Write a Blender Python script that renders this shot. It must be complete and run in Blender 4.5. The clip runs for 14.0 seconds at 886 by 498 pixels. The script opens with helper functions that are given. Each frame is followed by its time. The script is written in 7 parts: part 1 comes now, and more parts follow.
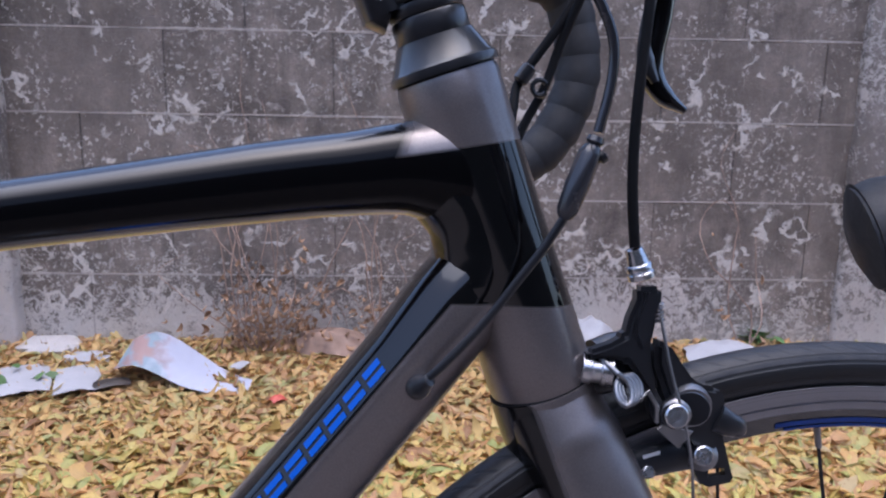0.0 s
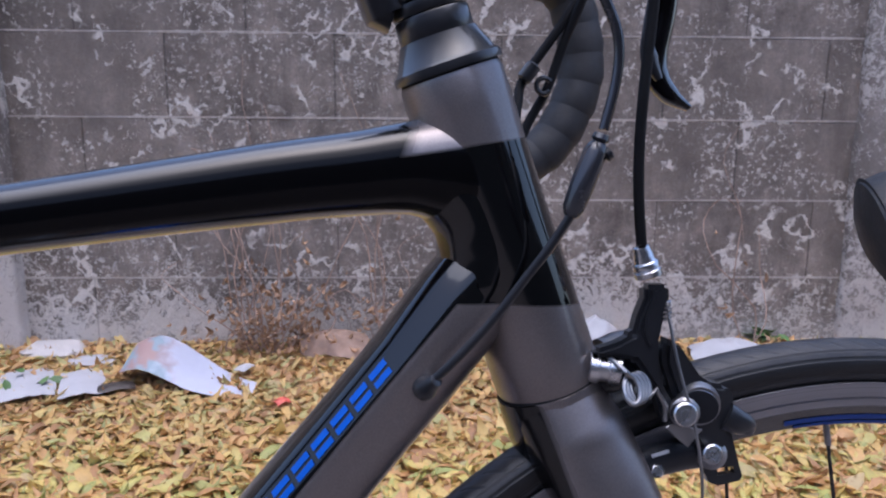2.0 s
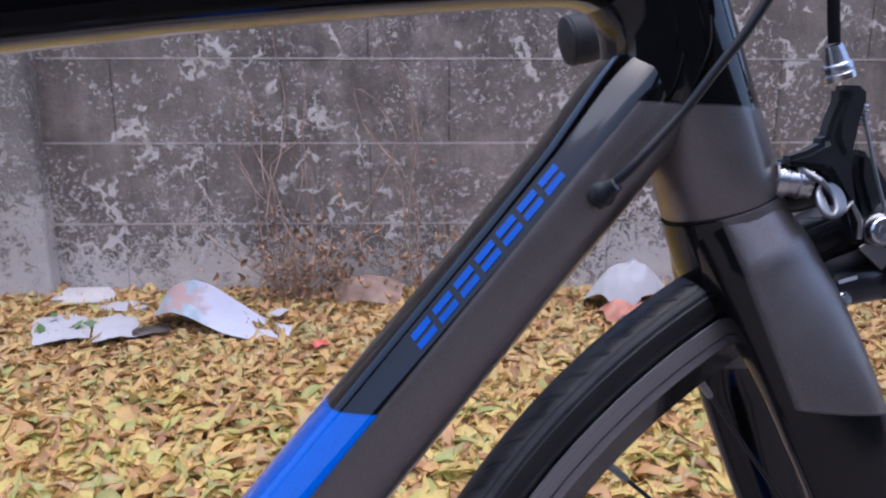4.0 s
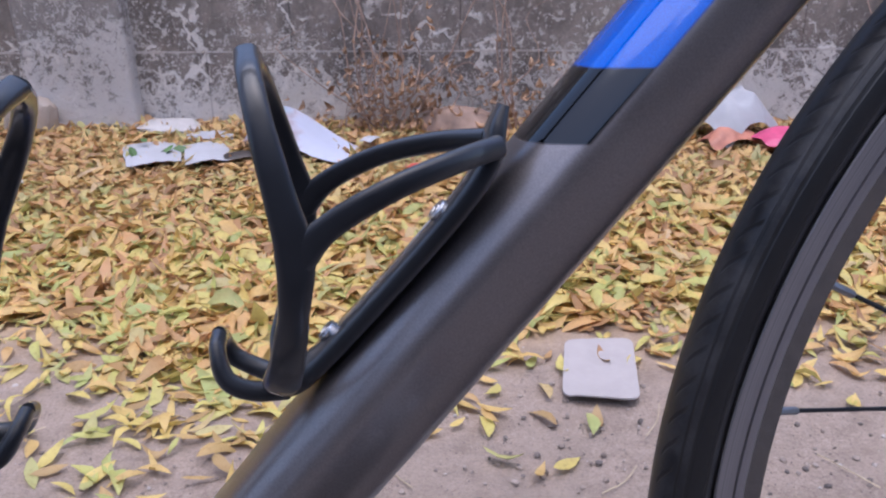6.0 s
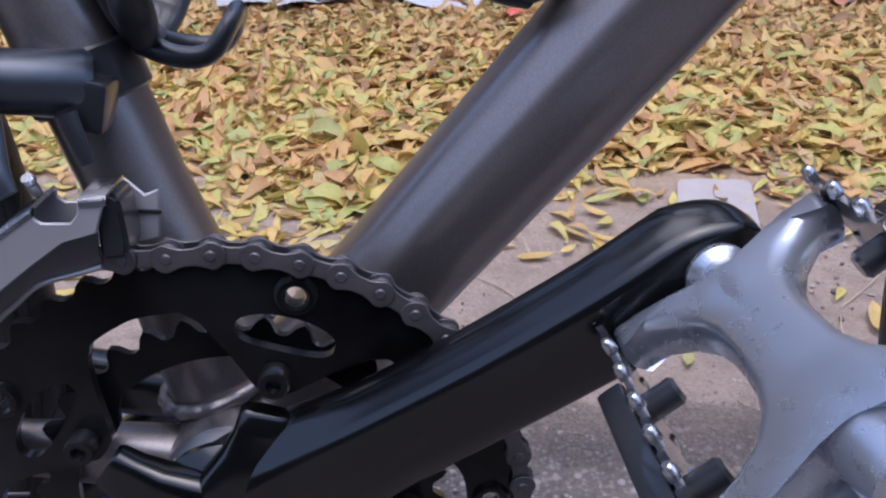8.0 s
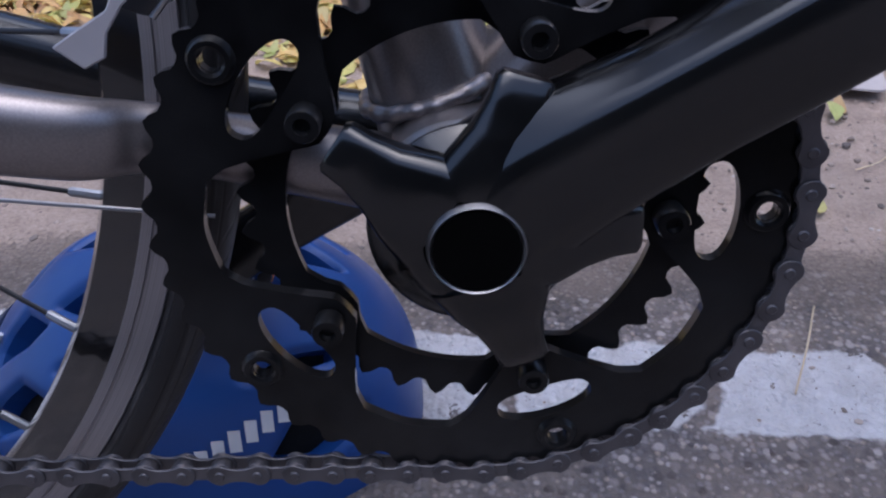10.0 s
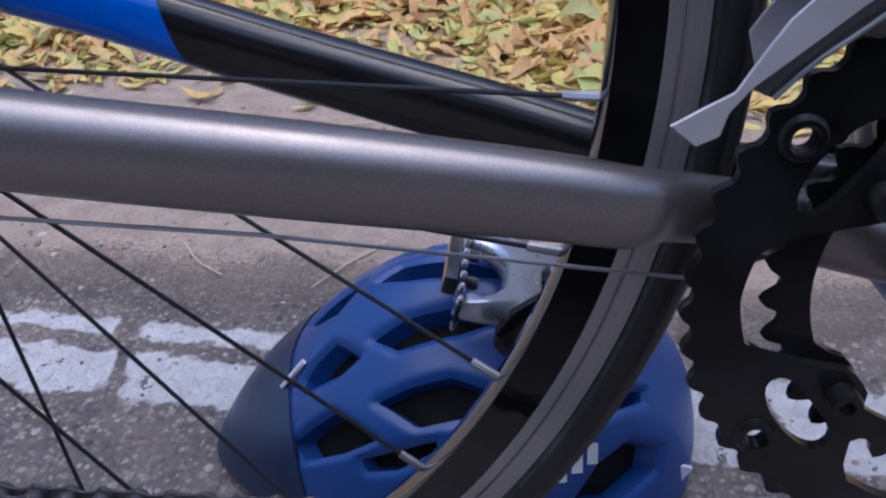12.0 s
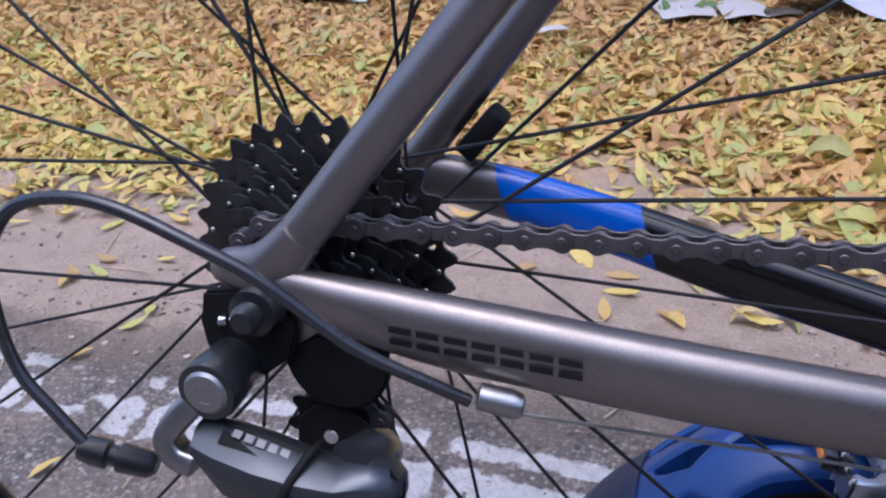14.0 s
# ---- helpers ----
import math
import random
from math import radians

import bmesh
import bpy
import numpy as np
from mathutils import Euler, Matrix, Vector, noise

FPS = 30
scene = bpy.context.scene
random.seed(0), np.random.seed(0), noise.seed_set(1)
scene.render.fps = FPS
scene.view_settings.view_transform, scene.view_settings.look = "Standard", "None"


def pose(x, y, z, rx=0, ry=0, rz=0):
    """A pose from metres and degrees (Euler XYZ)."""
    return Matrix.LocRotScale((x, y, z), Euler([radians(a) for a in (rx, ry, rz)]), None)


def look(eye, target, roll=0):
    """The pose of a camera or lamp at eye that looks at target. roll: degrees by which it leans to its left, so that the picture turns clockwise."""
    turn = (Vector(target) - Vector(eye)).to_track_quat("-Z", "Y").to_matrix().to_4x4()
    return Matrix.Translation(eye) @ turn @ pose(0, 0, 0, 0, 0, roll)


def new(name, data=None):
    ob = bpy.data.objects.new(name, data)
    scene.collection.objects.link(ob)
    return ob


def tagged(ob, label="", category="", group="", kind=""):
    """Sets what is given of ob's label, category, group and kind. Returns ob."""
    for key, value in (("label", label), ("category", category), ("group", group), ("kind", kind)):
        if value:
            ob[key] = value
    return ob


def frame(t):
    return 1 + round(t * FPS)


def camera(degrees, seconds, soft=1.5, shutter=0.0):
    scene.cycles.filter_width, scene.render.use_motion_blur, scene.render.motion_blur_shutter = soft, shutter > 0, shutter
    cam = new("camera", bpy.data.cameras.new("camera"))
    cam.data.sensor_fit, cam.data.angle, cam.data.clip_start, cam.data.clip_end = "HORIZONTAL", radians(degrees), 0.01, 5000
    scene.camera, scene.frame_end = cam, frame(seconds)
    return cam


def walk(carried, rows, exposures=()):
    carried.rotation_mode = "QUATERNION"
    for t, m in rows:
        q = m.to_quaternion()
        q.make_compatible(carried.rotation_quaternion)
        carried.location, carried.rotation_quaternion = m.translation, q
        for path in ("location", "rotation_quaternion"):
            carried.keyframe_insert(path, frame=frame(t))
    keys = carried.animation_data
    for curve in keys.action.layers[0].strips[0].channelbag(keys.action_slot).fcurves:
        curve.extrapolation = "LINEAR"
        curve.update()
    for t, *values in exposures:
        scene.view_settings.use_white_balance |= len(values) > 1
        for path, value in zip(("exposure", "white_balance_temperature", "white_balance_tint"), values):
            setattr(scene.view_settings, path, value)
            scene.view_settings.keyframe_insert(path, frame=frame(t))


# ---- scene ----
cam = camera(56.5, 14.0, soft=2.2)
PATH = [
    (0, (0.706, -0.293, 0.81), (1.108, 1.62, 0.386), 1.1),
    (0.5, (0.708, -0.292, 0.811), (1.101, 1.622, 0.388), 0.8),
    (1, (0.707, -0.292, 0.812), (1.1, 1.623, 0.39), 0.5),
    (1.5, (0.707, -0.292, 0.812), (1.101, 1.623, 0.392), 0.5),
    (2, (0.705, -0.291, 0.809), (1.101, 1.624, 0.387), 0.5),
    (2.5, (0.694, -0.288, 0.792), (1.096, 1.625, 0.368), 0.4),
    (2.7, (0.689, -0.286, 0.784), (1.09, 1.627, 0.358), 0.3),
    (4.8, (0.598, -0.24, 0.678), (0.94, 1.645, 0.106), 0.0),
    (5, (0.585, -0.237, 0.661), (0.916, 1.642, 0.06), -0.1),
    (5.5, (0.554, -0.227, 0.614), (0.855, 1.63, -0.067), -0.4),
    (6, (0.526, -0.22, 0.585), (0.786, 1.616, -0.164), -0.5),
    (6.5, (0.516, -0.214, 0.553), (0.734, 1.599, -0.262), -0.5),
    (7, (0.499, -0.212, 0.531), (0.676, 1.581, -0.336), -0.4),
    (7.5, (0.478, -0.215, 0.509), (0.619, 1.56, -0.402), -0.4),
    (8, (0.464, -0.219, 0.483), (0.564, 1.527, -0.487), -0.3),
    (8.5, (0.448, -0.214, 0.454), (0.512, 1.509, -0.56), -0.5),
    (9, (0.432, -0.216, 0.429), (0.45, 1.471, -0.645), -1.1),
    (9.2, (0.427, -0.217, 0.418), (0.431, 1.459, -0.672), -1.3),
    (11.3, (0.324, -0.214, 0.396), (0.308, 1.405, -0.777), -1.1),
    (11.5, (0.309, -0.215, 0.401), (0.23, 1.412, -0.76), -1.8),
    (11.7, (0.293, -0.219, 0.405), (0.168, 1.437, -0.709), -1.6),
    (12, (0.266, -0.212, 0.419), (0.095, 1.441, -0.693), -2.5),
    (12.5, (0.23, -0.223, 0.439), (-0.021, 1.455, -0.62), -2.3),
    (13, (0.198, -0.228, 0.458), (-0.147, 1.462, -0.553), -2.6),
    (13.5, (0.165, -0.248, 0.478), (-0.288, 1.443, -0.49), -3.8),
    (14, (0.142, -0.26, 0.496), (-0.387, 1.434, -0.425), -4.3),
]
walk(cam, [(t, look(eye, target, roll)) for t, eye, target, roll in PATH], [(0, 0.96, 5750, 17), (7.5, 0.96, 5750, 17), (9.2, 0.82, 5600, 16), (11.5, 0.76, 5500, 14), (13, 0.86, 5600, 16), (14, 0.92, 5700, 17)])

from mathutils import geometry

# ---- light ----
world = bpy.data.worlds.new("overcast_sky")
scene.world = world
world.use_nodes = True
wn = world.node_tree
sky = wn.nodes.new("ShaderNodeTexSky")
sky.sky_type = "NISHITA"
sky.sun_disc = False
sky.sun_elevation, sky.sun_rotation = radians(80), radians(190)
sky.dust_density, sky.air_density = 3.0, 1.0
wn.links.new(sky.outputs[0], wn.nodes["Background"].inputs[0])
wn.nodes["Background"].inputs[1].default_value = 0.15
sun = new("sun", bpy.data.lights.new("sun", "SUN"))
sun.data.energy, sun.data.angle, sun.data.color = 1.0, radians(72), (1.0, 0.965, 0.94)
sun.matrix_world = look((0.35, -0.25, 6.0), (0.4, 0.4, 0.0))

# ---- materials ----


class Mat:
    """A node material with a principled shader and short ways to add nodes."""

    def __init__(self, name, color=(0.5, 0.5, 0.5), rough=0.5, metal=0.0, coat=0.0, coat_rough=0.05):
        self.m = bpy.data.materials.new(name)
        self.m.use_nodes = True
        self.t = self.m.node_tree
        self.p = self.t.nodes["Principled BSDF"]
        self.set("Base Color", (*color, 1))
        self.set("Roughness", rough)
        self.set("Metallic", metal)
        self.set("Coat Weight", coat)
        self.set("Coat Roughness", coat_rough)

    def node(self, kind, operation=None, feature=None, data_type=None):
        n = self.t.nodes.new("ShaderNode" + kind)
        if operation:
            n.operation = operation
        if feature:
            n.feature = feature
        if data_type:
            n.data_type = data_type
        return n

    def set(self, key, value):
        if isinstance(value, bpy.types.NodeSocket):
            self.t.links.new(value, self.p.inputs[key])
        else:
            self.p.inputs[key].default_value = value

    def put(self, socket, value):
        if isinstance(value, bpy.types.NodeSocket):
            self.t.links.new(value, socket)
        else:
            socket.default_value = value

    def coords(self, which="Object"):
        return self.node("TexCoord").outputs[which]

    def place(self):
        return self.node("NewGeometry").outputs["Position"]

    def island(self):
        return self.node("NewGeometry").outputs["Random Per Island"]

    def random(self):
        return self.node("ObjectInfo").outputs["Random"]

    def scaled(self, vec, s):
        n = self.node("VectorMath", operation="MULTIPLY")
        self.put(n.inputs[0], vec)
        n.inputs[1].default_value = s if isinstance(s, tuple) else (s, s, s)
        return n.outputs[0]

    def added(self, vec, v):
        n = self.node("VectorMath", operation="ADD")
        self.put(n.inputs[0], vec)
        self.put(n.inputs[1], v)
        return n.outputs[0]

    def dot(self, vec, v, d=0.0):
        n = self.node("VectorMath", operation="DOT_PRODUCT")
        self.put(n.inputs[0], vec)
        n.inputs[1].default_value = v
        return self.math("ADD", n.outputs["Value"], d)

    def math(self, op, a, b=0.0):
        n = self.node("Math", operation=op)
        self.put(n.inputs[0], a)
        self.put(n.inputs[1], b)
        return n.outputs[0]

    def noise(self, vec, scale, detail=4.0, rough=0.6, distort=0.0, color=False):
        n = self.node("TexNoise")
        self.put(n.inputs["Vector"], vec)
        n.inputs["Scale"].default_value, n.inputs["Detail"].default_value = scale, detail
        n.inputs["Roughness"].default_value, n.inputs["Distortion"].default_value = rough, distort
        return n.outputs["Color" if color else "Fac"]

    def voronoi(self, vec, scale, feature="F1", out="Distance"):
        n = self.node("TexVoronoi", feature=feature)
        self.put(n.inputs["Vector"], vec)
        n.inputs["Scale"].default_value = scale
        return n.outputs[out]

    def span(self, fac, a, b, c=0.0, d=1.0):
        n = self.node("MapRange")
        self.put(n.inputs[0], fac)
        for i, v in enumerate((a, b, c, d)):
            n.inputs[i + 1].default_value = v
        return n.outputs[0]

    def mix(self, fac, a, b):
        n = self.node("Mix", data_type="RGBA")
        self.put(n.inputs[0], fac)
        for s, v in ((n.inputs[6], a), (n.inputs[7], b)):
            self.put(s, v if isinstance(v, bpy.types.NodeSocket) else (*v, 1))
        return n.outputs[2]

    def ramp(self, fac, stops, smooth=True):
        n = self.node("ValToRGB")
        self.put(n.inputs[0], fac)
        e = n.color_ramp.elements
        n.color_ramp.interpolation = "LINEAR" if smooth else "CONSTANT"
        while len(e) < len(stops):
            e.new(0.5)
        for el, (pos, col) in zip(e, stops):
            el.position, el.color = pos, (*col, 1)
        return n.outputs[0]

    def shine(self, pair, on=None, ramp=(0.11, 0.4)):
        """Gloss that grows from face-on to grazing."""
        n = self.node("LayerWeight")
        n.inputs["Blend"].default_value = 0.5
        level = self.span(n.outputs["Facing"], *ramp, *pair)
        if on is not None:
            level = self.math("ADD", self.math("MULTIPLY", level, on), self.math("MULTIPLY", self.math("SUBTRACT", 1.0, on), 0.5))
        self.set("Specular IOR Level", level)
        coat = self.span(n.outputs["Facing"], ramp[0], ramp[1] - 0.05, 0.0, 1.0)
        self.set("Coat Weight", coat if on is None else self.math("ADD", self.math("MULTIPLY", coat, on), self.math("MULTIPLY", self.math("SUBTRACT", 1.0, on), 0.5)))
        self.set("Coat IOR", 1.75 if pair[1] > 0.9 else 1.4)
        return level

    def bump(self, height, strength=0.3, dist=0.002, base=None):
        n = self.node("Bump")
        n.inputs["Strength"].default_value, n.inputs["Distance"].default_value = strength, dist
        self.put(n.inputs["Height"], height)
        if base:
            self.put(n.inputs["Normal"], base)
        self.set("Normal", n.outputs[0])
        return n.outputs[0]


def worn(name, color, rough, metal=0.0, coat=0.0, vary=0.25, scale=60, bump=0.05, dist=0.0006, coat_rough=0.05, gloss=0.5, facing=None, ramp=(0.11, 0.4)):
    """A plain surface with faint blotches, dust and a fine grain."""
    k = Mat(name, color, rough, metal, coat, coat_rough)
    k.set("Specular IOR Level", gloss)
    v = k.coords()
    blot, fine = k.noise(v, scale * 0.3, 3), k.noise(v, scale * 6, 4)
    dark = tuple(c * (1 - vary) for c in color)
    lite = tuple(min(1, c * (1 + vary) + 0.01 * vary) for c in color)
    k.set("Base Color", k.mix(k.span(blot, 0.3, 0.7), dark, lite))
    k.set("Roughness", k.span(k.noise(v, scale, 4), 0.3, 0.7, max(0.02, rough * 0.8), min(1, rough * 1.25)))
    if facing:
        k.shine(facing, ramp=ramp)
    k.bump(fine, bump, dist)
    return k.m


black_plastic = worn("black_plastic", (0.011, 0.012, 0.015), 0.4, vary=0.3, scale=50, bump=0.12, facing=(0.2, 0.7))
matt_black = worn("matt_black", (0.006, 0.006, 0.007), 0.55, vary=0.3, gloss=0.15)
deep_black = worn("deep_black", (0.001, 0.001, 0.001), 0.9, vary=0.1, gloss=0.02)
gloss_black = worn("gloss_black", (0.0025, 0.0025, 0.003), 0.14, coat=0.0, vary=0.2, bump=0.01, facing=(0.03, 1.0))
crank_black = worn("crank_black", (0.0012, 0.0012, 0.0015), 0.17, vary=0.3, bump=0.01, gloss=0.6)
bar_tape = worn("bar_tape", (0.018, 0.018, 0.02), 0.6, vary=0.3, scale=80, bump=0.4)
steel = worn("bright_steel", (0.62, 0.62, 0.64), 0.25, 1.0, vary=0.12)
dull_alloy = worn("dull_alloy", (0.33, 0.33, 0.34), 0.38, 1.0, vary=0.2, bump=0.15)
grey_alloy = worn("grey_alloy", (0.065, 0.074, 0.088), 0.34, 0.75, vary=0.2, bump=0.08)
chain_steel = worn("chain_steel", (0.085, 0.08, 0.086), 0.42, 0.7, vary=0.45, scale=120, bump=0.2)
cog_black = worn("blackened_steel", (0.003, 0.003, 0.0034), 0.42, 0.0, vary=0.5, scale=90, bump=0.2, facing=(0.02, 0.25))
spoke_black = worn("spoke_black", (0.02, 0.02, 0.022), 0.4, 0.5)
cassette_black = worn("cassette_black", (0.012, 0.012, 0.013), 0.38, 0.0, vary=0.6, scale=120, bump=0.2, facing=(0.25, 0.8))
pedal_silver = worn("pedal_alloy", (0.47, 0.5, 0.56), 0.27, 0.8, vary=0.16, bump=0.1)
amber = worn("amber_reflector", (0.75, 0.22, 0.02), 0.2, coat=0.5)
blue_paint = worn("blue_decal", (0.003, 0.09, 0.5), 0.35, vary=0.08, gloss=0.25)
rim_blue = worn("rim_blue", (0.002, 0.04, 0.22), 0.3, vary=0.1, gloss=0.4)
cage_alloy = worn("cage_alloy", (0.33, 0.32, 0.335), 0.4, 0.35, vary=0.15, bump=0.1)
dark_decal = worn("dark_decal", (0.011, 0.011, 0.013), 0.5, gloss=0.2)
lettering_grey = worn("lettering_grey", (0.2, 0.2, 0.22), 0.45)
pale_decal = worn("pale_decal", (0.6, 0.6, 0.62), 0.4)
shiny_cable = worn("cable_housing", (0.02, 0.021, 0.026), 0.25, coat=0.4, vary=0.2)
wire_steel = worn("wire_steel", (0.3, 0.3, 0.31), 0.35, 0.9)


def brake_track():
    k = Mat("brake_track", (0.3, 0.29, 0.3), 0.4, 0.8)
    v = k.coords()
    d = k.node("VectorMath", operation="LENGTH")
    k.put(d.inputs[0], k.scaled(v, (1, 0, 1)))
    rings = k.noise(k.scaled(d.outputs["Value"], 1.0), 1500, 2)
    k.set("Base Color", k.mix(k.span(rings, 0.3, 0.7), (0.21, 0.2, 0.21), (0.36, 0.345, 0.36)))
    k.bump(rings, 0.12, 0.0003)
    return k.m


track = brake_track()

# bike axes used by the paint: along and square to the down tube
DT_A, DT_N = (0.666, 0.0, 0.746), (-0.746, 0.0, 0.666)
BB = Vector((0.405, 0.0, 0.27))


def frame_paint(name, zones):
    """Bronze-grey satin paint with gloss black and blue zones. zones(k, v) gives the masks of black and of blue."""
    k = Mat(name)
    v = k.coords()
    black, blue = zones(k, v)
    flake = k.noise(v, 1400, 2)
    blot = k.noise(v, 14, 4)
    bronze = k.mix(k.span(flake, 0.3, 0.75), (0.18, 0.161, 0.158), (0.24, 0.216, 0.213))
    bronze = k.mix(k.span(blot, 0.45, 0.75, 0, 0.25), bronze, (0.27, 0.252, 0.25))
    col = k.mix(black, bronze, (0.002, 0.002, 0.0025))
    col = k.mix(blue, col, k.mix(k.span(flake, 0.3, 0.7), (0.0, 0.075, 0.46), (0.0, 0.12, 0.62)))
    glossy = k.math("MAXIMUM", black, blue)
    k.set("Base Color", col)
    k.set("Metallic", k.span(glossy, 0, 1, 0.86, 0.0))
    dust = k.noise(v, 90, 5, 0.7)
    k.set("Roughness", k.math("ADD", k.span(glossy, 0, 1, 0.39, 0.13), k.span(dust, 0.4, 0.8, -0.03, 0.07)))
    if name in ("bronze_paint", "fork_paint"):
        k.set("Coat Weight", 0.6 if name == "bronze_paint" else 0.15)
    elif name == "top_tube_paint":
        k.shine((0.15, 0.85), glossy, (0.12, 0.5))
    else:
        k.set("Specular IOR Level", k.span(glossy, 0, 1, 0.5, 0.12))
        k.set("Coat Weight", k.span(glossy, 0, 1, 0.4, 0.8))
        k.set("Coat IOR", 1.6)
    k.set("Coat Roughness", 0.24 if name in ("top_tube_paint", "far_stay_paint", "bronze_paint") else 0.08)
    scratch = k.noise(k.scaled(v, (900, 900, 60)), 1.0, 2)
    k.bump(scratch, 0.02, 0.0003)
    return k.m


def zone_none(k, v):
    return 0.0, 0.0


def step(k, x, at, soft=0.0006):
    return k.span(x, at - soft, at + soft)


def both(k, *masks):
    out = masks[0]
    for m in masks[1:]:
        out = k.math("MULTIPLY", out, m)
    return out


def zone_head(k, v):
    """Head tube and top tube: black between a slanting upper line and a level lower one."""
    h = k.dot(v, (-0.14, 0, 1), -0.6685)
    low = k.dot(v, (0.06, 0, 1), -(0.7555))
    return both(k, k.math("SUBTRACT", 1.0, step(k, h, 0.0)), step(k, low, 0.0)), 0.0


def zone_top(k, v):
    h = k.dot(v, (-0.14, 0, 1), -0.6685)
    return k.math("SUBTRACT", 1.0, both(k, step(k, h, 0.0, 0.001), step(k, k.dot(v, (1, 0, -0.4)), 0.453, 0.004))), 0.0


def zone_down(k, v):
    """Down tube: its upper face black down to the blue band, then a short black band."""
    s = k.dot(v, DT_A, -(0.405 * DT_A[0] + 0.27 * DT_A[2]))
    n = k.dot(v, DT_N, -(0.405 * DT_N[0] + 0.27 * DT_N[2]))
    y = k.dot(v, (0, 1, 0))
    upper = step(k, n, 0.0095)
    bent = k.math("ADD", s, k.math("MULTIPLY", k.math("SUBTRACT", n, 0.0095), 0.9))
    high = step(k, k.dot(v, (0.06, 0, 1), -0.7555), 0.0)
    black = k.math("MAXIMUM", both(k, upper, step(k, bent, 0.3205)), high)
    blue = both(k, upper, step(k, bent, 0.353), k.math("SUBTRACT", 1.0, step(k, bent, 0.4165)))
    return black, blue


def zone_far_stay(k, v):
    x = k.dot(v, (1, 0, 0.3))
    return step(k, x, 0.166), both(k, step(k, x, 0.166), k.math("SUBTRACT", 1.0, step(k, x, 0.23)))


paint_plain = frame_paint("bronze_paint", zone_none)
paint_head = frame_paint("head_tube_paint", zone_head)
paint_top = frame_paint("top_tube_paint", zone_top)
paint_down = frame_paint("down_tube_paint", zone_down)
paint_far = frame_paint("far_stay_paint", zone_far_stay)


# ---- mesh helpers ----
def finish(bm, smooth=True):
    bmesh.ops.recalc_face_normals(bm, faces=bm.faces)
    for f in bm.faces:
        f.smooth = smooth
    return bm


def part(name, bm, material, parent=None, label=""):
    """Links a bmesh as one mesh object under a thing or a part."""
    me = bpy.data.meshes.new(name)
    bm.to_mesh(me)
    bm.free()
    me.materials.append(material)
    me.set_sharp_from_angle(angle=radians(38))
    ob = new(name, me)
    if parent:
        ob.parent = parent
    return tagged(ob, label)


def again(ob, m, parent=None):
    """Another object on the same mesh."""
    o = new(ob.name.split(".")[0], ob.data)
    o.parent = parent or ob.parent
    o.matrix_basis = m
    return tagged(o, ob.get("label", ""))


def thing(name, label, category, group="", m=None):
    ob = new(name)
    ob.empty_display_size = 0.05
    if m is not None:
        ob.matrix_basis = m
    return tagged(ob, label, category, group)


def spline(points, n):
    """A smooth path through the points (Catmull-Rom), n steps a stretch."""
    p = [Vector(q) for q in points]
    p = [2 * p[0] - p[1]] + p + [2 * p[-1] - p[-2]]
    out = []
    for i in range(1, len(p) - 2):
        a, b, c, d = p[i - 1 : i + 3]
        for k in range(n):
            t = k / n
            out.append(0.5 * (2 * b + (c - a) * t + (2 * a - 5 * b + 4 * c - d) * t * t + (3 * b - a - 3 * c + d) * t**3))
    out.append(p[-2])
    return out


def tube(path, radii, seg=20, bm=None, side=(0, 1, 0), power=2.0, caps=True):
    """A swept tube. radii: one number, or per point (square to side, along side). power above 2 squares the section."""
    bm = bm or bmesh.new()
    path = [Vector(p) for p in path]
    n = len(path)
    if not isinstance(radii, (list, tuple)):
        radii = [(radii, radii)] * n
    elif len(radii) != n:
        src = radii
        radii = []
        for i in range(n):
            f = i / (n - 1) * (len(src) - 1)
            a = min(int(f), len(src) - 2)
            radii.append(tuple(src[a][j] * (1 - f + a) + src[a + 1][j] * (f - a) for j in (0, 1)))
    rings = []
    s = Vector(side)
    for i, p in enumerate(path):
        t = (path[min(i + 1, n - 1)] - path[max(i - 1, 0)]).normalized()
        s = (s - t * s.dot(t)).normalized()
        u = t.cross(s)
        ring = []
        for k in range(seg):
            a = 2 * math.pi * k / seg
            c, d = math.cos(a), math.sin(a)
            c = math.copysign(abs(c) ** (2 / power), c)
            d = math.copysign(abs(d) ** (2 / power), d)
            ring.append(bm.verts.new(p + u * (radii[i][0] * c) + s * (radii[i][1] * d)))
        rings.append(ring)
    for a, b in zip(rings, rings[1:]):
        for k in range(seg):
            bm.faces.new((a[k], a[(k + 1) % seg], b[(k + 1) % seg], b[k]))
    if caps:
        bm.faces.new(rings[0][::-1])
        bm.faces.new(rings[-1])
    return finish(bm)


def lathe(profile, origin=(0, 0, 0), axis=(0, 1, 0), seg=48, bm=None, closed=False):
    """Turns a profile of (radius, height) about an axis."""
    bm = bm or bmesh.new()
    q = Vector(axis).to_track_quat("Z", "Y").to_matrix()
    o = Vector(origin)
    rings = [[bm.verts.new(o + q @ Vector((r * math.cos(2 * math.pi * k / seg), r * math.sin(2 * math.pi * k / seg), h))) for k in range(seg)] for r, h in profile]
    pairs = list(zip(rings, rings[1:])) + ([(rings[-1], rings[0])] if closed else [])
    for a, b in pairs:
        for k in range(seg):
            bm.faces.new((a[k], a[(k + 1) % seg], b[(k + 1) % seg], b[k]))
    if not closed:
        for ring, (r, h) in ((rings[0], profile[0]), (rings[-1], profile[-1])):
            if r > 1e-5:
                bm.faces.new(ring)
    bmesh.ops.remove_doubles(bm, verts=bm.verts, dist=1e-6)
    return finish(bm)


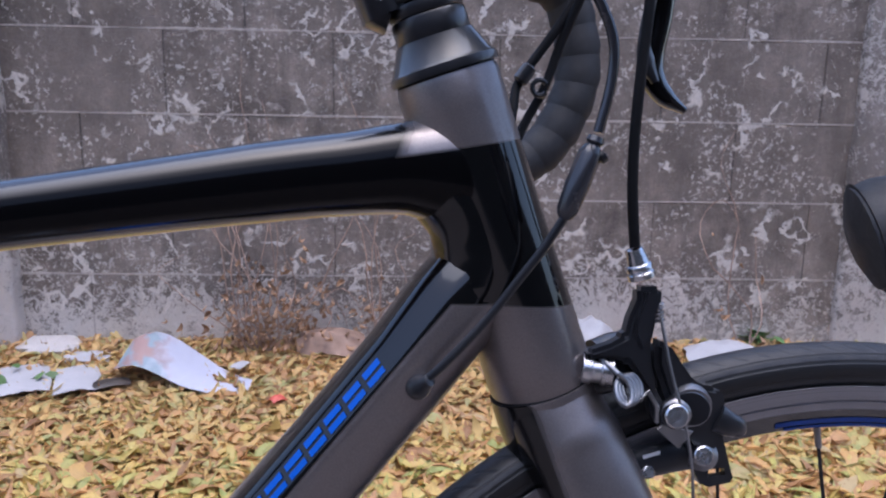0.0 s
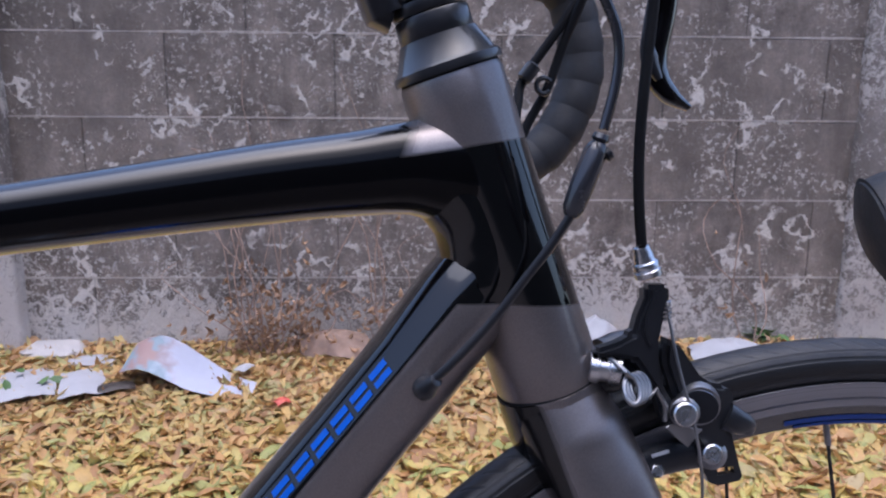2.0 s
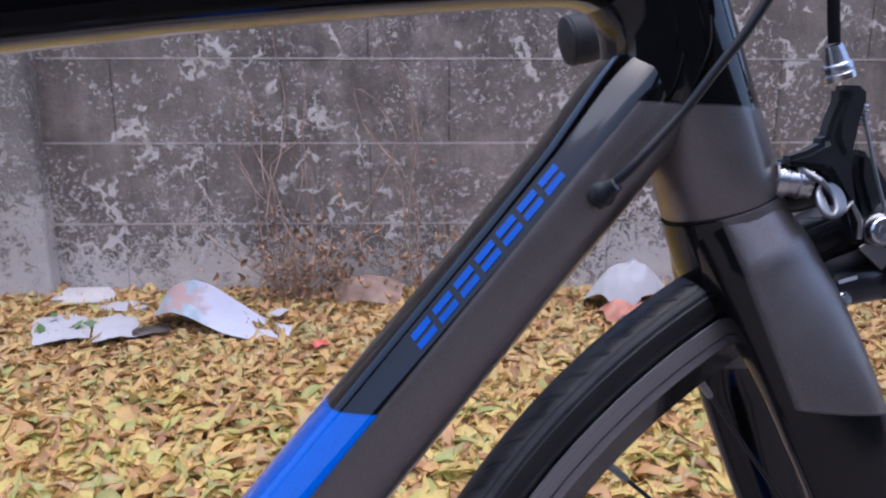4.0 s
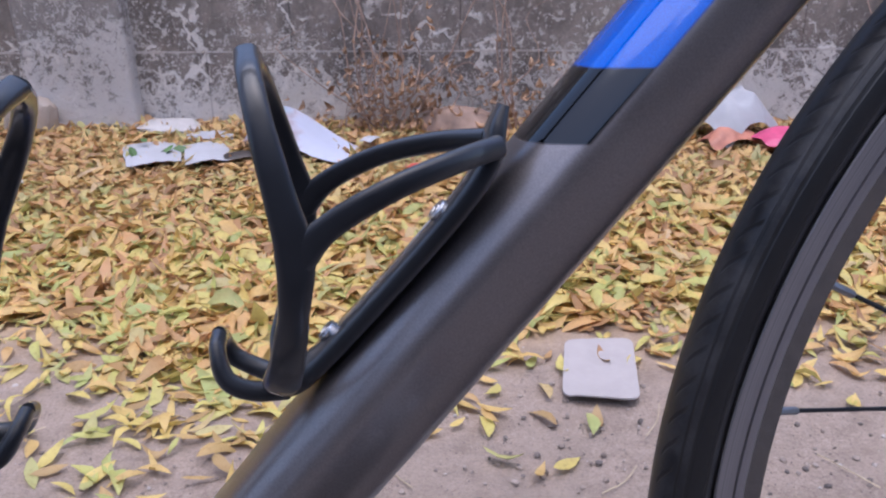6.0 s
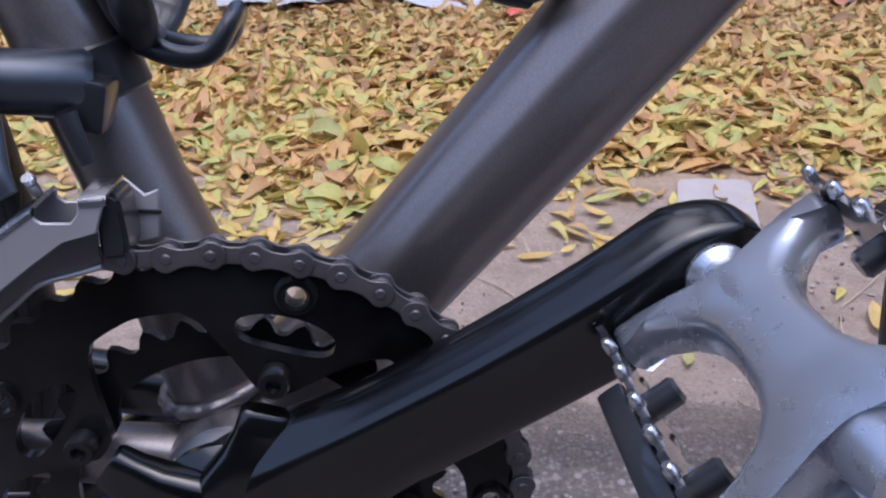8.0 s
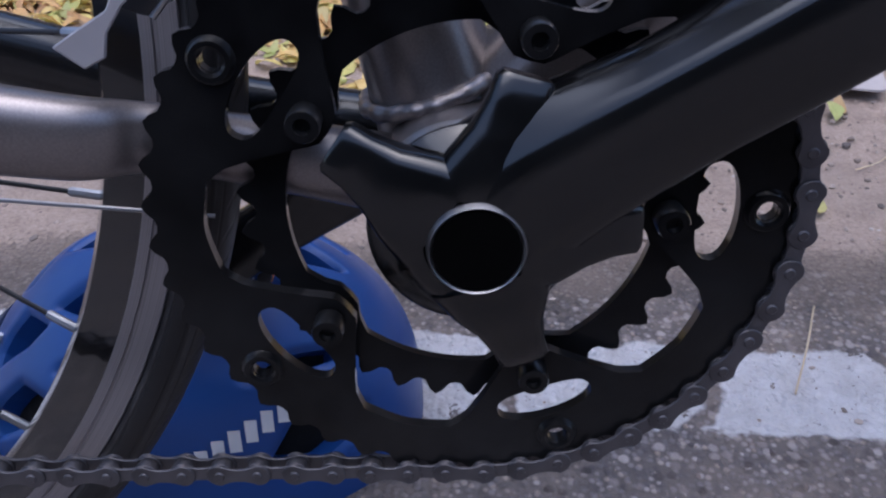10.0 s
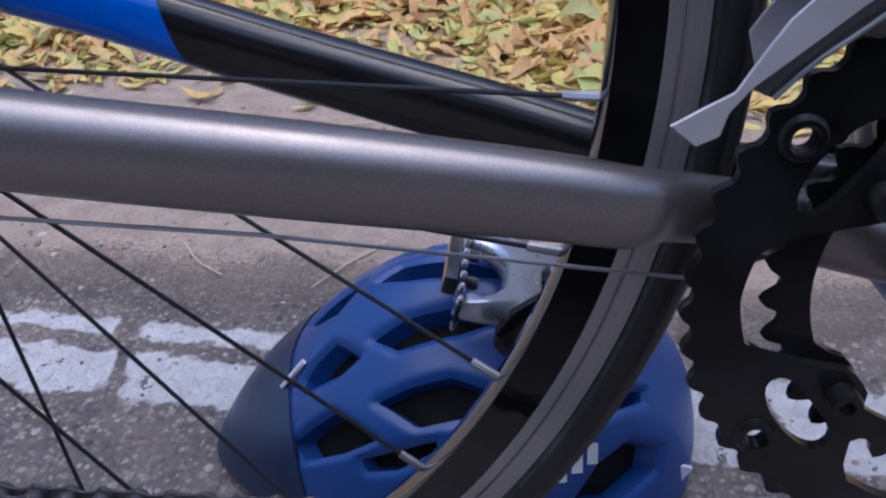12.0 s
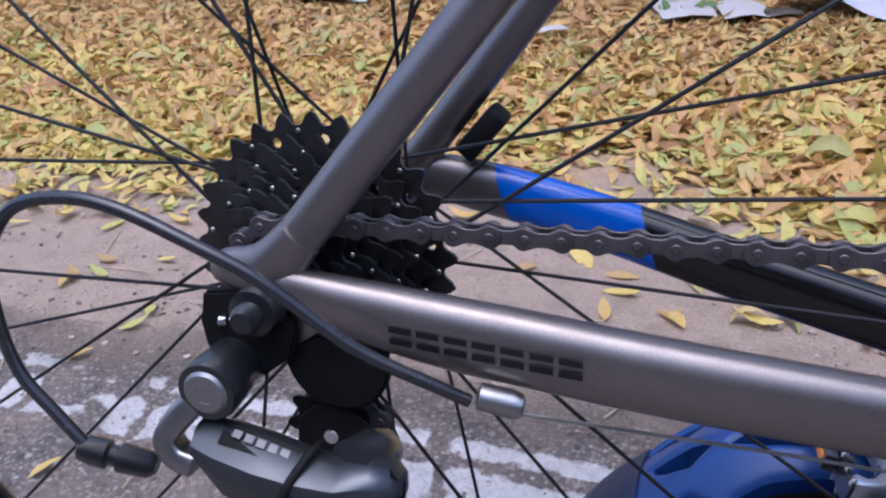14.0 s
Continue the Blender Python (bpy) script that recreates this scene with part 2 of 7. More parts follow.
def box(size, m=None, bevel=0.002, bm=None, seg=2):
    own = bmesh.new()
    bmesh.ops.create_cube(own, size=1.0)
    bmesh.ops.scale(own, vec=size, verts=own.verts)
    if bevel:
        bmesh.ops.bevel(own, geom=own.edges[:], offset=bevel, segments=seg, profile=0.5, affect="EDGES")
    if m is not None:
        bmesh.ops.transform(own, matrix=m, verts=own.verts)
    if bm:
        me = bpy.data.meshes.new("tmp")
        own.to_mesh(me)
        own.free()
        bm.from_mesh(me)
        bpy.data.meshes.remove(me)
        own = bm
    return finish(own)


def plate(outline, y0, y1, bevel=0.0006, bm=None):
    """A plate in the bike's plane: an outline of (x, z) between two distances from the middle."""
    own = bmesh.new()
    a = [own.verts.new((x, y0, z)) for x, z in outline]
    b = [own.verts.new((x, y1, z)) for x, z in outline]
    own.faces.new(a)
    own.faces.new(b[::-1])
    n = len(a)
    for k in range(n):
        own.faces.new((a[k], b[k], b[(k + 1) % n], a[(k + 1) % n]))
    finish(own)
    if bevel:
        sharp = [e for e in own.edges if len(e.link_faces) == 2 and e.calc_face_angle() > 0.6]
        bmesh.ops.bevel(own, geom=sharp, offset=bevel, segments=1 if bevel < 0.001 else 2, affect="EDGES")
    if bm:
        me = bpy.data.meshes.new("tmp")
        own.to_mesh(me)
        own.free()
        bm.from_mesh(me)
        bpy.data.meshes.remove(me)
        own = bm
    return finish(own)


def gear(teeth, root, tip, inner, thick, y, centre, bm=None, spin=0.0, per=6):
    """A toothed ring in the bike's plane; inner(angle) is its inner radius."""
    bm = bm or bmesh.new()
    n = teeth * per
    shape = (0.0, 0.15, 0.75, 1.0, 0.75, 0.15) if per == 6 else (0.0, 0.5, 1.0, 0.5)
    loops = []
    for k in range(n):
        a = 2 * math.pi * k / n + spin
        w = shape[k % per]
        ro, ri = root + (tip - root) * w, inner(a)
        c, s = math.cos(a), math.sin(a)
        pts = []
        for r, yy in ((ri, y), (root * 0.985, y), (ro, y + thick * 0.25), (ro, y + thick * 0.75), (root * 0.985, y + thick), (ri, y + thick)):
            pts.append(bm.verts.new((centre[0] + r * c, yy, centre[1] + r * s)))
        loops.append(pts)
    for k in range(n):
        a, b = loops[k], loops[(k + 1) % n]
        for j in range(6):
            bm.faces.new((a[j], a[(j + 1) % 6], b[(j + 1) % 6], b[j]))
    return finish(bm)


def pierced_ring(outline, holes, y0, y1):
    """A flat plate in the bike's plane with real holes: closed loops of (x, z) between two distances."""
    loops = [outline, *holes]
    pts, edges = [], []
    for loop in loops:
        n = len(pts)
        pts += [Vector(q) for q in loop]
        edges += [(n + k, n + (k + 1) % len(loop)) for k in range(len(loop))]
    vs, es, fs = geometry.delaunay_2d_cdt(pts, edges, [], 0, 1e-7)[:3]

    def inside(p, loop):
        odd = False
        for k in range(len(loop)):
            (x1, z1), (x2, z2) = loop[k - 1], loop[k]
            if (z1 > p[1]) != (z2 > p[1]) and p[0] < x1 + (p[1] - z1) / (z2 - z1) * (x2 - x1):
                odd = not odd
        return odd

    bm = bmesh.new()
    a = [bm.verts.new((q.x, y0, q.y)) for q in vs]
    b = [bm.verts.new((q.x, y1, q.y)) for q in vs]
    for f in fs:
        c = sum((vs[k] for k in f), Vector((0, 0))) / 3
        if inside(c, outline) and not any(inside(c, h) for h in holes):
            bm.faces.new([a[k] for k in f])
            bm.faces.new([b[k] for k in f][::-1])
    for e in [e for e in bm.edges if len(e.link_faces) == 1 and abs(e.verts[0].co.y - y0) < 1e-7]:
        p, q = e.verts
        i, k = a.index(p), a.index(q)
        bm.faces.new((a[i], a[k], b[k], b[i]))
    bmesh.ops.delete(bm, geom=[v for v in bm.verts if not v.link_faces], context="VERTS")
    finish(bm, False)
    return bm


def leaf_points(rng, length, width, curl, bend, fold):
    """A pointed leaf: midrib and two edges over five stations, curled along and folded across."""
    pts = []
    for i, t in enumerate((0.0, 0.16, 0.38, 0.64, 0.86, 1.0)):
        w = width * (0.04, 0.62, 1.0, 0.86, 0.42, 0.0)[i]
        x = length * (t - 0.5)
        z = curl * length * (t - 0.45) ** 2 * 2
        y = bend * length * (t - 0.5) ** 2
        wob = rng.uniform(-0.1, 0.1) * width
        pts += [(x, y - w, z + fold * w + wob), (x, y, z), (x, y + w, z + fold * w - wob)]
    return np.array(pts)


LEAF_FACES = [q for i in range(5) for q in ((3 * i, 3 * i + 1, 3 * i + 4, 3 * i + 3), (3 * i + 1, 3 * i + 2, 3 * i + 5, 3 * i + 4))]


# ---- the place: ground, wall ----
WALL = pose(0.045, 1.965, 0, 0, 0, -9.5)  # x along the wall, y into it


def rise(x, y):
    """Height of the ground: level road, then a low bank up to the wall."""
    d = (y - 1.965) * 0.986 + (x - 0.045) * 0.165  # distance past the wall's face
    t = min(1.0, max(0.0, (d + 1.15) / 1.15))
    return 0.088 * t * t * (3 - 2 * t) if d < 0.4 else 0.088


def ground_material():
    k = Mat("road_and_soil")
    v = k.place()
    sep = k.node("SeparateXYZ")
    k.put(sep.inputs[0], v)
    x, y = sep.outputs[0], sep.outputs[1]
    warp = k.noise(v, 5, 4, 0.65)
    # asphalt: dark binder with pale grit
    grit = k.voronoi(v, 230, out="Color")
    grit_d = k.voronoi(v, 230)
    tone = k.node("SeparateColor")
    k.put(tone.inputs[0], grit)
    dusty = k.noise(v, 9, 5, 0.7)
    asph = k.ramp(tone.outputs[0], [(0.0, (0.075, 0.068, 0.072)), (0.4, (0.155, 0.138, 0.14)), (0.7, (0.265, 0.238, 0.235)), (0.88, (0.33, 0.265, 0.215)), (1.0, (0.46, 0.42, 0.405))])
    asph = k.mix(k.span(grit_d, 0.3, 0.62), asph, (0.115, 0.1, 0.096))
    coarse = k.node("SeparateColor")
    k.put(coarse.inputs[0], k.voronoi(v, 120, out="Color"))
    coarse_d = k.voronoi(v, 120)
    asph = k.mix(both(k, k.span(coarse_d, 0.5, 0.3), step(k, coarse.outputs[1], 0.4, 0.1)), asph, k.ramp(coarse.outputs[0], [(0.0, (0.04, 0.035, 0.036)), (0.55, (0.16, 0.137, 0.13)), (1.0, (0.46, 0.41, 0.385))]))
    asph = k.mix(k.span(dusty, 0.4, 0.72, 0, 0.7), asph, (0.3, 0.24, 0.195))
    # soil
    fine = k.noise(v, 260, 5, 0.75)
    lump = k.noise(v, 26, 5, 0.65)
    soil = k.ramp(fine, [(0.25, (0.205, 0.152, 0.122)), (0.5, (0.35, 0.27, 0.217)), (0.78, (0.48, 0.385, 0.318))])
    soil = k.mix(k.span(lump, 0.45, 0.7, 0, 0.5), soil, (0.16, 0.12, 0.096))
    soil = k.mix(k.span(k.noise(v, 3, 3), 0.5, 0.7, 0, 0.5), soil, (0.3, 0.235, 0.19))
    # rotted leaf litter towards the wall
    rot = k.span(k.math("ADD", k.math("ADD", y, k.math("MULTIPLY", x, 0.1)), k.math("MULTIPLY", k.math("SUBTRACT", warp, 0.5), 0.5)), 0.8, 1.05, 0, 0.8)
    soil = k.mix(rot, soil, k.mix(k.span(k.noise(v, 90, 5, 0.7), 0.35, 0.7), (0.32, 0.205, 0.115), (0.52, 0.36, 0.19)))
    edge = k.math("ADD", k.math("ADD", y, k.math("MULTIPLY", x, 0.06)), k.math("MULTIPLY", k.math("SUBTRACT", warp, 0.5), 0.12))
    edge = k.math("ADD", edge, k.math("MULTIPLY", k.math("SUBTRACT", fine, 0.5), 0.14))
    is_soil = k.span(edge, 0.31, 0.39)
    col = k.mix(is_soil, asph, soil)
    # worn white road line, cracked across, a thin strip beyond a seam
    yl = k.math("ADD", y, k.math("MULTIPLY", x, 0.10))
    ragged = k.math("MULTIPLY", k.math("SUBTRACT", k.noise(v, 34, 4, 0.6), 0.5), 0.034)
    yr = k.math("ADD", yl, ragged)
    broad = k.math("SUBTRACT", yr, k.math("MULTIPLY", step(k, x, 0.3, 0.06), 0.034))
    main = both(k, step(k, yr, 0.207, 0.002), k.math("SUBTRACT", 1.0, step(k, broad, 0.256, 0.002)))
    strip = both(k, step(k, yr, 0.275, 0.002), k.math("SUBTRACT", 1.0, step(k, yr, 0.293, 0.002)))
    strip = both(k, strip, k.math("SUBTRACT", 1.0, step(k, x, 0.2, 0.05)))
    cracks = k.node("TexVoronoi", feature="DISTANCE_TO_EDGE")
    k.put(cracks.inputs["Vector"], k.added(k.scaled(v, (6.5, 2.2, 1)), k.scaled(k.noise(v, 14, 3, color=True), 0.5)))
    cracks.inputs["Scale"].default_value = 1.0
    whole = step(k, cracks.outputs["Distance"], 0.04, 0.012)
    chips = both(k, step(k, k.noise(v, 95, 6, 0.8), 0.345, 0.02), step(k, k.noise(v, 38, 5, 0.7), 0.36, 0.01))
    line = both(k, k.math("MAXIMUM", main, strip), whole, chips)
    white = k.mix(k.span(k.noise(v, 45, 5), 0.35, 0.75), (0.6, 0.585, 0.59), (0.45, 0.435, 0.43))
    col = k.mix(line, col, white)
    k.set("Base Color", col)
    k.set("Roughness", k.span(line, 0, 1, 0.92, 0.7))
    h = k.math("ADD", k.math("MULTIPLY", grit_d, k.span(is_soil, 0, 1, -0.9, -0.1)), k.math("ADD", k.math("MULTIPLY", fine, 0.7), k.math("MULTIPLY", coarse_d, k.span(is_soil, 0, 1, -1.4, -0.2))))
    k.bump(k.math("ADD", h, k.math("MULTIPLY", lump, 1.1)), 0.9, 0.005)
    return k.m


def make_ground():
    xs = list(np.concatenate([np.linspace(-60, -2.2, 8)[:-1], np.arange(-2.2, 3.4, 0.04), np.linspace(3.4, 60, 8)[1:]]))
    ys = list(np.concatenate([np.linspace(-60, -0.8, 8)[:-1], np.arange(-0.8, 2.4, 0.04), np.linspace(2.4, 60, 8)[1:]]))
    verts, faces = [], []
    for y in ys:
        for x in xs:
            z = rise(x, y)
            near = -2.2 < x < 3.4 and 0.35 < y < 2.4
            if near:
                f = min(1, (y - 0.35) / 0.3)
                z += f * (0.012 * noise.noise((x * 3, y * 3, 0)) + 0.006 * noise.noise((x * 11, y * 11, 3)))
            verts.append((x, y, z))
    n = len(xs)
    for j in range(len(ys) - 1):
        for i in range(n - 1):
            faces.append((j * n + i, j * n + i + 1, (j + 1) * n + i + 1, (j + 1) * n + i))
    me = bpy.data.meshes.new("ground")
    me.from_pydata(verts, [], faces)
    me.polygons.foreach_set("use_smooth", [True] * len(faces))
    me.materials.append(ground_material())
    tagged(new("ground", me), "grey asphalt road edge with worn white line beside bare brown soil", "ground", kind="structure")


make_ground()


def concrete(name, base, pale, grime, amount=0.5, patch=(0.54, 0.6)):
    """Old weathered concrete: dark grime, crusty pale efflorescence, streaks."""
    k = Mat(name, rough=0.93)
    v = k.place()
    big = k.noise(v, 2.3, 4, 0.6)
    mid = k.noise(v, 11, 6, 0.72)
    fine = k.noise(v, 130, 5, 0.7)
    runs = k.noise(k.scaled(v, (16, 16, 2.2)), 1.0, 5, 0.65)
    col = k.mix(k.span(mid, 0.3, 0.72), grime, base)
    col = k.mix(k.span(big, 0.42, 0.62, 0, 0.6), col, grime)
    col = k.mix(k.span(runs, 0.45, 0.72, 0, 0.6), col, tuple(c * 0.55 for c in grime))
    col = k.mix(k.span(k.random(), 0, 1, 0, 0.18), col, base)
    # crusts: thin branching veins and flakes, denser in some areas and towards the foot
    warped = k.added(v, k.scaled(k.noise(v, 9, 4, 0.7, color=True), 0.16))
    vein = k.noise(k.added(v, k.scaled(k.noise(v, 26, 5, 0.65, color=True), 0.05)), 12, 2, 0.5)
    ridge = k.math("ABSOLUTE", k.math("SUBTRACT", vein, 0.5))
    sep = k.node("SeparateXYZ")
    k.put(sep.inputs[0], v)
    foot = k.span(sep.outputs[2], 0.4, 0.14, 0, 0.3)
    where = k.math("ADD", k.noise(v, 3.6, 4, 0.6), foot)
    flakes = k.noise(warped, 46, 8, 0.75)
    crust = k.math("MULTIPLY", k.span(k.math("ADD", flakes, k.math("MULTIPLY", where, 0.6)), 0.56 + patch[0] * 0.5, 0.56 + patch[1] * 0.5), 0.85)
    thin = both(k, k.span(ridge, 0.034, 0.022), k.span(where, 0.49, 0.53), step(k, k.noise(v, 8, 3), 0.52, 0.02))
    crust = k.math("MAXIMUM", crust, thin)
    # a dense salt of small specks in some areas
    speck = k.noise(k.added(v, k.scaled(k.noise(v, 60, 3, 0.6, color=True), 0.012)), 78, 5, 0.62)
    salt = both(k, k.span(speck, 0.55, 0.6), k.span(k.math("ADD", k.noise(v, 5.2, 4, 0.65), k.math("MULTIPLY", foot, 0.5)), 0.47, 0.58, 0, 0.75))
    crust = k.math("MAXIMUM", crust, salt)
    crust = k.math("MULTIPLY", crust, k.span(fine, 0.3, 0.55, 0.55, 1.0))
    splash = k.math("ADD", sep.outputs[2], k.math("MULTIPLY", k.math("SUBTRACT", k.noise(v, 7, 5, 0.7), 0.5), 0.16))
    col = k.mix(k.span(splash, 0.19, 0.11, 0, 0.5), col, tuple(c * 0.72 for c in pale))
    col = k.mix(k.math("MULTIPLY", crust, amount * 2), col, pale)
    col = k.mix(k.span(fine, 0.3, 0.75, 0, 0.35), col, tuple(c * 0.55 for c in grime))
    k.set("Base Color", col)
    h = k.math("ADD", k.math("MULTIPLY", fine, 0.5), k.math("ADD", k.math("MULTIPLY", crust, 0.35), mid))
    k.bump(h, 0.75, 0.007)
    return k.m


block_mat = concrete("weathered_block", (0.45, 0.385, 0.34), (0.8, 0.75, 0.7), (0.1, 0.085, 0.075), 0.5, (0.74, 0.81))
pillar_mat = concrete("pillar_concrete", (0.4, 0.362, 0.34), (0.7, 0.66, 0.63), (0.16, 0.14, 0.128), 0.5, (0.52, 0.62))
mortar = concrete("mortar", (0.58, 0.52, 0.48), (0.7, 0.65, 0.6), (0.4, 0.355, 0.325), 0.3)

COURSES = [0.068 + 0.2075 * i for i in range(-1, 7)]
BLOCK_L = 0.4165


def uneven_block(w, h, d, seed):
    """A concrete block with soft, slightly chipped edges and a low wave in its face."""
    bm = bmesh.new()
    bmesh.ops.create_cube(bm, size=1.0)
    bmesh.ops.scale(bm, vec=(w, d, h), verts=bm.verts)
    bmesh.ops.bevel(bm, geom=bm.edges[:], offset=0.0016, segments=2, affect="EDGES")
    for q in bm.verts:
        q.co += 0.001 * noise.noise_vector(q.co * 14 + Vector((seed * 7.1, 0, 0)))
    return finish(bm)


def make_wall():
    bm = bmesh.new()
    box((11.6, 0.14, 1.66), Matrix.Translation((1.0, 0.0694, 0.685)), 0.0, bm)
    wall = part("wall_back", bm, mortar)
    wall.matrix_basis = WALL
    tagged(wall, "old grey concrete block wall stained with dark grime and pale crust", "wall", kind="structure")
    kinds = [part("block", uneven_block(BLOCK_L - 0.0014, 0.2052, 0.05, i), block_mat, wall) for i in range(4)]
    # grime-filled upright joints
    bm = bmesh.new()
    for c, z in enumerate(COURSES):
        for i in range(-12, 17):
            s = (0.413 if c % 2 == 0 else 0.197) + BLOCK_L * i
            if -4.6 < s < 6.6:
                box((0.006, 0.012, 0.2035), Matrix.Translation((s, 0.0038, z + 0.10375)), 0.0, bm)
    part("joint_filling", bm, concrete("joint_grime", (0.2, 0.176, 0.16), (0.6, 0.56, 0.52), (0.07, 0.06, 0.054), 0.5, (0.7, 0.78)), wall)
    # pale bed joints, struck almost flush and worn away in places
    bm = bmesh.new()
    for z in COURSES:
        rows = []
        for i in range(601):
            x = -4.7 + 11.4 * i / 600
            a = 0.0026 + 0.0014 * noise.noise(Vector((x * 9, z * 5, 0)))
            d = 0.0008 * noise.noise(Vector((x * 5, z * 5, 3.0)))
            w = 0.0012 * noise.noise(Vector((x * 3, z * 7, 7.0)))
            rows.append([bm.verts.new(q) for q in ((x, 0.004, z + w - a), (x, -0.0038 + d, z + w - a), (x, -0.0044 + d, z + w), (x, -0.0038 + d, z + w + a), (x, 0.004, z + w + a))])
        for p, q in zip(rows, rows[1:]):
            for j in range(4):
                bm.faces.new((p[j], q[j], q[j + 1], p[j + 1]))
    part("bed_joint", finish(bm), mortar, wall)
    first = {}
    rng = random.Random(5)
    for c, z in enumerate(COURSES):
        shift = 0.413 if c % 2 == 0 else 0.197
        for i in range(-12, 17):
            s = shift + BLOCK_L * i + BLOCK_L / 2
            if s < -4.6 or s > 6.6:
                continue
            j = rng.randrange(4)
            m = pose(s, 0.0215 + rng.uniform(-0.0006, 0.0006), z + 0.10375, 0, 180 * rng.randrange(2), rng.uniform(-0.06, 0.06))
            if j in first:
                again(kinds[j], m, wall)
            else:
                kinds[j].matrix_basis = m
                first[j] = 1
    for s0, w, d in ((-0.118, 0.27, 0.055), (2.31, 0.28, 0.03)):
        bm = bmesh.new()
        box((w, 0.16 + d, 1.75), Matrix.Translation((0, 0, 0.72)), 0.012, bm, 3)
        bmesh.ops.subdivide_edges(bm, edges=[e for e in bm.edges if e.calc_length() > 1], cuts=60)
        for q in bm.verts:
            q.co += 0.006 * noise.noise_vector(q.co * 9 + Vector((s0, 0, 0)))
        p = part("pillar", finish(bm), pillar_mat)
        p.matrix_basis = WALL @ pose(s0, 0.08 - d / 2, 0)
        tagged(p, "pale grey concrete pillar of the block wall, dirty and patched", "pillar", "wall pillars", "structure")


make_wall()

# plain hedge-dark wall, added unseen across the road, closes the place behind the camera
# its dark colour keeps the reflections in the bicycle's gloss parts dark
bm = bmesh.new()
box((40, 0.3, 4.5), Matrix.Translation((0, -7.0, 2.2)), 0.0, bm)
tagged(part("wall_opposite", bm, concrete("opposite_wall", (0.09, 0.09, 0.08), (0.2, 0.19, 0.18), (0.05, 0.05, 0.045), 0.2)), "added unseen plain dark wall across the road, for dark reflections", "wall", kind="structure")


# ---- the bicycle (built upright: x forward, z up, drive side towards -y; then leant) ----
bike = thing("bicycle", "bronze-grey and black road bicycle with blue decals, leaning at the roadside", "bicycle", m=pose(0, 0, 0, -6.5, 0, 0))
HEAD_TOP, HEAD_LOW = Vector((0.787, 0, 0.812)), Vector((0.8345, 0, 0.664))
UP_H = (HEAD_TOP - HEAD_LOW).normalized()
FWD_H = Vector((UP_H.z, 0, -UP_H.x))
REAR, FRONT = Vector((0.001, 0, 0.339)), Vector((0.986, 0, 0.338))


def along(h, f=0.0, y=0.0):
    """A point by height up the steering axis from the head tube's top and distance ahead of it."""
    return HEAD_TOP + UP_H * h + FWD_H * f + Vector((0, y, 0))


# tubes of the bicycle
part("head_tube", tube([HEAD_LOW + UP_H * (0.156 * t) for t in (0, 0.02, 0.1, 0.25, 0.5, 0.75, 0.9, 0.98, 1)], [(0.0255, 0.0265), (0.0262, 0.0275), (0.0262, 0.0275), (0.0258, 0.027), (0.025, 0.0258), (0.0247, 0.025), (0.0248, 0.025), (0.0247, 0.0248), (0.0238, 0.024)], 40), paint_head, bike, "bronze-grey head tube with a gloss black band")
part("top_tube", tube(spline([(0.797, 0, 0.768), (0.782, 0, 0.7692), (0.765, 0, 0.7695), (0.742, 0, 0.7675), (0.7, 0, 0.7635), (0.6, 0, 0.7515), (0.45, 0, 0.7335), (0.262, 0, 0.711)], 6), [(0.031, 0.024), (0.026, 0.0235), (0.0215, 0.0225), (0.0195, 0.0215), (0.0182, 0.021), (0.0152, 0.02), (0.0145, 0.018), (0.0142, 0.0165)], 48, power=2.4), paint_top, bike, "gloss black top tube")
DT_HALF = [(0.0236, 0.0), (0.0234, 0.006), (0.0227, 0.0112), (0.021, 0.0152), (0.0186, 0.018), (0.016, 0.0202), (0.0138, 0.0217), (0.0118, 0.023), (0.0095, 0.024), (0.006, 0.0246), (-0.001, 0.0243), (-0.01, 0.0231), (-0.0178, 0.0176), (-0.0222, 0.0092), (-0.0234, 0.0)]


def creased_tube(path, scales):
    """A tube whose upper faces meet its sides in a soft crease."""
    half = [(q.x, q.y) for q in spline([(n, y, 0) for n, y in DT_HALF], 3)]
    loop = half + [(n, -y) for n, y in half[-2:0:-1]]
    bm = bmesh.new()
    rings = []
    for i, p in enumerate(path):
        t = (path[min(i + 1, len(path) - 1)] - path[max(i - 1, 0)]).normalized()
        u = t.cross(Vector((0, 1, 0))).normalized()
        rings.append([bm.verts.new(p + u * (n * scales[i]) + Vector((0, y * scales[i], 0))) for n, y in loop])
    for a, b in zip(rings, rings[1:]):
        for k in range(len(a)):
            bm.faces.new((a[k], a[(k + 1) % len(a)], b[(k + 1) % len(a)], b[k]))
    bm.faces.new(rings[0])
    bm.faces.new(rings[-1])
    return finish(bm)


dt_path = [BB + Vector(DT_A) * s for s in (0.0, 0.04, 0.1, 0.2, 0.3, 0.4, 0.5, 0.545)] + [Vector((0.790, 0, 0.704)), Vector((0.803, 0, 0.7235)), Vector((0.812, 0, 0.738))]
part("down_tube", creased_tube(dt_path, (0.9, 0.9, 0.92, 0.985, 1.0, 0.99, 0.955, 0.97, 1.0, 0.86, 0.5)), paint_down, bike, "down tube, black upper face with a bright blue band, bronze below")
part("throat", tube(spline([(0.779, 0, 0.768), (0.7865, 0, 0.7615), (0.7962, 0, 0.7484), (0.8, 0, 0.7325), (0.7985, 0, 0.714), (0.792, 0, 0.703)], 6), [(0.021, 0.0215), (0.021, 0.0225), (0.021, 0.0235), (0.021, 0.024), (0.0205, 0.0235), (0.018, 0.0215)], 36), paint_head, bike)
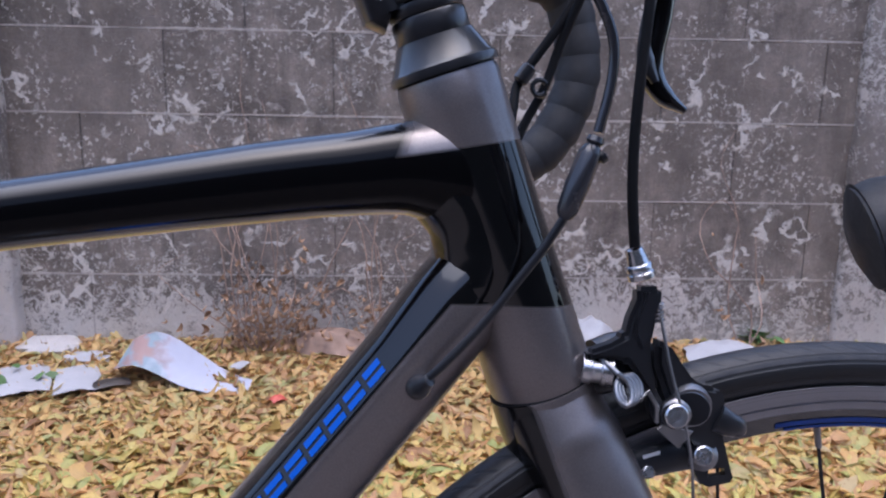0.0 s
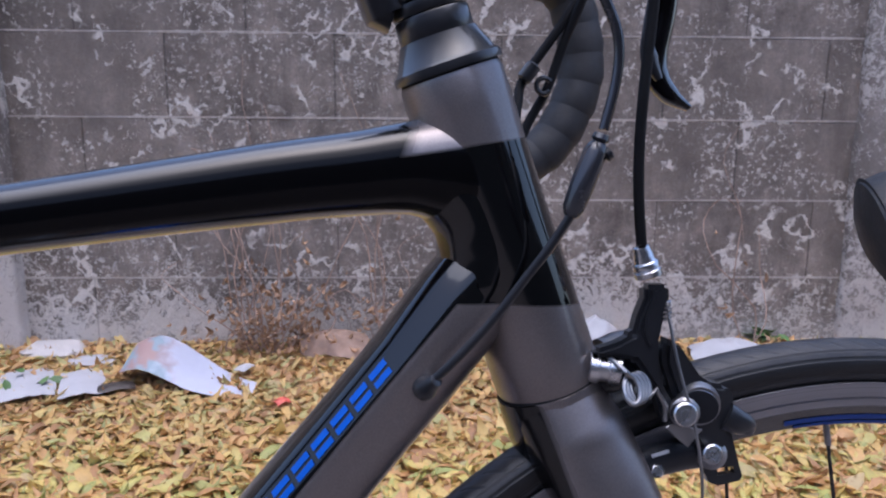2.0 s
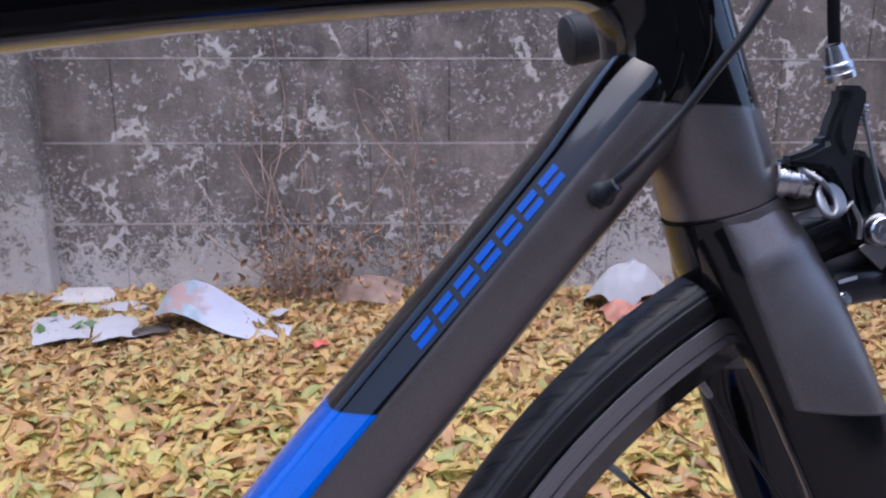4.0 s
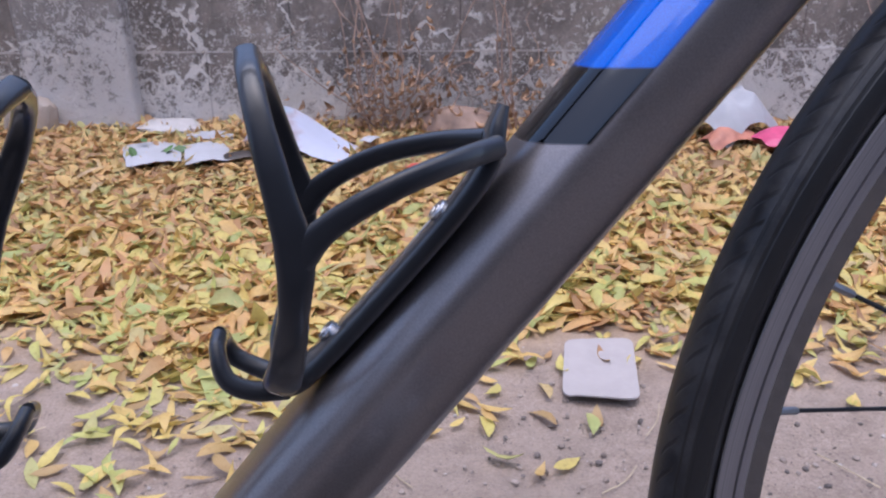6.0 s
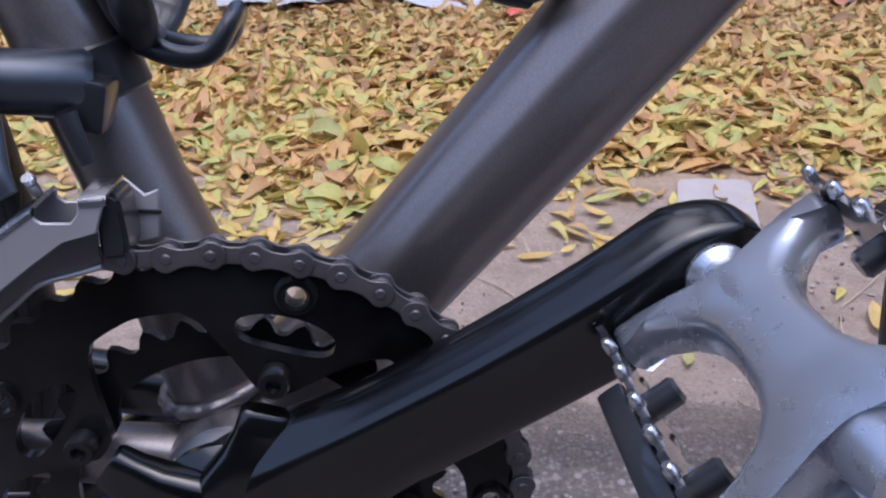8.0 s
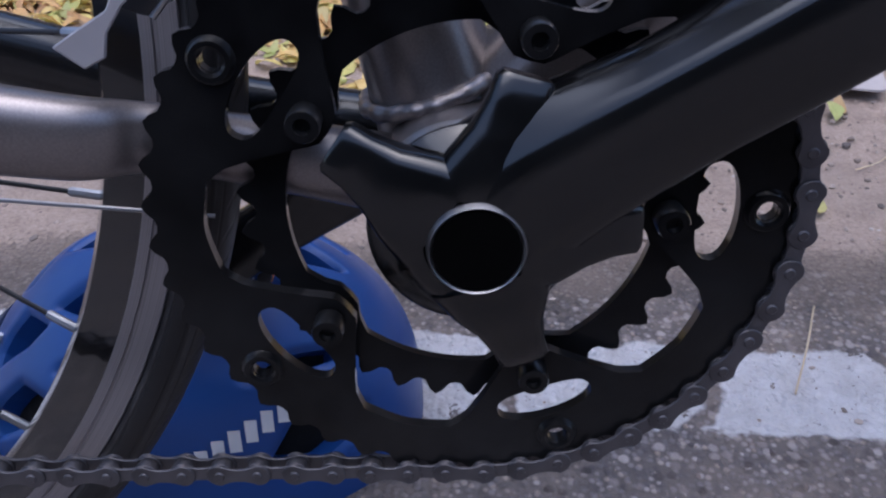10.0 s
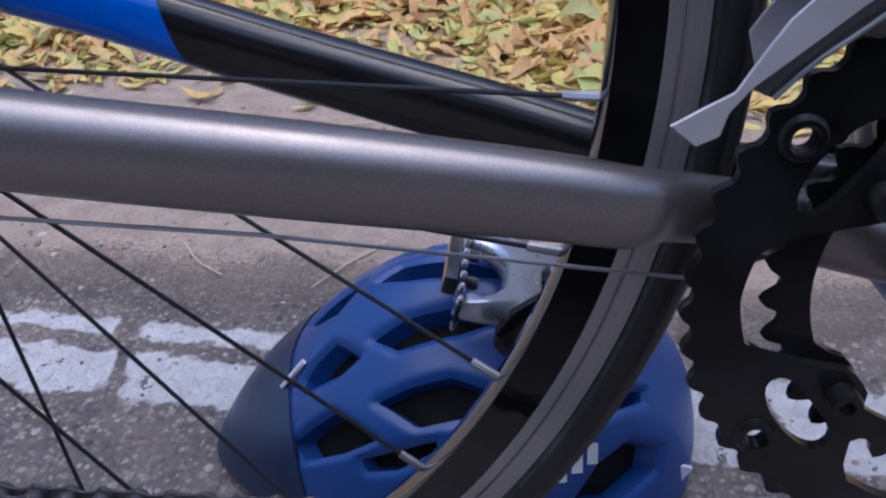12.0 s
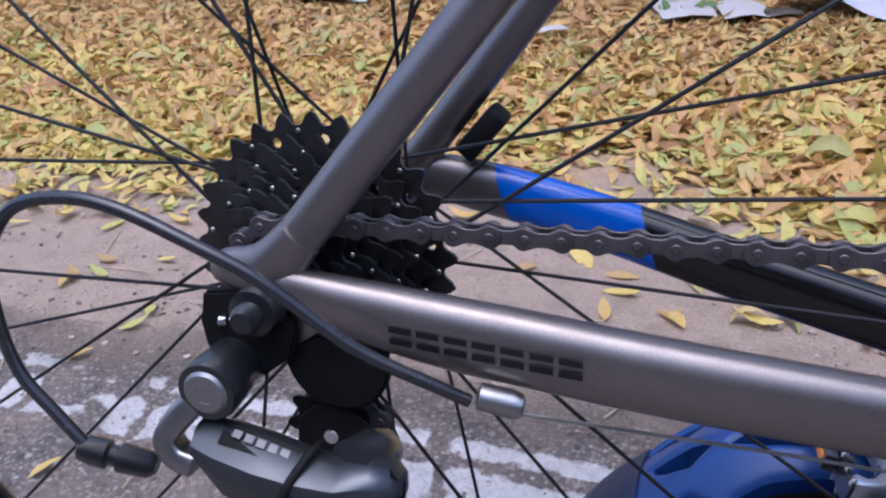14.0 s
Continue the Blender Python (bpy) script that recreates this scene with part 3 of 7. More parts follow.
part("seat_tube", tube([BB, BB + Vector((-0.0075, 0, 0.025)), BB + Vector((-0.0296, 0, 0.1)), BB + Vector((-0.133, 0, 0.45)), BB + Vector((-0.1446, 0, 0.489))], [(0.0255, 0.0275), (0.0215, 0.0245), (0.0168, 0.0178), (0.016, 0.016), (0.0165, 0.0165)], 32), paint_plain, bike)
part("seat_post", tube([BB + Vector((-0.142, 0, 0.48)), BB + Vector((-0.19, 0, 0.64))], 0.0136, 28), matt_black, bike)
part("saddle", tube(spline([(0.06, 0, 0.93), (0.1, 0, 0.945), (0.2, 0, 0.94), (0.31, 0, 0.935), (0.345, 0, 0.925)], 5), [(0.012, 0.05), (0.022, 0.075), (0.02, 0.05), (0.016, 0.022), (0.008, 0.012)], 24), matt_black, bike)
part("bottom_bracket_shell", lathe([(0.0235, -0.0395), (0.0262, -0.0375), (0.0268, -0.03), (0.0268, 0.034), (0.0235, 0.037)], BB, (0, 1, 0), 40), paint_plain, bike)
# chain stays and seat stays
part("chain_stay", tube(spline([(-0.004, -0.0625, 0.3455), (0.018, -0.0625, 0.3392), (0.045, -0.0615, 0.333), (0.07, -0.061, 0.3285), (0.09, -0.0605, 0.3258), (0.14, -0.059, 0.3188), (0.21, -0.056, 0.3103), (0.27, -0.049, 0.301), (0.298, -0.0445, 0.2952), (0.312, -0.037, 0.2922), (0.335, -0.031, 0.287), (0.385, -0.024, 0.274)], 6), [(0.0065, 0.005), (0.01, 0.0072), (0.0128, 0.0085), (0.014, 0.009), (0.0143, 0.0093), (0.0143, 0.0095), (0.0138, 0.0095), (0.0128, 0.009), (0.0122, 0.0078), (0.011, 0.0055), (0.0105, 0.006), (0.0125, 0.011)], 28, power=2.3), paint_plain, bike, "bronze-grey drive-side chain stay with dark lettering bars")
part("chain_stay", tube(spline([(0.012, 0.0625, 0.352), (0.05, 0.062, 0.346), (0.11, 0.0605, 0.331), (0.18, 0.058, 0.31), (0.25, 0.051, 0.292), (0.32, 0.036, 0.277), (0.385, 0.024, 0.271)], 6), [(0.0105, 0.0055), (0.0128, 0.0085), (0.0135, 0.009), (0.014, 0.0095), (0.014, 0.0095), (0.013, 0.0095), (0.0125, 0.011)], 28, power=2.3), paint_far, bike, "far chain stay, black with a blue band")
for side in (-1, 1):
    far = 0.009 if side > 0 else 0.0
    part("seat_stay", tube(spline([(0.0015 + far, side * 0.0605, 0.348), (0.0255 + far, side * 0.059, 0.3765), (0.0835 + far * 0.7, side * 0.054, 0.445), (0.2, side * 0.036, 0.58), (0.284, side * 0.016, 0.682)], 5), [(0.0088, 0.0068), (0.0086, 0.0068), (0.0084, 0.0068), (0.0082, 0.007), (0.009, 0.008)], 24), paint_plain, bike)
    drop = [(-0.012, 0.352), (-0.004, 0.36), (0.01, 0.358), (0.026, 0.348), (0.03, 0.333), (0.014, 0.322), (0.002, 0.318), (-0.006, 0.305), (-0.016, 0.300), (-0.022, 0.308), (-0.016, 0.326), (-0.014, 0.34)]
    if side > 0:
        drop = [(x + 0.008, max(z, 0.325) + 0.006) for x, z in drop]
    else:
        drop = [(x - 0.0045, z - 0.003) for x, z in drop]
    part("dropout", plate(drop, side * 0.0605 - 0.0035, side * 0.0605 + 0.0035, 0.0015), paint_plain, bike)
part("stay_joint", tube(spline([(0.014, -0.0612, 0.3625), (0.003, -0.0615, 0.351), (-0.006, -0.062, 0.3475), (-0.0165, -0.0615, 0.3475), (-0.0225, -0.061, 0.346)], 4), [(0.0088, 0.0068), (0.0105, 0.0072), (0.0102, 0.0068), (0.0082, 0.0058), (0.0045, 0.0035)], 22), paint_plain, bike, "smooth bronze joint of seat stay and chain stay")
part("hanger", plate([(-0.0255, 0.34), (-0.012, 0.3415), (0.004, 0.336), (0.012, 0.327), (0.0085, 0.316), (-0.004, 0.3065), (-0.018, 0.3025), (-0.0265, 0.311), (-0.0285, 0.327)], -0.0685, -0.0645, 0.0012), matt_black, bike, "black derailleur hanger")
# brake bridge block on the far stay seen as a dark rubber stub
part("stay_guard", box((0.011, 0.02, 0.026), pose(0.0545, 0.056, 0.374, 0, 41, 0), 0.002), matt_black, bike, "dark rubber stub on the far stay")


# headset, spacers, stem
part("headset_cover", lathe([(0.0258, 0.0), (0.0262, 0.0015), (0.0258, 0.004), (0.024, 0.0055), (0.0192, 0.0155), (0.0186, 0.0172)], along(0.0015), UP_H, 48), black_plastic, bike)
part("headset_gap", lathe([(0.0235, 0.0), (0.0235, 0.002)], along(0.0003), UP_H, 40), matt_black, bike)
for i, (h0, h1) in enumerate(((0.0178, 0.0292), (0.0298, 0.0355))):
    part("headset_spacer", lathe([(0.0172, h0), (0.0178, h0 + 0.0008), (0.0178, h1 - 0.0008), (0.0172, h1)], along(0), UP_H, 40), black_plastic, bike)
stem = part("stem", tube([along(0.0362), along(0.0375), along(0.076), along(0.078)], [(0.0175, 0.0175), (0.019, 0.019), (0.019, 0.019), (0.0175, 0.0175)], 36), black_plastic, bike, "black alloy stem")
part("stem_arm", tube(spline([along(0.056, 0.01), along(0.058, 0.03), along(0.062, 0.06), along(0.066, 0.082)], 4), [(0.016, 0.0165), (0.014, 0.015), (0.013, 0.0145), (0.0135, 0.018)], 28), black_plastic, stem)
part("steerer_clamp", tube([along(0.033, -0.018), along(0.034, -0.0195), along(0.072, -0.0215), along(0.074, -0.0205)], [(0.008, 0.0105), (0.0105, 0.0125), (0.0105, 0.0125), (0.008, 0.0105)], 24, power=2.6), black_plastic, stem)
for h in (0.0435, 0.064):
    part("stem_bolt", lathe([(0.0, -0.002), (0.0016, -0.002), (0.0018, 0.0), (0.0036, 0.0), (0.0036, -0.003), (0.003, -0.006)], along(h, -0.0205, -0.0125), (0, -1, 0), 16), steel, stem)


# handlebar, tape, levers
def bar_path(side, end):
    return spline([along(0.066, 0.085, side * 0.02), along(0.066, 0.085, side * 0.1), (0.868, side * 0.155, 0.899), (0.888, side * 0.183, 0.902), (0.911, side * 0.19, 0.893), (0.9215, side * 0.19, 0.866), (0.9235, side * 0.19, 0.832), (0.911, side * 0.19, 0.8), *end], 8)


far_bar = bar_path(1, [(0.892, 0.19, 0.778), (0.862, 0.19, 0.764), (0.83, 0.19, 0.757)])
near_bar = bar_path(-1, [(0.905, -0.186, 0.77), (0.89, -0.178, 0.755), (0.8765, -0.172, 0.7495)])
part("handlebar", tube([along(0.066, 0.085, y) for y in (-0.05, 0, 0.05)], 0.0155, 28), matt_black, bike)
for side, path in ((1, far_bar), (-1, near_bar)):
    bar = part("handlebar_drop", tube(path, 0.0142, 20), matt_black, bike, "drop of the handlebar wrapped in black tape")
    # tape in overlapping turns, each turn a sleeve that widens over the one below
    length = [0.0]
    for a, b in zip(path, path[1:]):
        length.append(length[-1] + (b - a).length)
    s, turn = 0.06, 0.0205
    while s < length[-1]:
        e = min(s + turn + 0.003, length[-1])
        pts = []
        for q in np.linspace(s, e, 5):
            i = min(max(1, int(np.searchsorted(length, q))), len(path) - 1)
            f = (q - length[i - 1]) / max(1e-6, length[i] - length[i - 1])
            pts.append(path[i - 1].lerp(path[i], f))
        part("tape_turn", tube(pts, [(0.0153, 0.0153), (0.0159, 0.0159), (0.0163, 0.0163), (0.0168, 0.0168), (0.0158, 0.0158)], 24), bar_tape, bar)
        s += turn
    part("bar_end_plug", lathe([(0.0, 0.004), (0.009, 0.0035), (0.0155, 0.001), (0.0165, -0.003), (0.0165, -0.006)], path[-1], (path[-1] - path[-3]), 24), bar_tape, bar)
    y = side * 0.19
    lever = part("brake_lever", tube(spline([(0.925, y, 0.905), (0.95, y, 0.917), (0.98, y, 0.924), (1.0, y, 0.915)], 5), [(0.019, 0.016), (0.0185, 0.0175), (0.017, 0.016), (0.01, 0.01)], 20), black_plastic, bike, "black brake lever and hood")
    part("lever_blade", tube(spline([(0.992, y, 0.915), (0.989, y, 0.88), (0.9825, y, 0.85), (0.983, y, 0.833), (0.993, y, 0.82), (1.008, y, 0.8105)], 6), [(0.008, 0.008), (0.0085, 0.006), (0.0085, 0.0065), (0.0095, 0.0075), (0.0075, 0.007), (0.003, 0.004)], 18), gloss_black, lever, "glossy black lever blade")
    part("shift_paddle", tube(spline([(0.978, y - side * 0.009, 0.90), (0.9705, y - side * 0.01, 0.862), (0.9715, y - side * 0.011, 0.845), (0.979, y - side * 0.011, 0.83)], 5), [(0.004, 0.004), (0.0045, 0.004), (0.007, 0.004), (0.003, 0.003)], 14), black_plastic, lever)


# fork
def fork_leg(side):
    y = side
    path = spline([(0.836, y * 0.004, 0.655), (0.8455, y * 0.012, 0.636), (0.857, y * 0.026, 0.607), (0.8695, y * 0.0375, 0.57), (0.891, y * 0.043, 0.51), (0.925, y * 0.047, 0.43), (0.965, y * 0.05, 0.363), (0.984, y * 0.051, 0.338)], 6)
    return tube(path, [(0.0235, 0.023), (0.0255, 0.0235), (0.0245, 0.0165), (0.0235, 0.0115), (0.02, 0.0105), (0.015, 0.0095), (0.01, 0.0075), (0.009, 0.006)], 32, power=2.2)


def fork_paint_zone(k, v):
    z = k.dot(v, (0.1, 0, 1))
    ahead = k.dot(v, (0.952, 0, 0.305), -0.9969)
    behind = both(k, k.math("SUBTRACT", 1.0, step(k, ahead, -0.012, 0.002)), k.math("SUBTRACT", 1.0, step(k, z, 0.741)))
    return k.math("MAXIMUM", behind, k.math("SUBTRACT", 1.0, step(k, z, 0.666))), both(k, k.math("SUBTRACT", 1.0, step(k, z, 0.576)), step(k, z, 0.512))


paint_fork = frame_paint("fork_paint", fork_paint_zone)
fork = part("fork", lathe([(0.0245, -0.002), (0.0268, -0.0005), (0.0272, 0.004), (0.0272, 0.02), (0.026, 0.03), (0.022, 0.036)], HEAD_LOW - UP_H * 0.0015, -UP_H, 44), paint_fork, bike, "bronze-grey fork with wide crown")
for side in (-1, 1):
    part("fork_leg", fork_leg(side), paint_fork, fork)
part("crown_race", lathe([(0.0262, 0), (0.0268, 0.0008), (0.0262, 0.0016)], HEAD_LOW - UP_H * 0.001, UP_H, 40), matt_black, fork)


# wheels
def make_wheel(centre, spokes, cross, rear):
    name = "rear_wheel" if rear else "front_wheel"
    d = 0.0042 if rear else 0.0  # the rear rim is deeper
    wheel = part(name, lathe([(0.2925, -0.0035), (0.2945, -0.0068), (0.3045 + d, -0.0103), (0.3047 + d, -0.0098), (0.3047 + d, 0.0098), (0.3045 + d, 0.0103), (0.2945, 0.0068), (0.2925, 0.0035)], (0, 0, 0), (0, 1, 0), 160, closed=True), gloss_black, bike, "black spoked wheel with a grey brake track")
    wheel.matrix_basis = Matrix.Translation(centre)
    for y in (-1, 1):
        part("brake_track", lathe([(0.3046 + d, y * 0.0098), (0.3046 + d, y * 0.0107), (0.3084 + d, y * 0.011), (0.3086 + d, y * 0.0098), (0.3095 + d, y * 0.0098), (0.3097 + d, y * 0.011), (0.3168 + d, y * 0.0113), (0.3172 + d, y * 0.0105), (0.31 + d, y * 0.0085)], (0, 0, 0), (0, 1, 0), 160, closed=True), track, wheel, "grey machined brake track")
    prof = [(0.3135 + d, -0.0095)]
    for i in range(15):
        a = radians(-58 + (180 + 116) * i / 14)
        prof.append((0.3262 + d * 0.4 + (0.0125 - d * 0.4) * math.sin(a), -0.0128 * math.cos(a)))
    prof.append((0.3135 + d, 0.0095))
    part("tyre", lathe(prof, (0, 0, 0), (0, 1, 0), 180, closed=True), tyre_mat, wheel, "black slick road tyre")
    hub = part("hub", lathe([(0.005, -0.05), (0.011, -0.05), (0.012, -0.042), (0.0235, -0.0405 if not rear else -0.02), (0.0235, -0.037 if not rear else -0.0165), (0.0115, -0.028 if not rear else -0.01), (0.0115, 0.028), (0.02, 0.036), (0.02, 0.0395), (0.012, 0.042), (0.011, 0.05), (0.005, 0.05)], (0, 0, 0), (0, 1, 0), 32), gloss_black, wheel)
    for k in range(spokes):
        a = 2 * math.pi * (k + (0.56 if rear else 0.94)) / spokes
        y = (0.037 if k % 2 else -0.018) if rear else (-0.038 if k % 2 else 0.038)
        lead = cross * (-1 if (k // 2) % 2 else 1)
        h = a + lead
        hub_r = 0.0225
        p = Vector((hub_r * math.cos(h), y, hub_r * math.sin(h)))
        q = Vector((0.2928 * math.cos(a), 0.001 * (-1 if k % 2 else 1), 0.2928 * math.sin(a)))
        part("spoke", tube([p, q], 0.00095 if rear else 0.001, 8), spoke_black, wheel)
        part("spoke_nipple", tube([q + (p - q).normalized() * 0.012, q + (p - q).normalized() * 0.011, q], [(0.0014, 0.0014), (0.0018, 0.0018), (0.0018, 0.0018)], 8), dull_alloy, wheel)
    if not rear:
        for side in (-1, 1):
            for j, (b0, turn) in enumerate(((1.4, 0.26), (1.3, 0.34))):
                bm = bmesh.new()
                n = 8
                r0, r1 = (0.2968, 0.2996) if j == 0 else (0.2942, 0.296)
                ring = []
                for i in range(n + 1):
                    a = b0 + turn * i / n
                    ring.append([bm.verts.new((r * math.cos(a), side * (0.0068 + (r - 0.2945) * 0.35 + 0.0005), r * math.sin(a))) for r in (r0, r1)])
                for c, d in zip(ring, ring[1:]):
                    bm.faces.new((c[0], c[1], d[1], d[0]))
                part("rim_decal", finish(bm), rim_blue, wheel, "blue rim decal")
    part("valve", tube([(0, 0, -0.29), (0, 0, -0.262)], 0.003, 10), steel, wheel)
    return wheel


def tyre_material():
    k = Mat("road_tyre", (0.02, 0.02, 0.021), 0.6)
    v = k.coords()
    sep = k.node("SeparateXYZ")
    k.put(sep.inputs[0], v)
    ang = k.math("ARCTAN2", sep.outputs[2], sep.outputs[0])
    flat = k.node("CombineXYZ")
    k.put(flat.inputs[0], k.math("ADD", k.math("MULTIPLY", ang, 8.2), k.math("MULTIPLY", k.math("ABSOLUTE", sep.outputs[1]), 38.0)))
    wave = k.node("TexWave")
    k.put(wave.inputs["Vector"], flat.outputs[0])
    wave.inputs["Scale"].default_value = 1.0
    ay = k.math("ABSOLUTE", sep.outputs[1])
    band = both(k, step(k, ay, 0.0028, 0.0008), k.math("SUBTRACT", 1.0, step(k, ay, 0.0082, 0.0008)))
    sipe = both(k, step(k, wave.outputs["Fac"], 0.9, 0.05), band)
    dust = k.noise(v, 60, 6, 0.75)
    smear = k.noise(v, 16, 4)
    col = k.mix(k.span(dust, 0.4, 0.7, 0, 0.8), (0.008, 0.008, 0.0095), (0.05, 0.048, 0.049))
    col = k.mix(k.span(smear, 0.5, 0.75, 0, 0.5), col, (0.03, 0.029, 0.032))
    seam = k.math("MAXIMUM", k.span(k.math("ABSOLUTE", k.math("SUBTRACT", ay, 0.0098)), 0.0004, 0.0002), k.span(k.math("ABSOLUTE", k.math("SUBTRACT", ay, 0.0119)), 0.0003, 0.00015))
    col = k.mix(k.span(ay, 0.0117, 0.0122), col, (0.006, 0.006, 0.007))
    sipe = k.math("MAXIMUM", sipe, seam)
    col = k.mix(k.math("MULTIPLY", sipe, 0.8), col, (0.004, 0.004, 0.004))
    k.set("Base Color", col)
    k.set("Roughness", k.span(dust, 0.3, 0.7, 0.34, 0.6))
    k.bump(k.math("SUBTRACT", k.math("MULTIPLY", k.noise(v, 500, 3), 0.2), sipe), 0.45, 0.001)
    return k.m


tyre_mat = tyre_material()
front_wheel = make_wheel(FRONT, 32, 1.1, False)
rear_wheel = make_wheel(REAR, 32, 1.2, True)


# cranks, chainrings
CR = Vector((0.408, 0, 0.27))
ARM = math.radians(35)
BOLTS = [math.radians(73 + 72 * i) for i in range(5)]
RING_Y = -0.0475


def ring_at(r, a):
    return (CR.x + r * math.cos(a), CR.z + r * math.sin(a))


def lens_hole(a, half, r0, r1, n=14):
    """A long window round the ring: blunt ends, bowed sides."""
    out = []
    for k in range(2 * n):
        t = 2 * math.pi * (k + 0.5) / (2 * n)
        c, s = math.cos(t), math.sin(t)
        c, s = math.copysign(abs(c) ** 0.9, c), math.copysign(abs(s) ** 0.75, s)
        out.append(ring_at((r0 + r1) / 2 + (r1 - r0) / 2 * s, a + half * c))
    return out


def toothed(teeth, root, tip):
    out = []
    for k in range(teeth * 6):
        w = (0.0, 0.12, 0.7, 1.0, 0.7, 0.12)[k % 6]
        out.append(ring_at(root + (tip - root) * w, 2 * math.pi * k / (teeth * 6)))
    return out


def round_hole(r, a, size, n=12):
    c = ring_at(r, a)
    return [(c[0] + size * math.cos(2 * math.pi * k / n), c[1] + size * math.sin(2 * math.pi * k / n)) for k in range(n)]


def bay_outline(widths, radii):
    """The inner edge of a ring: radius by the angle in degrees from the nearest bolt."""
    out = []
    for k in range(180):
        a = 2 * math.pi * k / 180
        d = math.degrees(min(abs((a - b + math.pi) % (2 * math.pi) - math.pi) for b in BOLTS))
        out.append(ring_at(float(np.interp(d, widths, radii)), a))
    return out


BIG_HOLES = [bay_outline((0, 5, 8, 13, 18, 21, 25, 36), (0.0478, 0.0484, 0.0508, 0.0575, 0.0655, 0.0712, 0.0757, 0.0772))]
BIG_HOLES += [lens_hole(b, 0.225, 0.0632, 0.0752) for b in BOLTS] + [round_hole(0.083, b, 0.0032) for b in BOLTS]
SMALL_HOLES = [bay_outline((0, 5, 9, 15, 36), (0.0478, 0.0484, 0.0515, 0.0548, 0.0548))]

crankset = part("crankset", lathe([(0.0118, -0.067), (0.0128, -0.0685), (0.0136, -0.067), (0.0136, -0.058), (0.0116, -0.058)], CR, (0, 1, 0), 48, closed=True), dull_alloy, bike, "glossy black crank arm with two black chainrings")
# near-black disc stands in for the shade inside the hollow axle
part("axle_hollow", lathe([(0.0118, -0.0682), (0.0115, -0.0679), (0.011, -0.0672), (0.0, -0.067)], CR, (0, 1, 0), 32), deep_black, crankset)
part("large_chainring", pierced_ring(toothed(46, 0.0905, 0.0942), BIG_HOLES, RING_Y - 0.0019, RING_Y + 0.0019), cog_black, crankset, "black pierced large chainring")
part("small_chainring", pierced_ring(toothed(34, 0.0638, 0.0692), SMALL_HOLES, RING_Y + 0.0065, RING_Y + 0.0093), cog_black, crankset)
part("hub_flange", lathe([(0.0145, -0.0645), (0.0178, -0.0648), (0.0196, -0.0638), (0.0215, -0.0612), (0.0245, -0.0585), (0.0285, -0.056), (0.0305, -0.0535), (0.0298, -0.05), (0.0145, -0.048)], CR, (0, 1, 0), 48, closed=True), crank_black, crankset)
for i, b in enumerate(BOLTS):
    c, s = math.cos(b), math.sin(b)
    if i != 2:  # four stout arms with square ends; the fifth bolt holds the rings alone
        path = [(CR.x + r * c, RING_Y + y, CR.z + r * s) for r, y in ((0.012, -0.0105), (0.022, -0.0105), (0.03, -0.0095), (0.038, -0.0085), (0.0445, -0.0078), (0.0458, -0.0077))]
        part("spider_arm", tube(path, [(0.018, 0.0085), (0.0145, 0.0078), (0.0105, 0.0062), (0.0084, 0.005), (0.008, 0.0044), (0.0068, 0.0034)], 32, power=3.6), crank_black, crankset)
    o = (CR.x + 0.055 * c, 0, CR.z + 0.055 * s)
    part("chainring_bolt", lathe([(0.0, -0.0545), (0.0021, -0.0545), (0.0024, -0.057), (0.0044, -0.057), (0.0048, -0.0562), (0.0048, -0.05)], o, (0, 1, 0), 20), cog_black, crankset)
    o = (CR.x + 0.083 * c, 0, CR.z + 0.083 * s)
    part("ring_boss", lathe([(0.0033, -0.0508), (0.0042, -0.0515), (0.0055, -0.0515), (0.0064, -0.0505), (0.0068, -0.0488), (0.0033, -0.0488)], o, (0, 1, 0), 20, closed=True), cog_black, crankset)


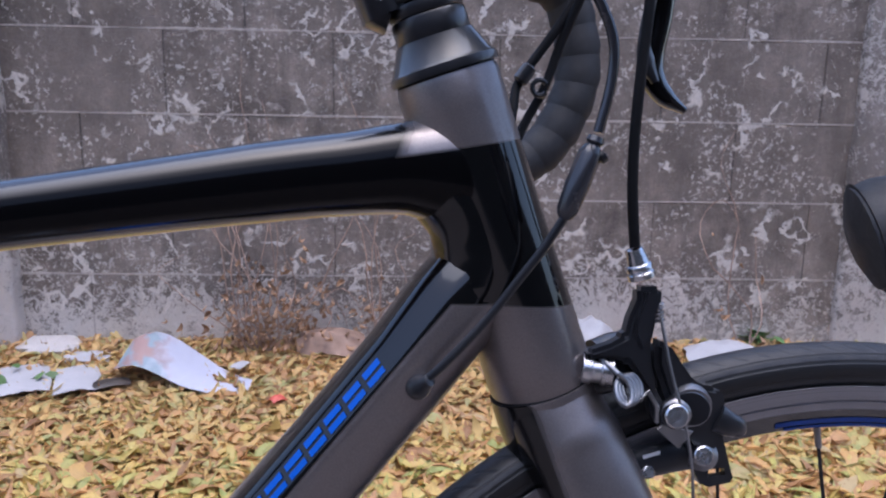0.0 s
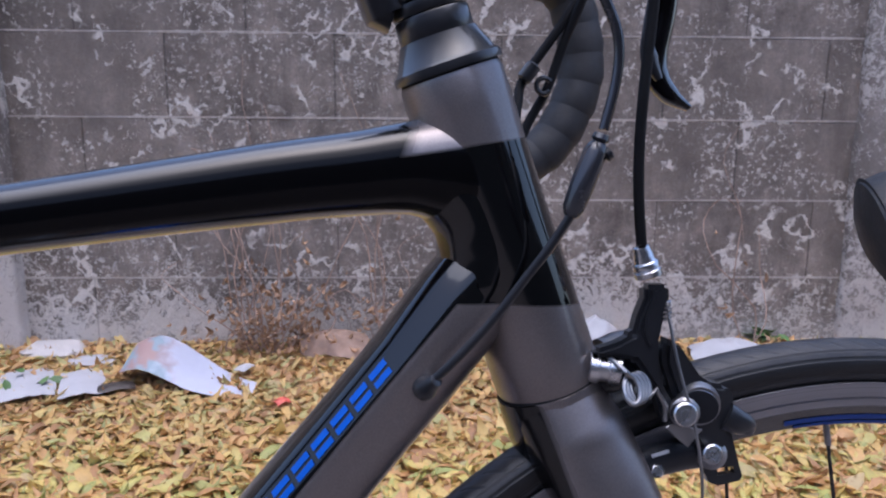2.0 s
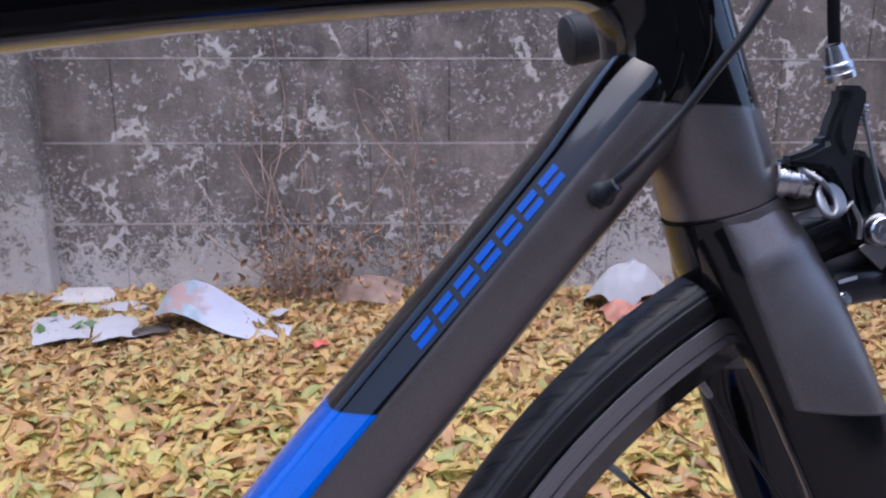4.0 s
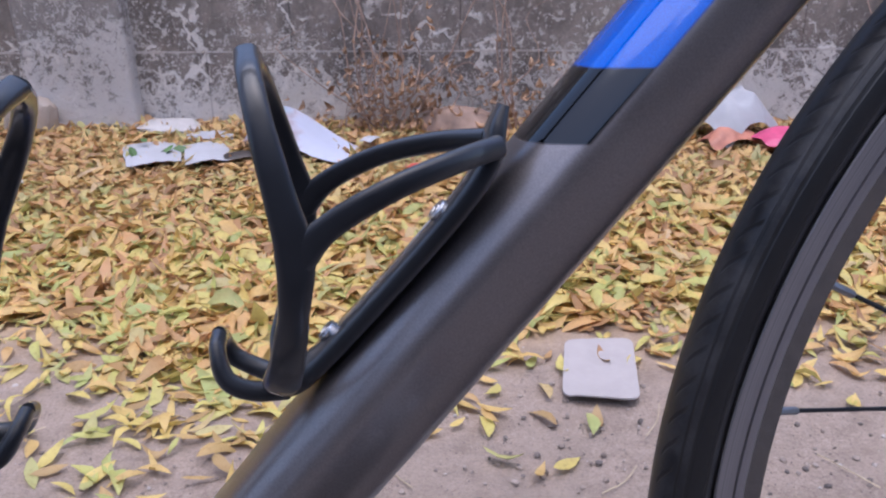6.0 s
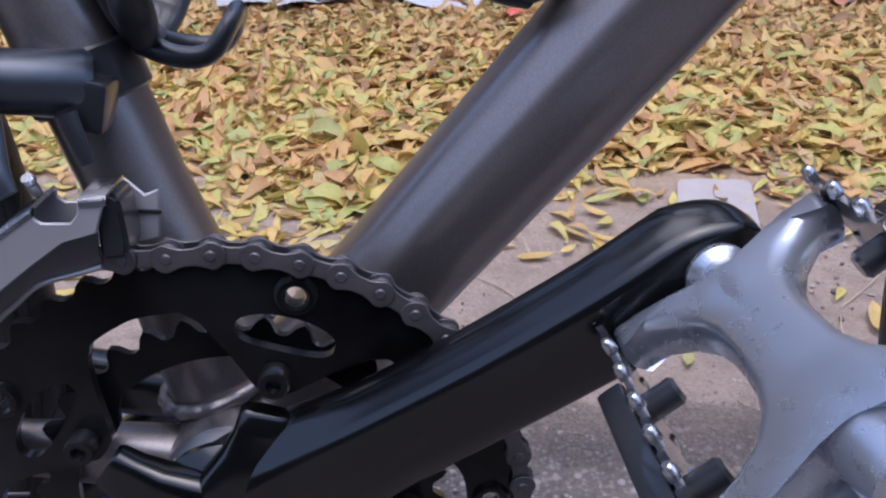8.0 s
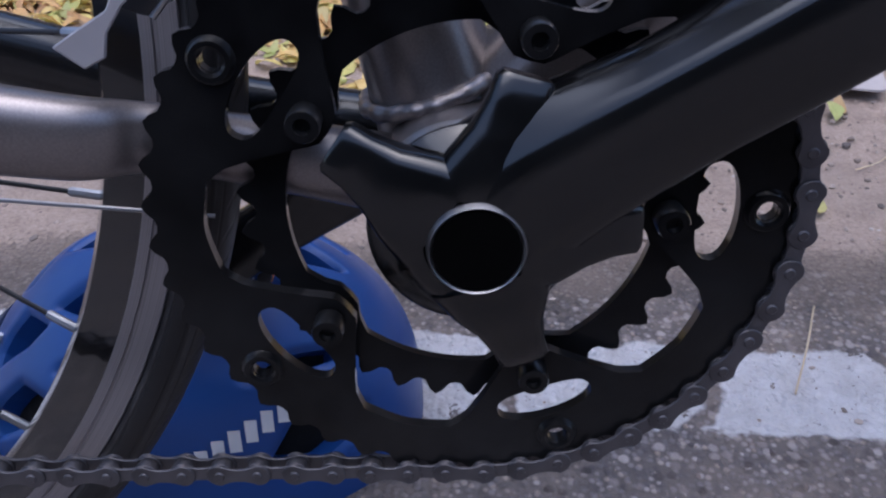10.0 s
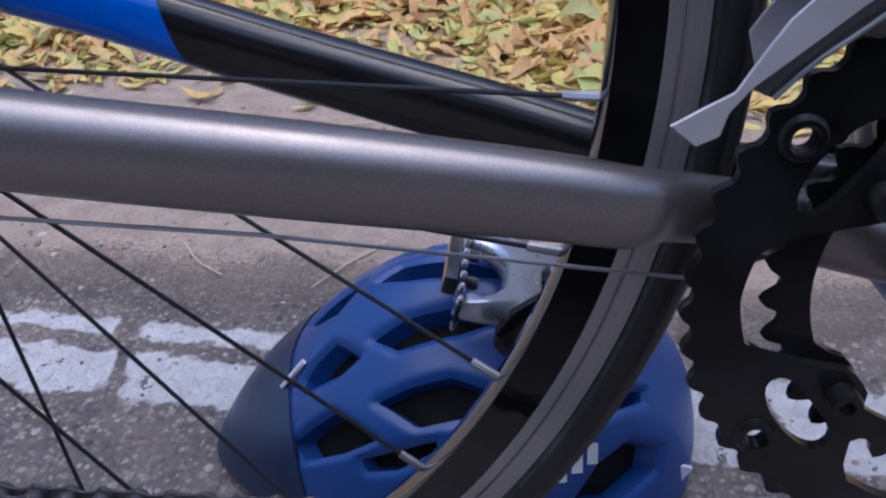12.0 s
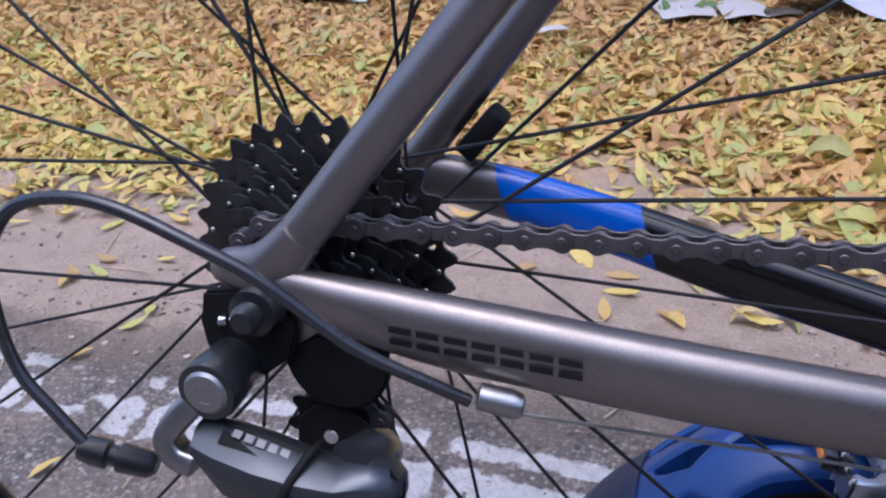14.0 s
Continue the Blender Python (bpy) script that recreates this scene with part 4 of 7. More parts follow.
def crank_arm(y_hub, y_end, ang):
    """The arm from behind its hub to its rounded end, with a flat face and a slight bow."""
    c, s = math.cos(ang), math.sin(ang)
    path = [(CR.x + r * c - up * s, y_hub + (y_end - y_hub) * t, CR.z + r * s + up * c) for r, t, up in ((-0.0205, 0.0, 0.0), (-0.014, 0.0, 0.0005), (0.0, 0.02, 0.002), (0.025, 0.1, 0.004), (0.06, 0.36, 0.0024), (0.1, 0.7, 0.0018), (0.14, 0.96, 0.0018), (0.165, 1.0, 0.0022), (0.1775, 1.0, 0.001), (0.183, 1.0, 0.0))]
    sizes = [(0.009, 0.004), (0.0195, 0.009), (0.0255, 0.0108), (0.0218, 0.0108), (0.0172, 0.0095), (0.0162, 0.0088), (0.0164, 0.0082), (0.0166, 0.0078), (0.0112, 0.0065), (0.004, 0.004)]
    path = spline(path, 4)
    # upright face, a broad chamfer above it, undercut below; outwards is away from the frame
    def section(c):
        return spline([(q[0], q[1], 0) for q in ((-0.82, -0.78), (-0.5, -0.97), (0.0, -1.04), (c - 0.26, -0.99), (c, -0.83), (0.5 * c + 0.46, -0.42), (0.91, 0.02), (0.98, 0.38), (0.98, 0.75), (0.88, 1.0), (0.2, 1.0), (-0.5, 1.0), (-0.8, 0.8), (-0.9, 0.3), (-0.97, -0.4), (-0.93, -0.64), (-0.82, -0.78))], 3)[:-1]

    out = 1 if y_hub < 0 else -1
    bm = bmesh.new()
    rings = []
    for i, p in enumerate(path):
        f = i / (len(path) - 1) * (len(sizes) - 1)
        a = min(int(f), len(sizes) - 2)
        h, w = (sizes[a][n] * (1 - f + a) + sizes[a + 1][n] * (f - a) for n in (0, 1))
        t = (path[min(i + 1, len(path) - 1)] - path[max(i - 1, 0)]).normalized()
        u = Vector((-t.z, 0, t.x)).normalized() * (1 if y_hub < 0 else -1)
        rings.append([bm.verts.new(p + u * (q.x * h) + Vector((0, out * q.y * w, 0))) for q in section(float(np.interp(f, (0, 2, 4, 9), (0.3, 0.36, 0.62, 0.68))))])
    for a, b in zip(rings, rings[1:]):
        for n in range(len(a)):
            bm.faces.new((a[n], a[(n + 1) % len(a)], b[(n + 1) % len(a)], b[n]))
    bm.faces.new(rings[0])
    bm.faces.new(rings[-1])
    return finish(bm)


part("crank_arm", crank_arm(-0.0555, -0.0745, ARM), crank_black, crankset, "glossy black right crank arm")
part("crank_arm", crank_arm(0.062, 0.08, ARM + math.pi), crank_black, crankset, "glossy black left crank arm")
part("bearing_shield", lathe([(0.0195, -0.0478), (0.0225, -0.0472), (0.0242, -0.0445), (0.0262, -0.0405), (0.0265, -0.0385), (0.0195, -0.044)], BB, (0, 1, 0), 48, closed=True), dull_alloy, bike, "dull cup behind the chainrings")
bead = []
for i in range(97):
    a = 2 * math.pi * i / 96
    q = 1.0 + 0.01 * math.sin(a * 17 + 2 * math.sin(a * 3))
    bead.append(BB + Vector((-0.0085, 0, 0.0262)) + Vector((0.959, 0, 0.284)) * (0.0225 * q * math.cos(a)) + Vector((0, 0.0262 * q * math.sin(a), 0)))
part("weld_bead", tube(bead, [(0.0027 + 0.0003 * math.sin(i * 1.3 + math.sin(i * 0.37)),) * 2 for i in range(97)], 12), paint_plain, bike, "ribbed weld at the seat tube's foot")
part("bearing_cup", lathe([(0.017, -0.046), (0.0205, -0.0455), (0.0218, -0.0435), (0.022, -0.038), (0.022, -0.034)], BB, (0, 1, 0), 36), steel, bike, "silver bottom bracket cup")


# pedals
def make_pedal(side, tilt):
    c, s = math.cos(ARM + (0 if side < 0 else math.pi)), math.sin(ARM + (0 if side < 0 else math.pi))
    o = Vector((CR.x + 0.168 * c, 0, CR.z + 0.168 * s))
    pedal = part("pedal", tube([(0, 0, 0), (0, -0.004, 0), (0, -0.006, 0), (0, -0.014, 0), (0, -0.03, 0), (0, -0.05, 0), (0, -0.078, 0), (0, -0.088, 0)], [(0.0085, 0.0085), (0.009, 0.009), (0.0066, 0.0066), (0.0085, 0.0085), (0.0082, 0.0082), (0.0076, 0.0076), (0.0076, 0.0076), (0.0065, 0.0065)], 28, side=(1, 0, 0)), pedal_silver, bike, "silver alloy platform pedal")
    pedal.matrix_basis = Matrix.Translation(o + Vector((0, side * 0.08, 0))) @ pose(0, 0, 0, 0, tilt, 180 if side > 0 else 0)
    # a waisted body whose four arms spread to a front and a rear cage plate
    half = [(0.0, -0.011), (0.008, -0.0105), (0.017, -0.0065), (0.025, -0.003), (0.0315, -0.0015), (0.0315, -0.0105), (0.0245, -0.0135), (0.0172, -0.019), (0.0125, -0.027), (0.0105, -0.036), (0.0102, -0.046), (0.0108, -0.056), (0.0132, -0.064), (0.018, -0.0705), (0.0245, -0.0745), (0.0315, -0.0765), (0.0315, -0.085), (0.0225, -0.0835), (0.011, -0.08), (0.0, -0.079)]
    half = [(x, y * 0.93) for x, y in half]
    outline = half + [(-x, y) for x, y in half[1:-1]][::-1]
    bm = bmesh.new()
    rings = []
    for a in np.linspace(-82, 82, 9):
        z, grow = 0.0088 * math.sin(radians(a)), 0.0042 * (1 - math.cos(radians(a)))
        thin = [1.0 - 0.35 * (abs(x) / 0.0315) ** 1.5 for x, y in outline]
        rings.append([bm.verts.new((x - math.copysign(min(abs(x), grow), x), y + (grow if y > -0.047 else -grow) * (-1 if abs(y + 0.047) > 0.036 else 1) * 0.8, z * w)) for (x, y), w in zip(outline, thin)])
    for a, b in zip(rings, rings[1:]):
        for k in range(len(a)):
            bm.faces.new((a[k], a[(k + 1) % len(a)], b[(k + 1) % len(a)], b[k]))
    for ring in (rings[0], rings[-1]):
        bm.faces.new(ring)
    bmesh.ops.triangulate(bm, faces=[f for f in bm.faces if len(f.verts) > 4])
    part("pedal_body", finish(bm), pedal_silver, pedal)
    for f in (-1, 1):
        plate_edge = []
        for i in range(57):
            y = 0.003 - 0.081 * i / 56
            plate_edge.append((y, 0.0062 + 0.0026 * max(0.0, math.sin(2 * math.pi * i / 8)) ** 0.6))
        bm = bmesh.new()
        rows = [[bm.verts.new((f * 0.0325 + dx, y, z * e)) for y, z in plate_edge] for dx, e in ((-0.001, -1), (-0.001, 1), (0.001, 1), (0.001, -1))]
        for a, b in zip(rows, rows[1:] + rows[:1]):
            for k in range(56):
                bm.faces.new((a[k], a[k + 1], b[k + 1], b[k]))
        for k in (0, 56):
            bm.faces.new([r[k] for r in rows])
        part("cage_plate", finish(bm, False), black_plastic, pedal, "black toothed pedal cage")
        for i in range(7):
            for zz in (-1, 1):
                part("pedal_tooth", tube([(f * 0.0325, -0.0125 * i, zz * 0.006), (f * 0.0325, -0.0125 * i, zz * 0.0092), (f * 0.0325, -0.0125 * i, zz * 0.01)], [(0.0018, 0.0018), (0.0016, 0.0016), (0.0009, 0.0009)], 10, side=(0, 1, 0)), steel, pedal)
        holder = part("reflector_holder", box((0.0075, 0.05, 0.0105), Matrix.Translation((f * 0.038, -0.048, 0)), 0.0014), black_plastic, pedal, "black plastic reflector holder")
        part("reflector", box((0.0012, 0.042, 0.0065), Matrix.Translation((f * 0.0414, -0.047, 0.0)), 0.0003), amber, holder, "amber pedal reflector")
        for y in (-0.032, -0.062):
            part("holder_peg", tube([(f * 0.033, y, 0), (f * 0.0245, y, 0), (f * 0.0235, y, 0)], [(0.0036, 0.0036), (0.0036, 0.0036), (0.0026, 0.0026)], 14), black_plastic, holder)
    return pedal


make_pedal(-1, -38)
make_pedal(1, -15)


# cassette
cogs = [11, 13, 15, 17, 19, 21, 24, 28]
cassette = part("cassette", lathe([(0.013, -0.055), (0.0165, -0.055), (0.0165, -0.052), (0.021, -0.05), (0.021, -0.014), (0.013, -0.013)], REAR, (0, 1, 0), 32), cog_black, bike, "black eight-speed cassette")
for i, n in enumerate(cogs):
    r = 0.0127 * n / (2 * math.pi)
    spin = i * 0.4
    rim = [(REAR.x + q * math.cos(a), REAR.z + q * math.sin(a)) for q, a in ((r - 0.0032 + 0.0058 * (0.0, 0.12, 0.7, 1.0, 0.7, 0.12)[k % 6], spin + 2 * math.pi * k / (n * 6)) for k in range(n * 6))]
    gaps = [[(REAR.x + 0.0185 * math.cos(2 * math.pi * k / 40), REAR.z + 0.0185 * math.sin(2 * math.pi * k / 40)) for k in range(40)]]
    for ring_r in [q for q in (r - 0.0085, r - 0.0165) if q > 0.0235 and n > 16]:
        for k in range(n // 2):
            a = spin + 2 * math.pi * (k + (0.5 if ring_r < r - 0.01 else 0.0)) / (n // 2)
            c = (REAR.x + ring_r * math.cos(a), REAR.z + ring_r * math.sin(a))
            gaps.append([(c[0] + 0.0023 * math.cos(t), c[1] + 0.0023 * math.sin(t)) for t in np.linspace(0, 2 * math.pi, 9)[:-1]])
    part("cog", pierced_ring(rim, gaps, -0.0505 + 0.0047 * i, -0.0486 + 0.0047 * i), cassette_black, cassette)
    # made-up bright studs stand in for glints on the cogs' edges
    for k in range(n // 2):
        a = spin + 2 * math.pi * (k + 0.5) / (n // 2)
        part("cog_stud", lathe([(0.0, -0.0007), (0.0008, -0.0006), (0.0012, 0.0)], (REAR.x + (r - 0.0052) * math.cos(a), -0.0505 + 0.0047 * i, REAR.z + (r - 0.0052) * math.sin(a)), (0, 1, 0), 8), dull_alloy, cassette)
part("axle_nut", lathe([(0.0, -0.085), (0.004, -0.085), (0.0055, -0.083), (0.0055, -0.078), (0.009, -0.077), (0.0095, -0.068), (0.006, -0.066), (0.006, -0.05)], (REAR.x - 0.002, 0, REAR.z - 0.002), (0, 1, 0), 20), black_plastic, bike, "dark quick-release nut")


# chain
def chain_link(outer):
    bm = bmesh.new()
    n, pitch = 8, 0.0127
    for y in (-1, 1):
        rim = []
        yy = y * (0.0031 if outer else 0.0021)
        for cx, a0 in ((pitch / 2, -90), (-pitch / 2, 90)):
            for i in range(n + 1):
                a = radians(a0 + 180 * i / n)
                rim.append((cx + 0.0044 * math.cos(a), 0.0044 * math.sin(a)))
            up = 1 if cx > 0 else -1
            rim += [(up * f * pitch / 2, up * 0.0044 * (0.56 + 0.44 * abs(f) ** 1.7)) for f in (0.6, 0.25, -0.25, -0.6)]
        plate(rim, yy - 0.0005, yy + 0.0005, 0.00025, bm)
    for cx in (-pitch / 2, pitch / 2):
        if outer:
            lathe([(0.0, -0.0041), (0.0014, -0.0041), (0.0018, -0.0037), (0.0018, 0.0037), (0.0014, 0.0041), (0.0, 0.0041)], (cx, 0, 0), (0, 1, 0), 10, bm)
        else:
            lathe([(0.0037, -0.0016), (0.0039, -0.0012), (0.0039, 0.0012), (0.0037, 0.0016)], (cx, 0, 0), (0, 1, 0), 12, bm)
    return finish(bm)


def chain_route():
    """Tangent lines and wraps: chainring, smallest cog, upper and lower pulley."""
    pts = []
    R1, r = 0.0938, 0.0235
    c1, c2 = Vector((CR.x, CR.z)), Vector((REAR.x, REAR.z))
    up, low = Vector((0.0152, 0.2734)), Vector((0.021, 0.202))

    def arc(c, rad, a0, a1, n):
        return [c + rad * Vector((math.cos(radians(a0 + (a1 - a0) * i / n)), math.sin(radians(a0 + (a1 - a0) * i / n)))) for i in range(n + 1)]

    pts += arc(c1, R1, -96, 97, 60)
    pts += arc(c2, r, 97, 262, 24)
    pts += arc(up, 0.0215, 60, -75, 16)
    pts += arc(low, 0.0215, 105, 264, 20)
    pts.append(pts[0].copy())
    return pts


chain = part("chain", chain_link(True), chain_steel, bike, "dusty dark steel chain")
route = chain_route()
length = [0.0]
for a, b in zip(route, route[1:]):
    length.append(length[-1] + (b - a).length)
count = int(round(length[-1] / 0.0127 / 2)) * 2
pitch = length[-1] / count
inner = None
for i in range(count):
    ends = []
    for s in (i * pitch, (i + 1) * pitch):
        j = min(max(1, int(np.searchsorted(length, s))), len(route) - 1)
        f = (s - length[j - 1]) / max(1e-9, length[j] - length[j - 1])
        ends.append(route[j - 1].lerp(route[j], f))
    mid, d = (ends[0] + ends[1]) / 2, ends[1] - ends[0]
    m = Matrix.Translation((mid.x, RING_Y - 0.001, mid.y)) @ Matrix.Rotation(-math.atan2(d.y, d.x), 4, "Y")
    if i == 0:
        chain.matrix_basis = m
        first_m = m.inverted()
    elif i % 2 == 0:
        o = again(chain, first_m @ m, chain)
        o.name = "link"
    else:
        if inner is None:
            inner = part("link", chain_link(False), chain_steel, chain)
            inner.matrix_basis = first_m @ m
        else:
            again(inner, first_m @ m, chain)


# ---- fittings of the bicycle ----
def barrel(name, a, b, profile, material, parent, seg=24, label=""):
    """A turned piece from a to b; profile of (share of the way, radius)."""
    a, b = Vector(a), Vector(b)
    return part(name, tube([a.lerp(b, f) for f, _ in profile], [(r, r) for _, r in profile], seg), material, parent, label)


def hex_bolt(o, axis, r, material, parent, name="bolt"):
    """A socket-head bolt with a hexagonal recess, its head towards the axis."""
    o, axis = Vector(o), Vector(axis).normalized()
    bm = lathe([(r * 0.95, -r * 1.2), (r, -r * 1.1), (r, -0.12 * r), (r * 0.86, 0.0), (r * 0.56, 0.0)], o, axis, 24)
    q = axis.to_track_quat("Z", "Y").to_matrix()
    top = [bm.verts.new(o + q @ Vector((r * 0.5 * math.cos(k * math.pi / 3), r * 0.5 * math.sin(k * math.pi / 3), 0.0002))) for k in range(6)]
    low = [bm.verts.new(o + q @ Vector((r * 0.46 * math.cos(k * math.pi / 3), r * 0.46 * math.sin(k * math.pi / 3), -r * 0.1))) for k in range(6)]
    for k in range(6):
        bm.faces.new((top[k], top[(k + 1) % 6], low[(k + 1) % 6], low[k]))
    bolt = part(name, finish(bm), material, parent)
    return bolt


# decals as plain blocks of the lettering's size
def dt_point(s, n, off):
    """A point on the near side of the down tube: along it, up its face, and lifted off."""
    half = sorted(DT_HALF)
    y = -float(np.interp(n, [q[0] for q in half], [q[1] for q in half])) * 0.965 - off
    return BB + Vector(DT_A) * s + Vector(DT_N) * (n * (1 + off * 20)) + Vector((0, y, 0))


def patch(points):
    bm = bmesh.new()
    rows = [[bm.verts.new(q) for q in row] for row in points]
    for a, b in zip(rows, rows[1:]):
        for k in range(len(a) - 1):
            bm.faces.new((a[k], a[k + 1], b[k + 1], b[k]))
    return finish(bm)


down_tube = bpy.data.objects["down_tube"]
for i in range(7):
    s0 = 0.447 + i * 0.01335
    for n0, n1 in ((0.0124, 0.0147), (0.016, 0.0183)):
        rows = []
        for s in np.linspace(s0, s0 + 0.0105, 4):
            rows.append([dt_point(s + (n - 0.0115) * 0.25, n, 0.0003) for n in np.linspace(n0, n1, 3)])
        part("lettering_bar", patch(rows), blue_paint, down_tube, "plain blue lettering block")
near_stay = bpy.data.objects["chain_stay"]
for i in range(7):
    x0 = 0.0486 + i * 0.01
    zc = 0.3305 - (x0 - 0.0486) * 0.1
    for low in (-0.0036, 0.0012):
        rows = []
        for x in (x0, x0 + 0.0041, x0 + 0.0082):
            z = zc - (x - x0) * 0.1
            rows.append([(x, -0.0706 + 0.0009 * (abs(z + dz - 0.3303 + (x - 0.06) * 0.12) / 0.0075) ** 2, z + dz) for dz in (low, low + 0.0012, low + 0.0024)])
        part("lettering_bar", patch(rows), dark_decal, near_stay, "plain dark lettering block")

# front brake
arm_shape = [(0.8722, 0.7142), (0.8723, 0.7078), (0.8686, 0.6994), (0.8664, 0.691), (0.859, 0.6875), (0.8485, 0.6848), (0.8482, 0.6812), (0.86, 0.6799), (0.8675, 0.6787), (0.8722, 0.6721), (0.8784, 0.6625), (0.8811, 0.6512), (0.8865, 0.6444), (0.8905, 0.652), (0.8828, 0.6643), (0.8804, 0.676), (0.8798, 0.6861), (0.883, 0.7002), (0.885, 0.7073), (0.8848, 0.7138)]
body_shape = [(0.8835, 0.6878), (0.8915, 0.6852), (0.897, 0.677), (0.9036, 0.6678), (0.9091, 0.6639), (0.9174, 0.6626), (0.9214, 0.6569), (0.9218, 0.6473), (0.9208, 0.6383), (0.9165, 0.628), (0.907, 0.6265), (0.9025, 0.632), (0.8947, 0.6461), (0.8897, 0.6583), (0.8837, 0.6748)]
brake = part("front_brake", plate(arm_shape, -0.0285, -0.019, 0.0022), black_plastic, bike, "black dual-pivot brake caliper with steel bolts")
part("caliper_arm", plate(body_shape, -0.0255, -0.0125, 0.0028), black_plastic, brake)
part("caliper_bridge", tube(spline([(0.842, -0.01, 0.67), (0.858, -0.012, 0.668), (0.874, -0.013, 0.672), (0.89, -0.014, 0.672)], 5), [(0.008, 0.006), (0.0085, 0.007), (0.0095, 0.007), (0.0105, 0.0065)], 22, power=2.8), black_plastic, brake)
part("arm_step", plate([(0.8745, 0.7125), (0.8745, 0.7085), (0.871, 0.7), (0.8705, 0.692), (0.8745, 0.684), (0.878, 0.69), (0.8805, 0.7005), (0.883, 0.7075), (0.8828, 0.7125)], -0.0302, -0.028, 0.001), black_plastic, brake)
part("caliper_arm", tube(spline([(0.866, 0.012, 0.672), (0.886, 0.02, 0.673), (0.907, 0.026, 0.655), (0.914, 0.025, 0.622)], 6), [(0.009, 0.007), (0.0095, 0.007), (0.01, 0.006), (0.007, 0.005)], 20), black_plastic, brake)
barrel("mount_boss", (0.836, 0.0, 0.667), (0.866, 0.0, 0.673), ((0, 0.008), (0.1, 0.0085), (0.9, 0.0085), (1, 0.007)), black_plastic, brake)
barrel("pivot_nut", (0.848, -0.019, 0.6752), (0.8625, -0.0235, 0.6732), ((0, 0.0068), (0.04, 0.0075), (0.3, 0.0075), (0.33, 0.0064), (0.6, 0.0064), (0.63, 0.0072), (0.96, 0.0072), (1, 0.0065)), steel, brake, 24, "bright steel pivot nut")
coil = []
for i in range(84):
    a = 2 * math.pi * i / 25 + 0.6
    coil.append(Vector((0.8625 + 0.0075 * i / 84 + 0.0042 * math.sin(a), -0.0345 + 0.003 * math.cos(a) + 0.005 * i / 84, 0.6665 + 0.006 * math.cos(a))))
coil = [Vector((0.8545, -0.019, 0.6835)), Vector((0.857, -0.027, 0.679)), Vector((0.8605, -0.0335, 0.675))] + coil + [Vector((0.877, -0.0305, 0.665)), Vector((0.8815, -0.031, 0.657)), Vector((0.8815, -0.031, 0.6495))]
part("return_spring", tube(coil, 0.0013, 10), dull_alloy, brake, "coiled steel return spring")
barrel("adjuster", (0.8742, -0.018, 0.7315), (0.8788, -0.018, 0.7165), ((0, 0.0034), (0.03, 0.0042), (0.5, 0.0056), (0.52, 0.0062), (0.56, 0.0066), (0.7, 0.0066), (0.74, 0.0058), (0.8, 0.0068), (0.97, 0.0068), (1, 0.0055)), steel, brake, 12, "silver knurled barrel adjuster")
for i in range(5):
    barrel("thread_ring", (0.8832, -0.0255, 0.7055 - i * 0.0019), (0.8835, -0.0255, 0.7045 - i * 0.0019), ((0, 0.0026), (0.3, 0.0034), (0.7, 0.0034), (1, 0.0026)), steel, brake, 14)
part("brake_wire", tube(spline([(0.883, -0.026, 0.7085), (0.8868, -0.0315, 0.6795), (0.8902, -0.0335, 0.6645), (0.8935, -0.0345, 0.653), (0.8978, -0.0345, 0.632), (0.8998, -0.034, 0.612), (0.9005, -0.033, 0.585)], 5), 0.0008, 8), wire_steel, brake)
barrel("anchor_washer", (0.9015, -0.024, 0.6555), (0.9, -0.0295, 0.6548), ((0, 0.0105), (0.5, 0.0105), (1, 0.0098)), dull_alloy, brake)
barrel("anchor_plate", (0.9, -0.0295, 0.6548), (0.8995, -0.0305, 0.6546), ((0, 0.0088), (1, 0.0086)), black_plastic, brake)
hex_bolt((0.8894, -0.0365, 0.6534), (-0.15, -1, 0.12), 0.0058, steel, brake, "anchor_bolt")
barrel("wire_clamp", (0.8925, -0.027, 0.6525), (0.891, -0.0325, 0.653), ((0, 0.0072), (0.8, 0.0072), (1, 0.006)), dull_alloy, brake, 20)
barrel("pad_washer", (0.9105, -0.0215, 0.628), (0.908, -0.0275, 0.6302), ((0, 0.0076), (0.3, 0.0078), (0.6, 0.0055), (1, 0.0048)), dull_alloy, brake)
hex_bolt((0.9065, -0.0315, 0.6311), (-0.1, -1, 0.15), 0.0049, steel, brake, "pad_bolt")
part("pad_bracket", pierced_ring([(0.9037, 0.6305), (0.9205, 0.6383), (0.9252, 0.6212), (0.927, 0.6158), (0.9255, 0.6135), (0.9139, 0.612), (0.9086, 0.6143), (0.9062, 0.6196)], [[(0.9135, 0.621), (0.922, 0.6212), (0.9228, 0.6178), (0.9132, 0.6172)]], -0.0235, -0.0195), black_plastic, brake)
part("grey_tab", plate([(0.885, 0.6476), (0.9014, 0.6435), (0.8939, 0.6353), (0.882, 0.6457)], -0.0302, -0.0292, 0.0003), dull_alloy, brake, "grey sheet-metal tab")
part("release_lever", tube(spline([(0.9165, -0.025, 0.6475), (0.922, -0.026, 0.6445), (0.9275, -0.026, 0.642), (0.9285, -0.0255, 0.6385)], 4), [(0.007, 0.004), (0.0062, 0.0035), (0.005, 0.003), (0.003, 0.002)], 16), black_plastic, brake)
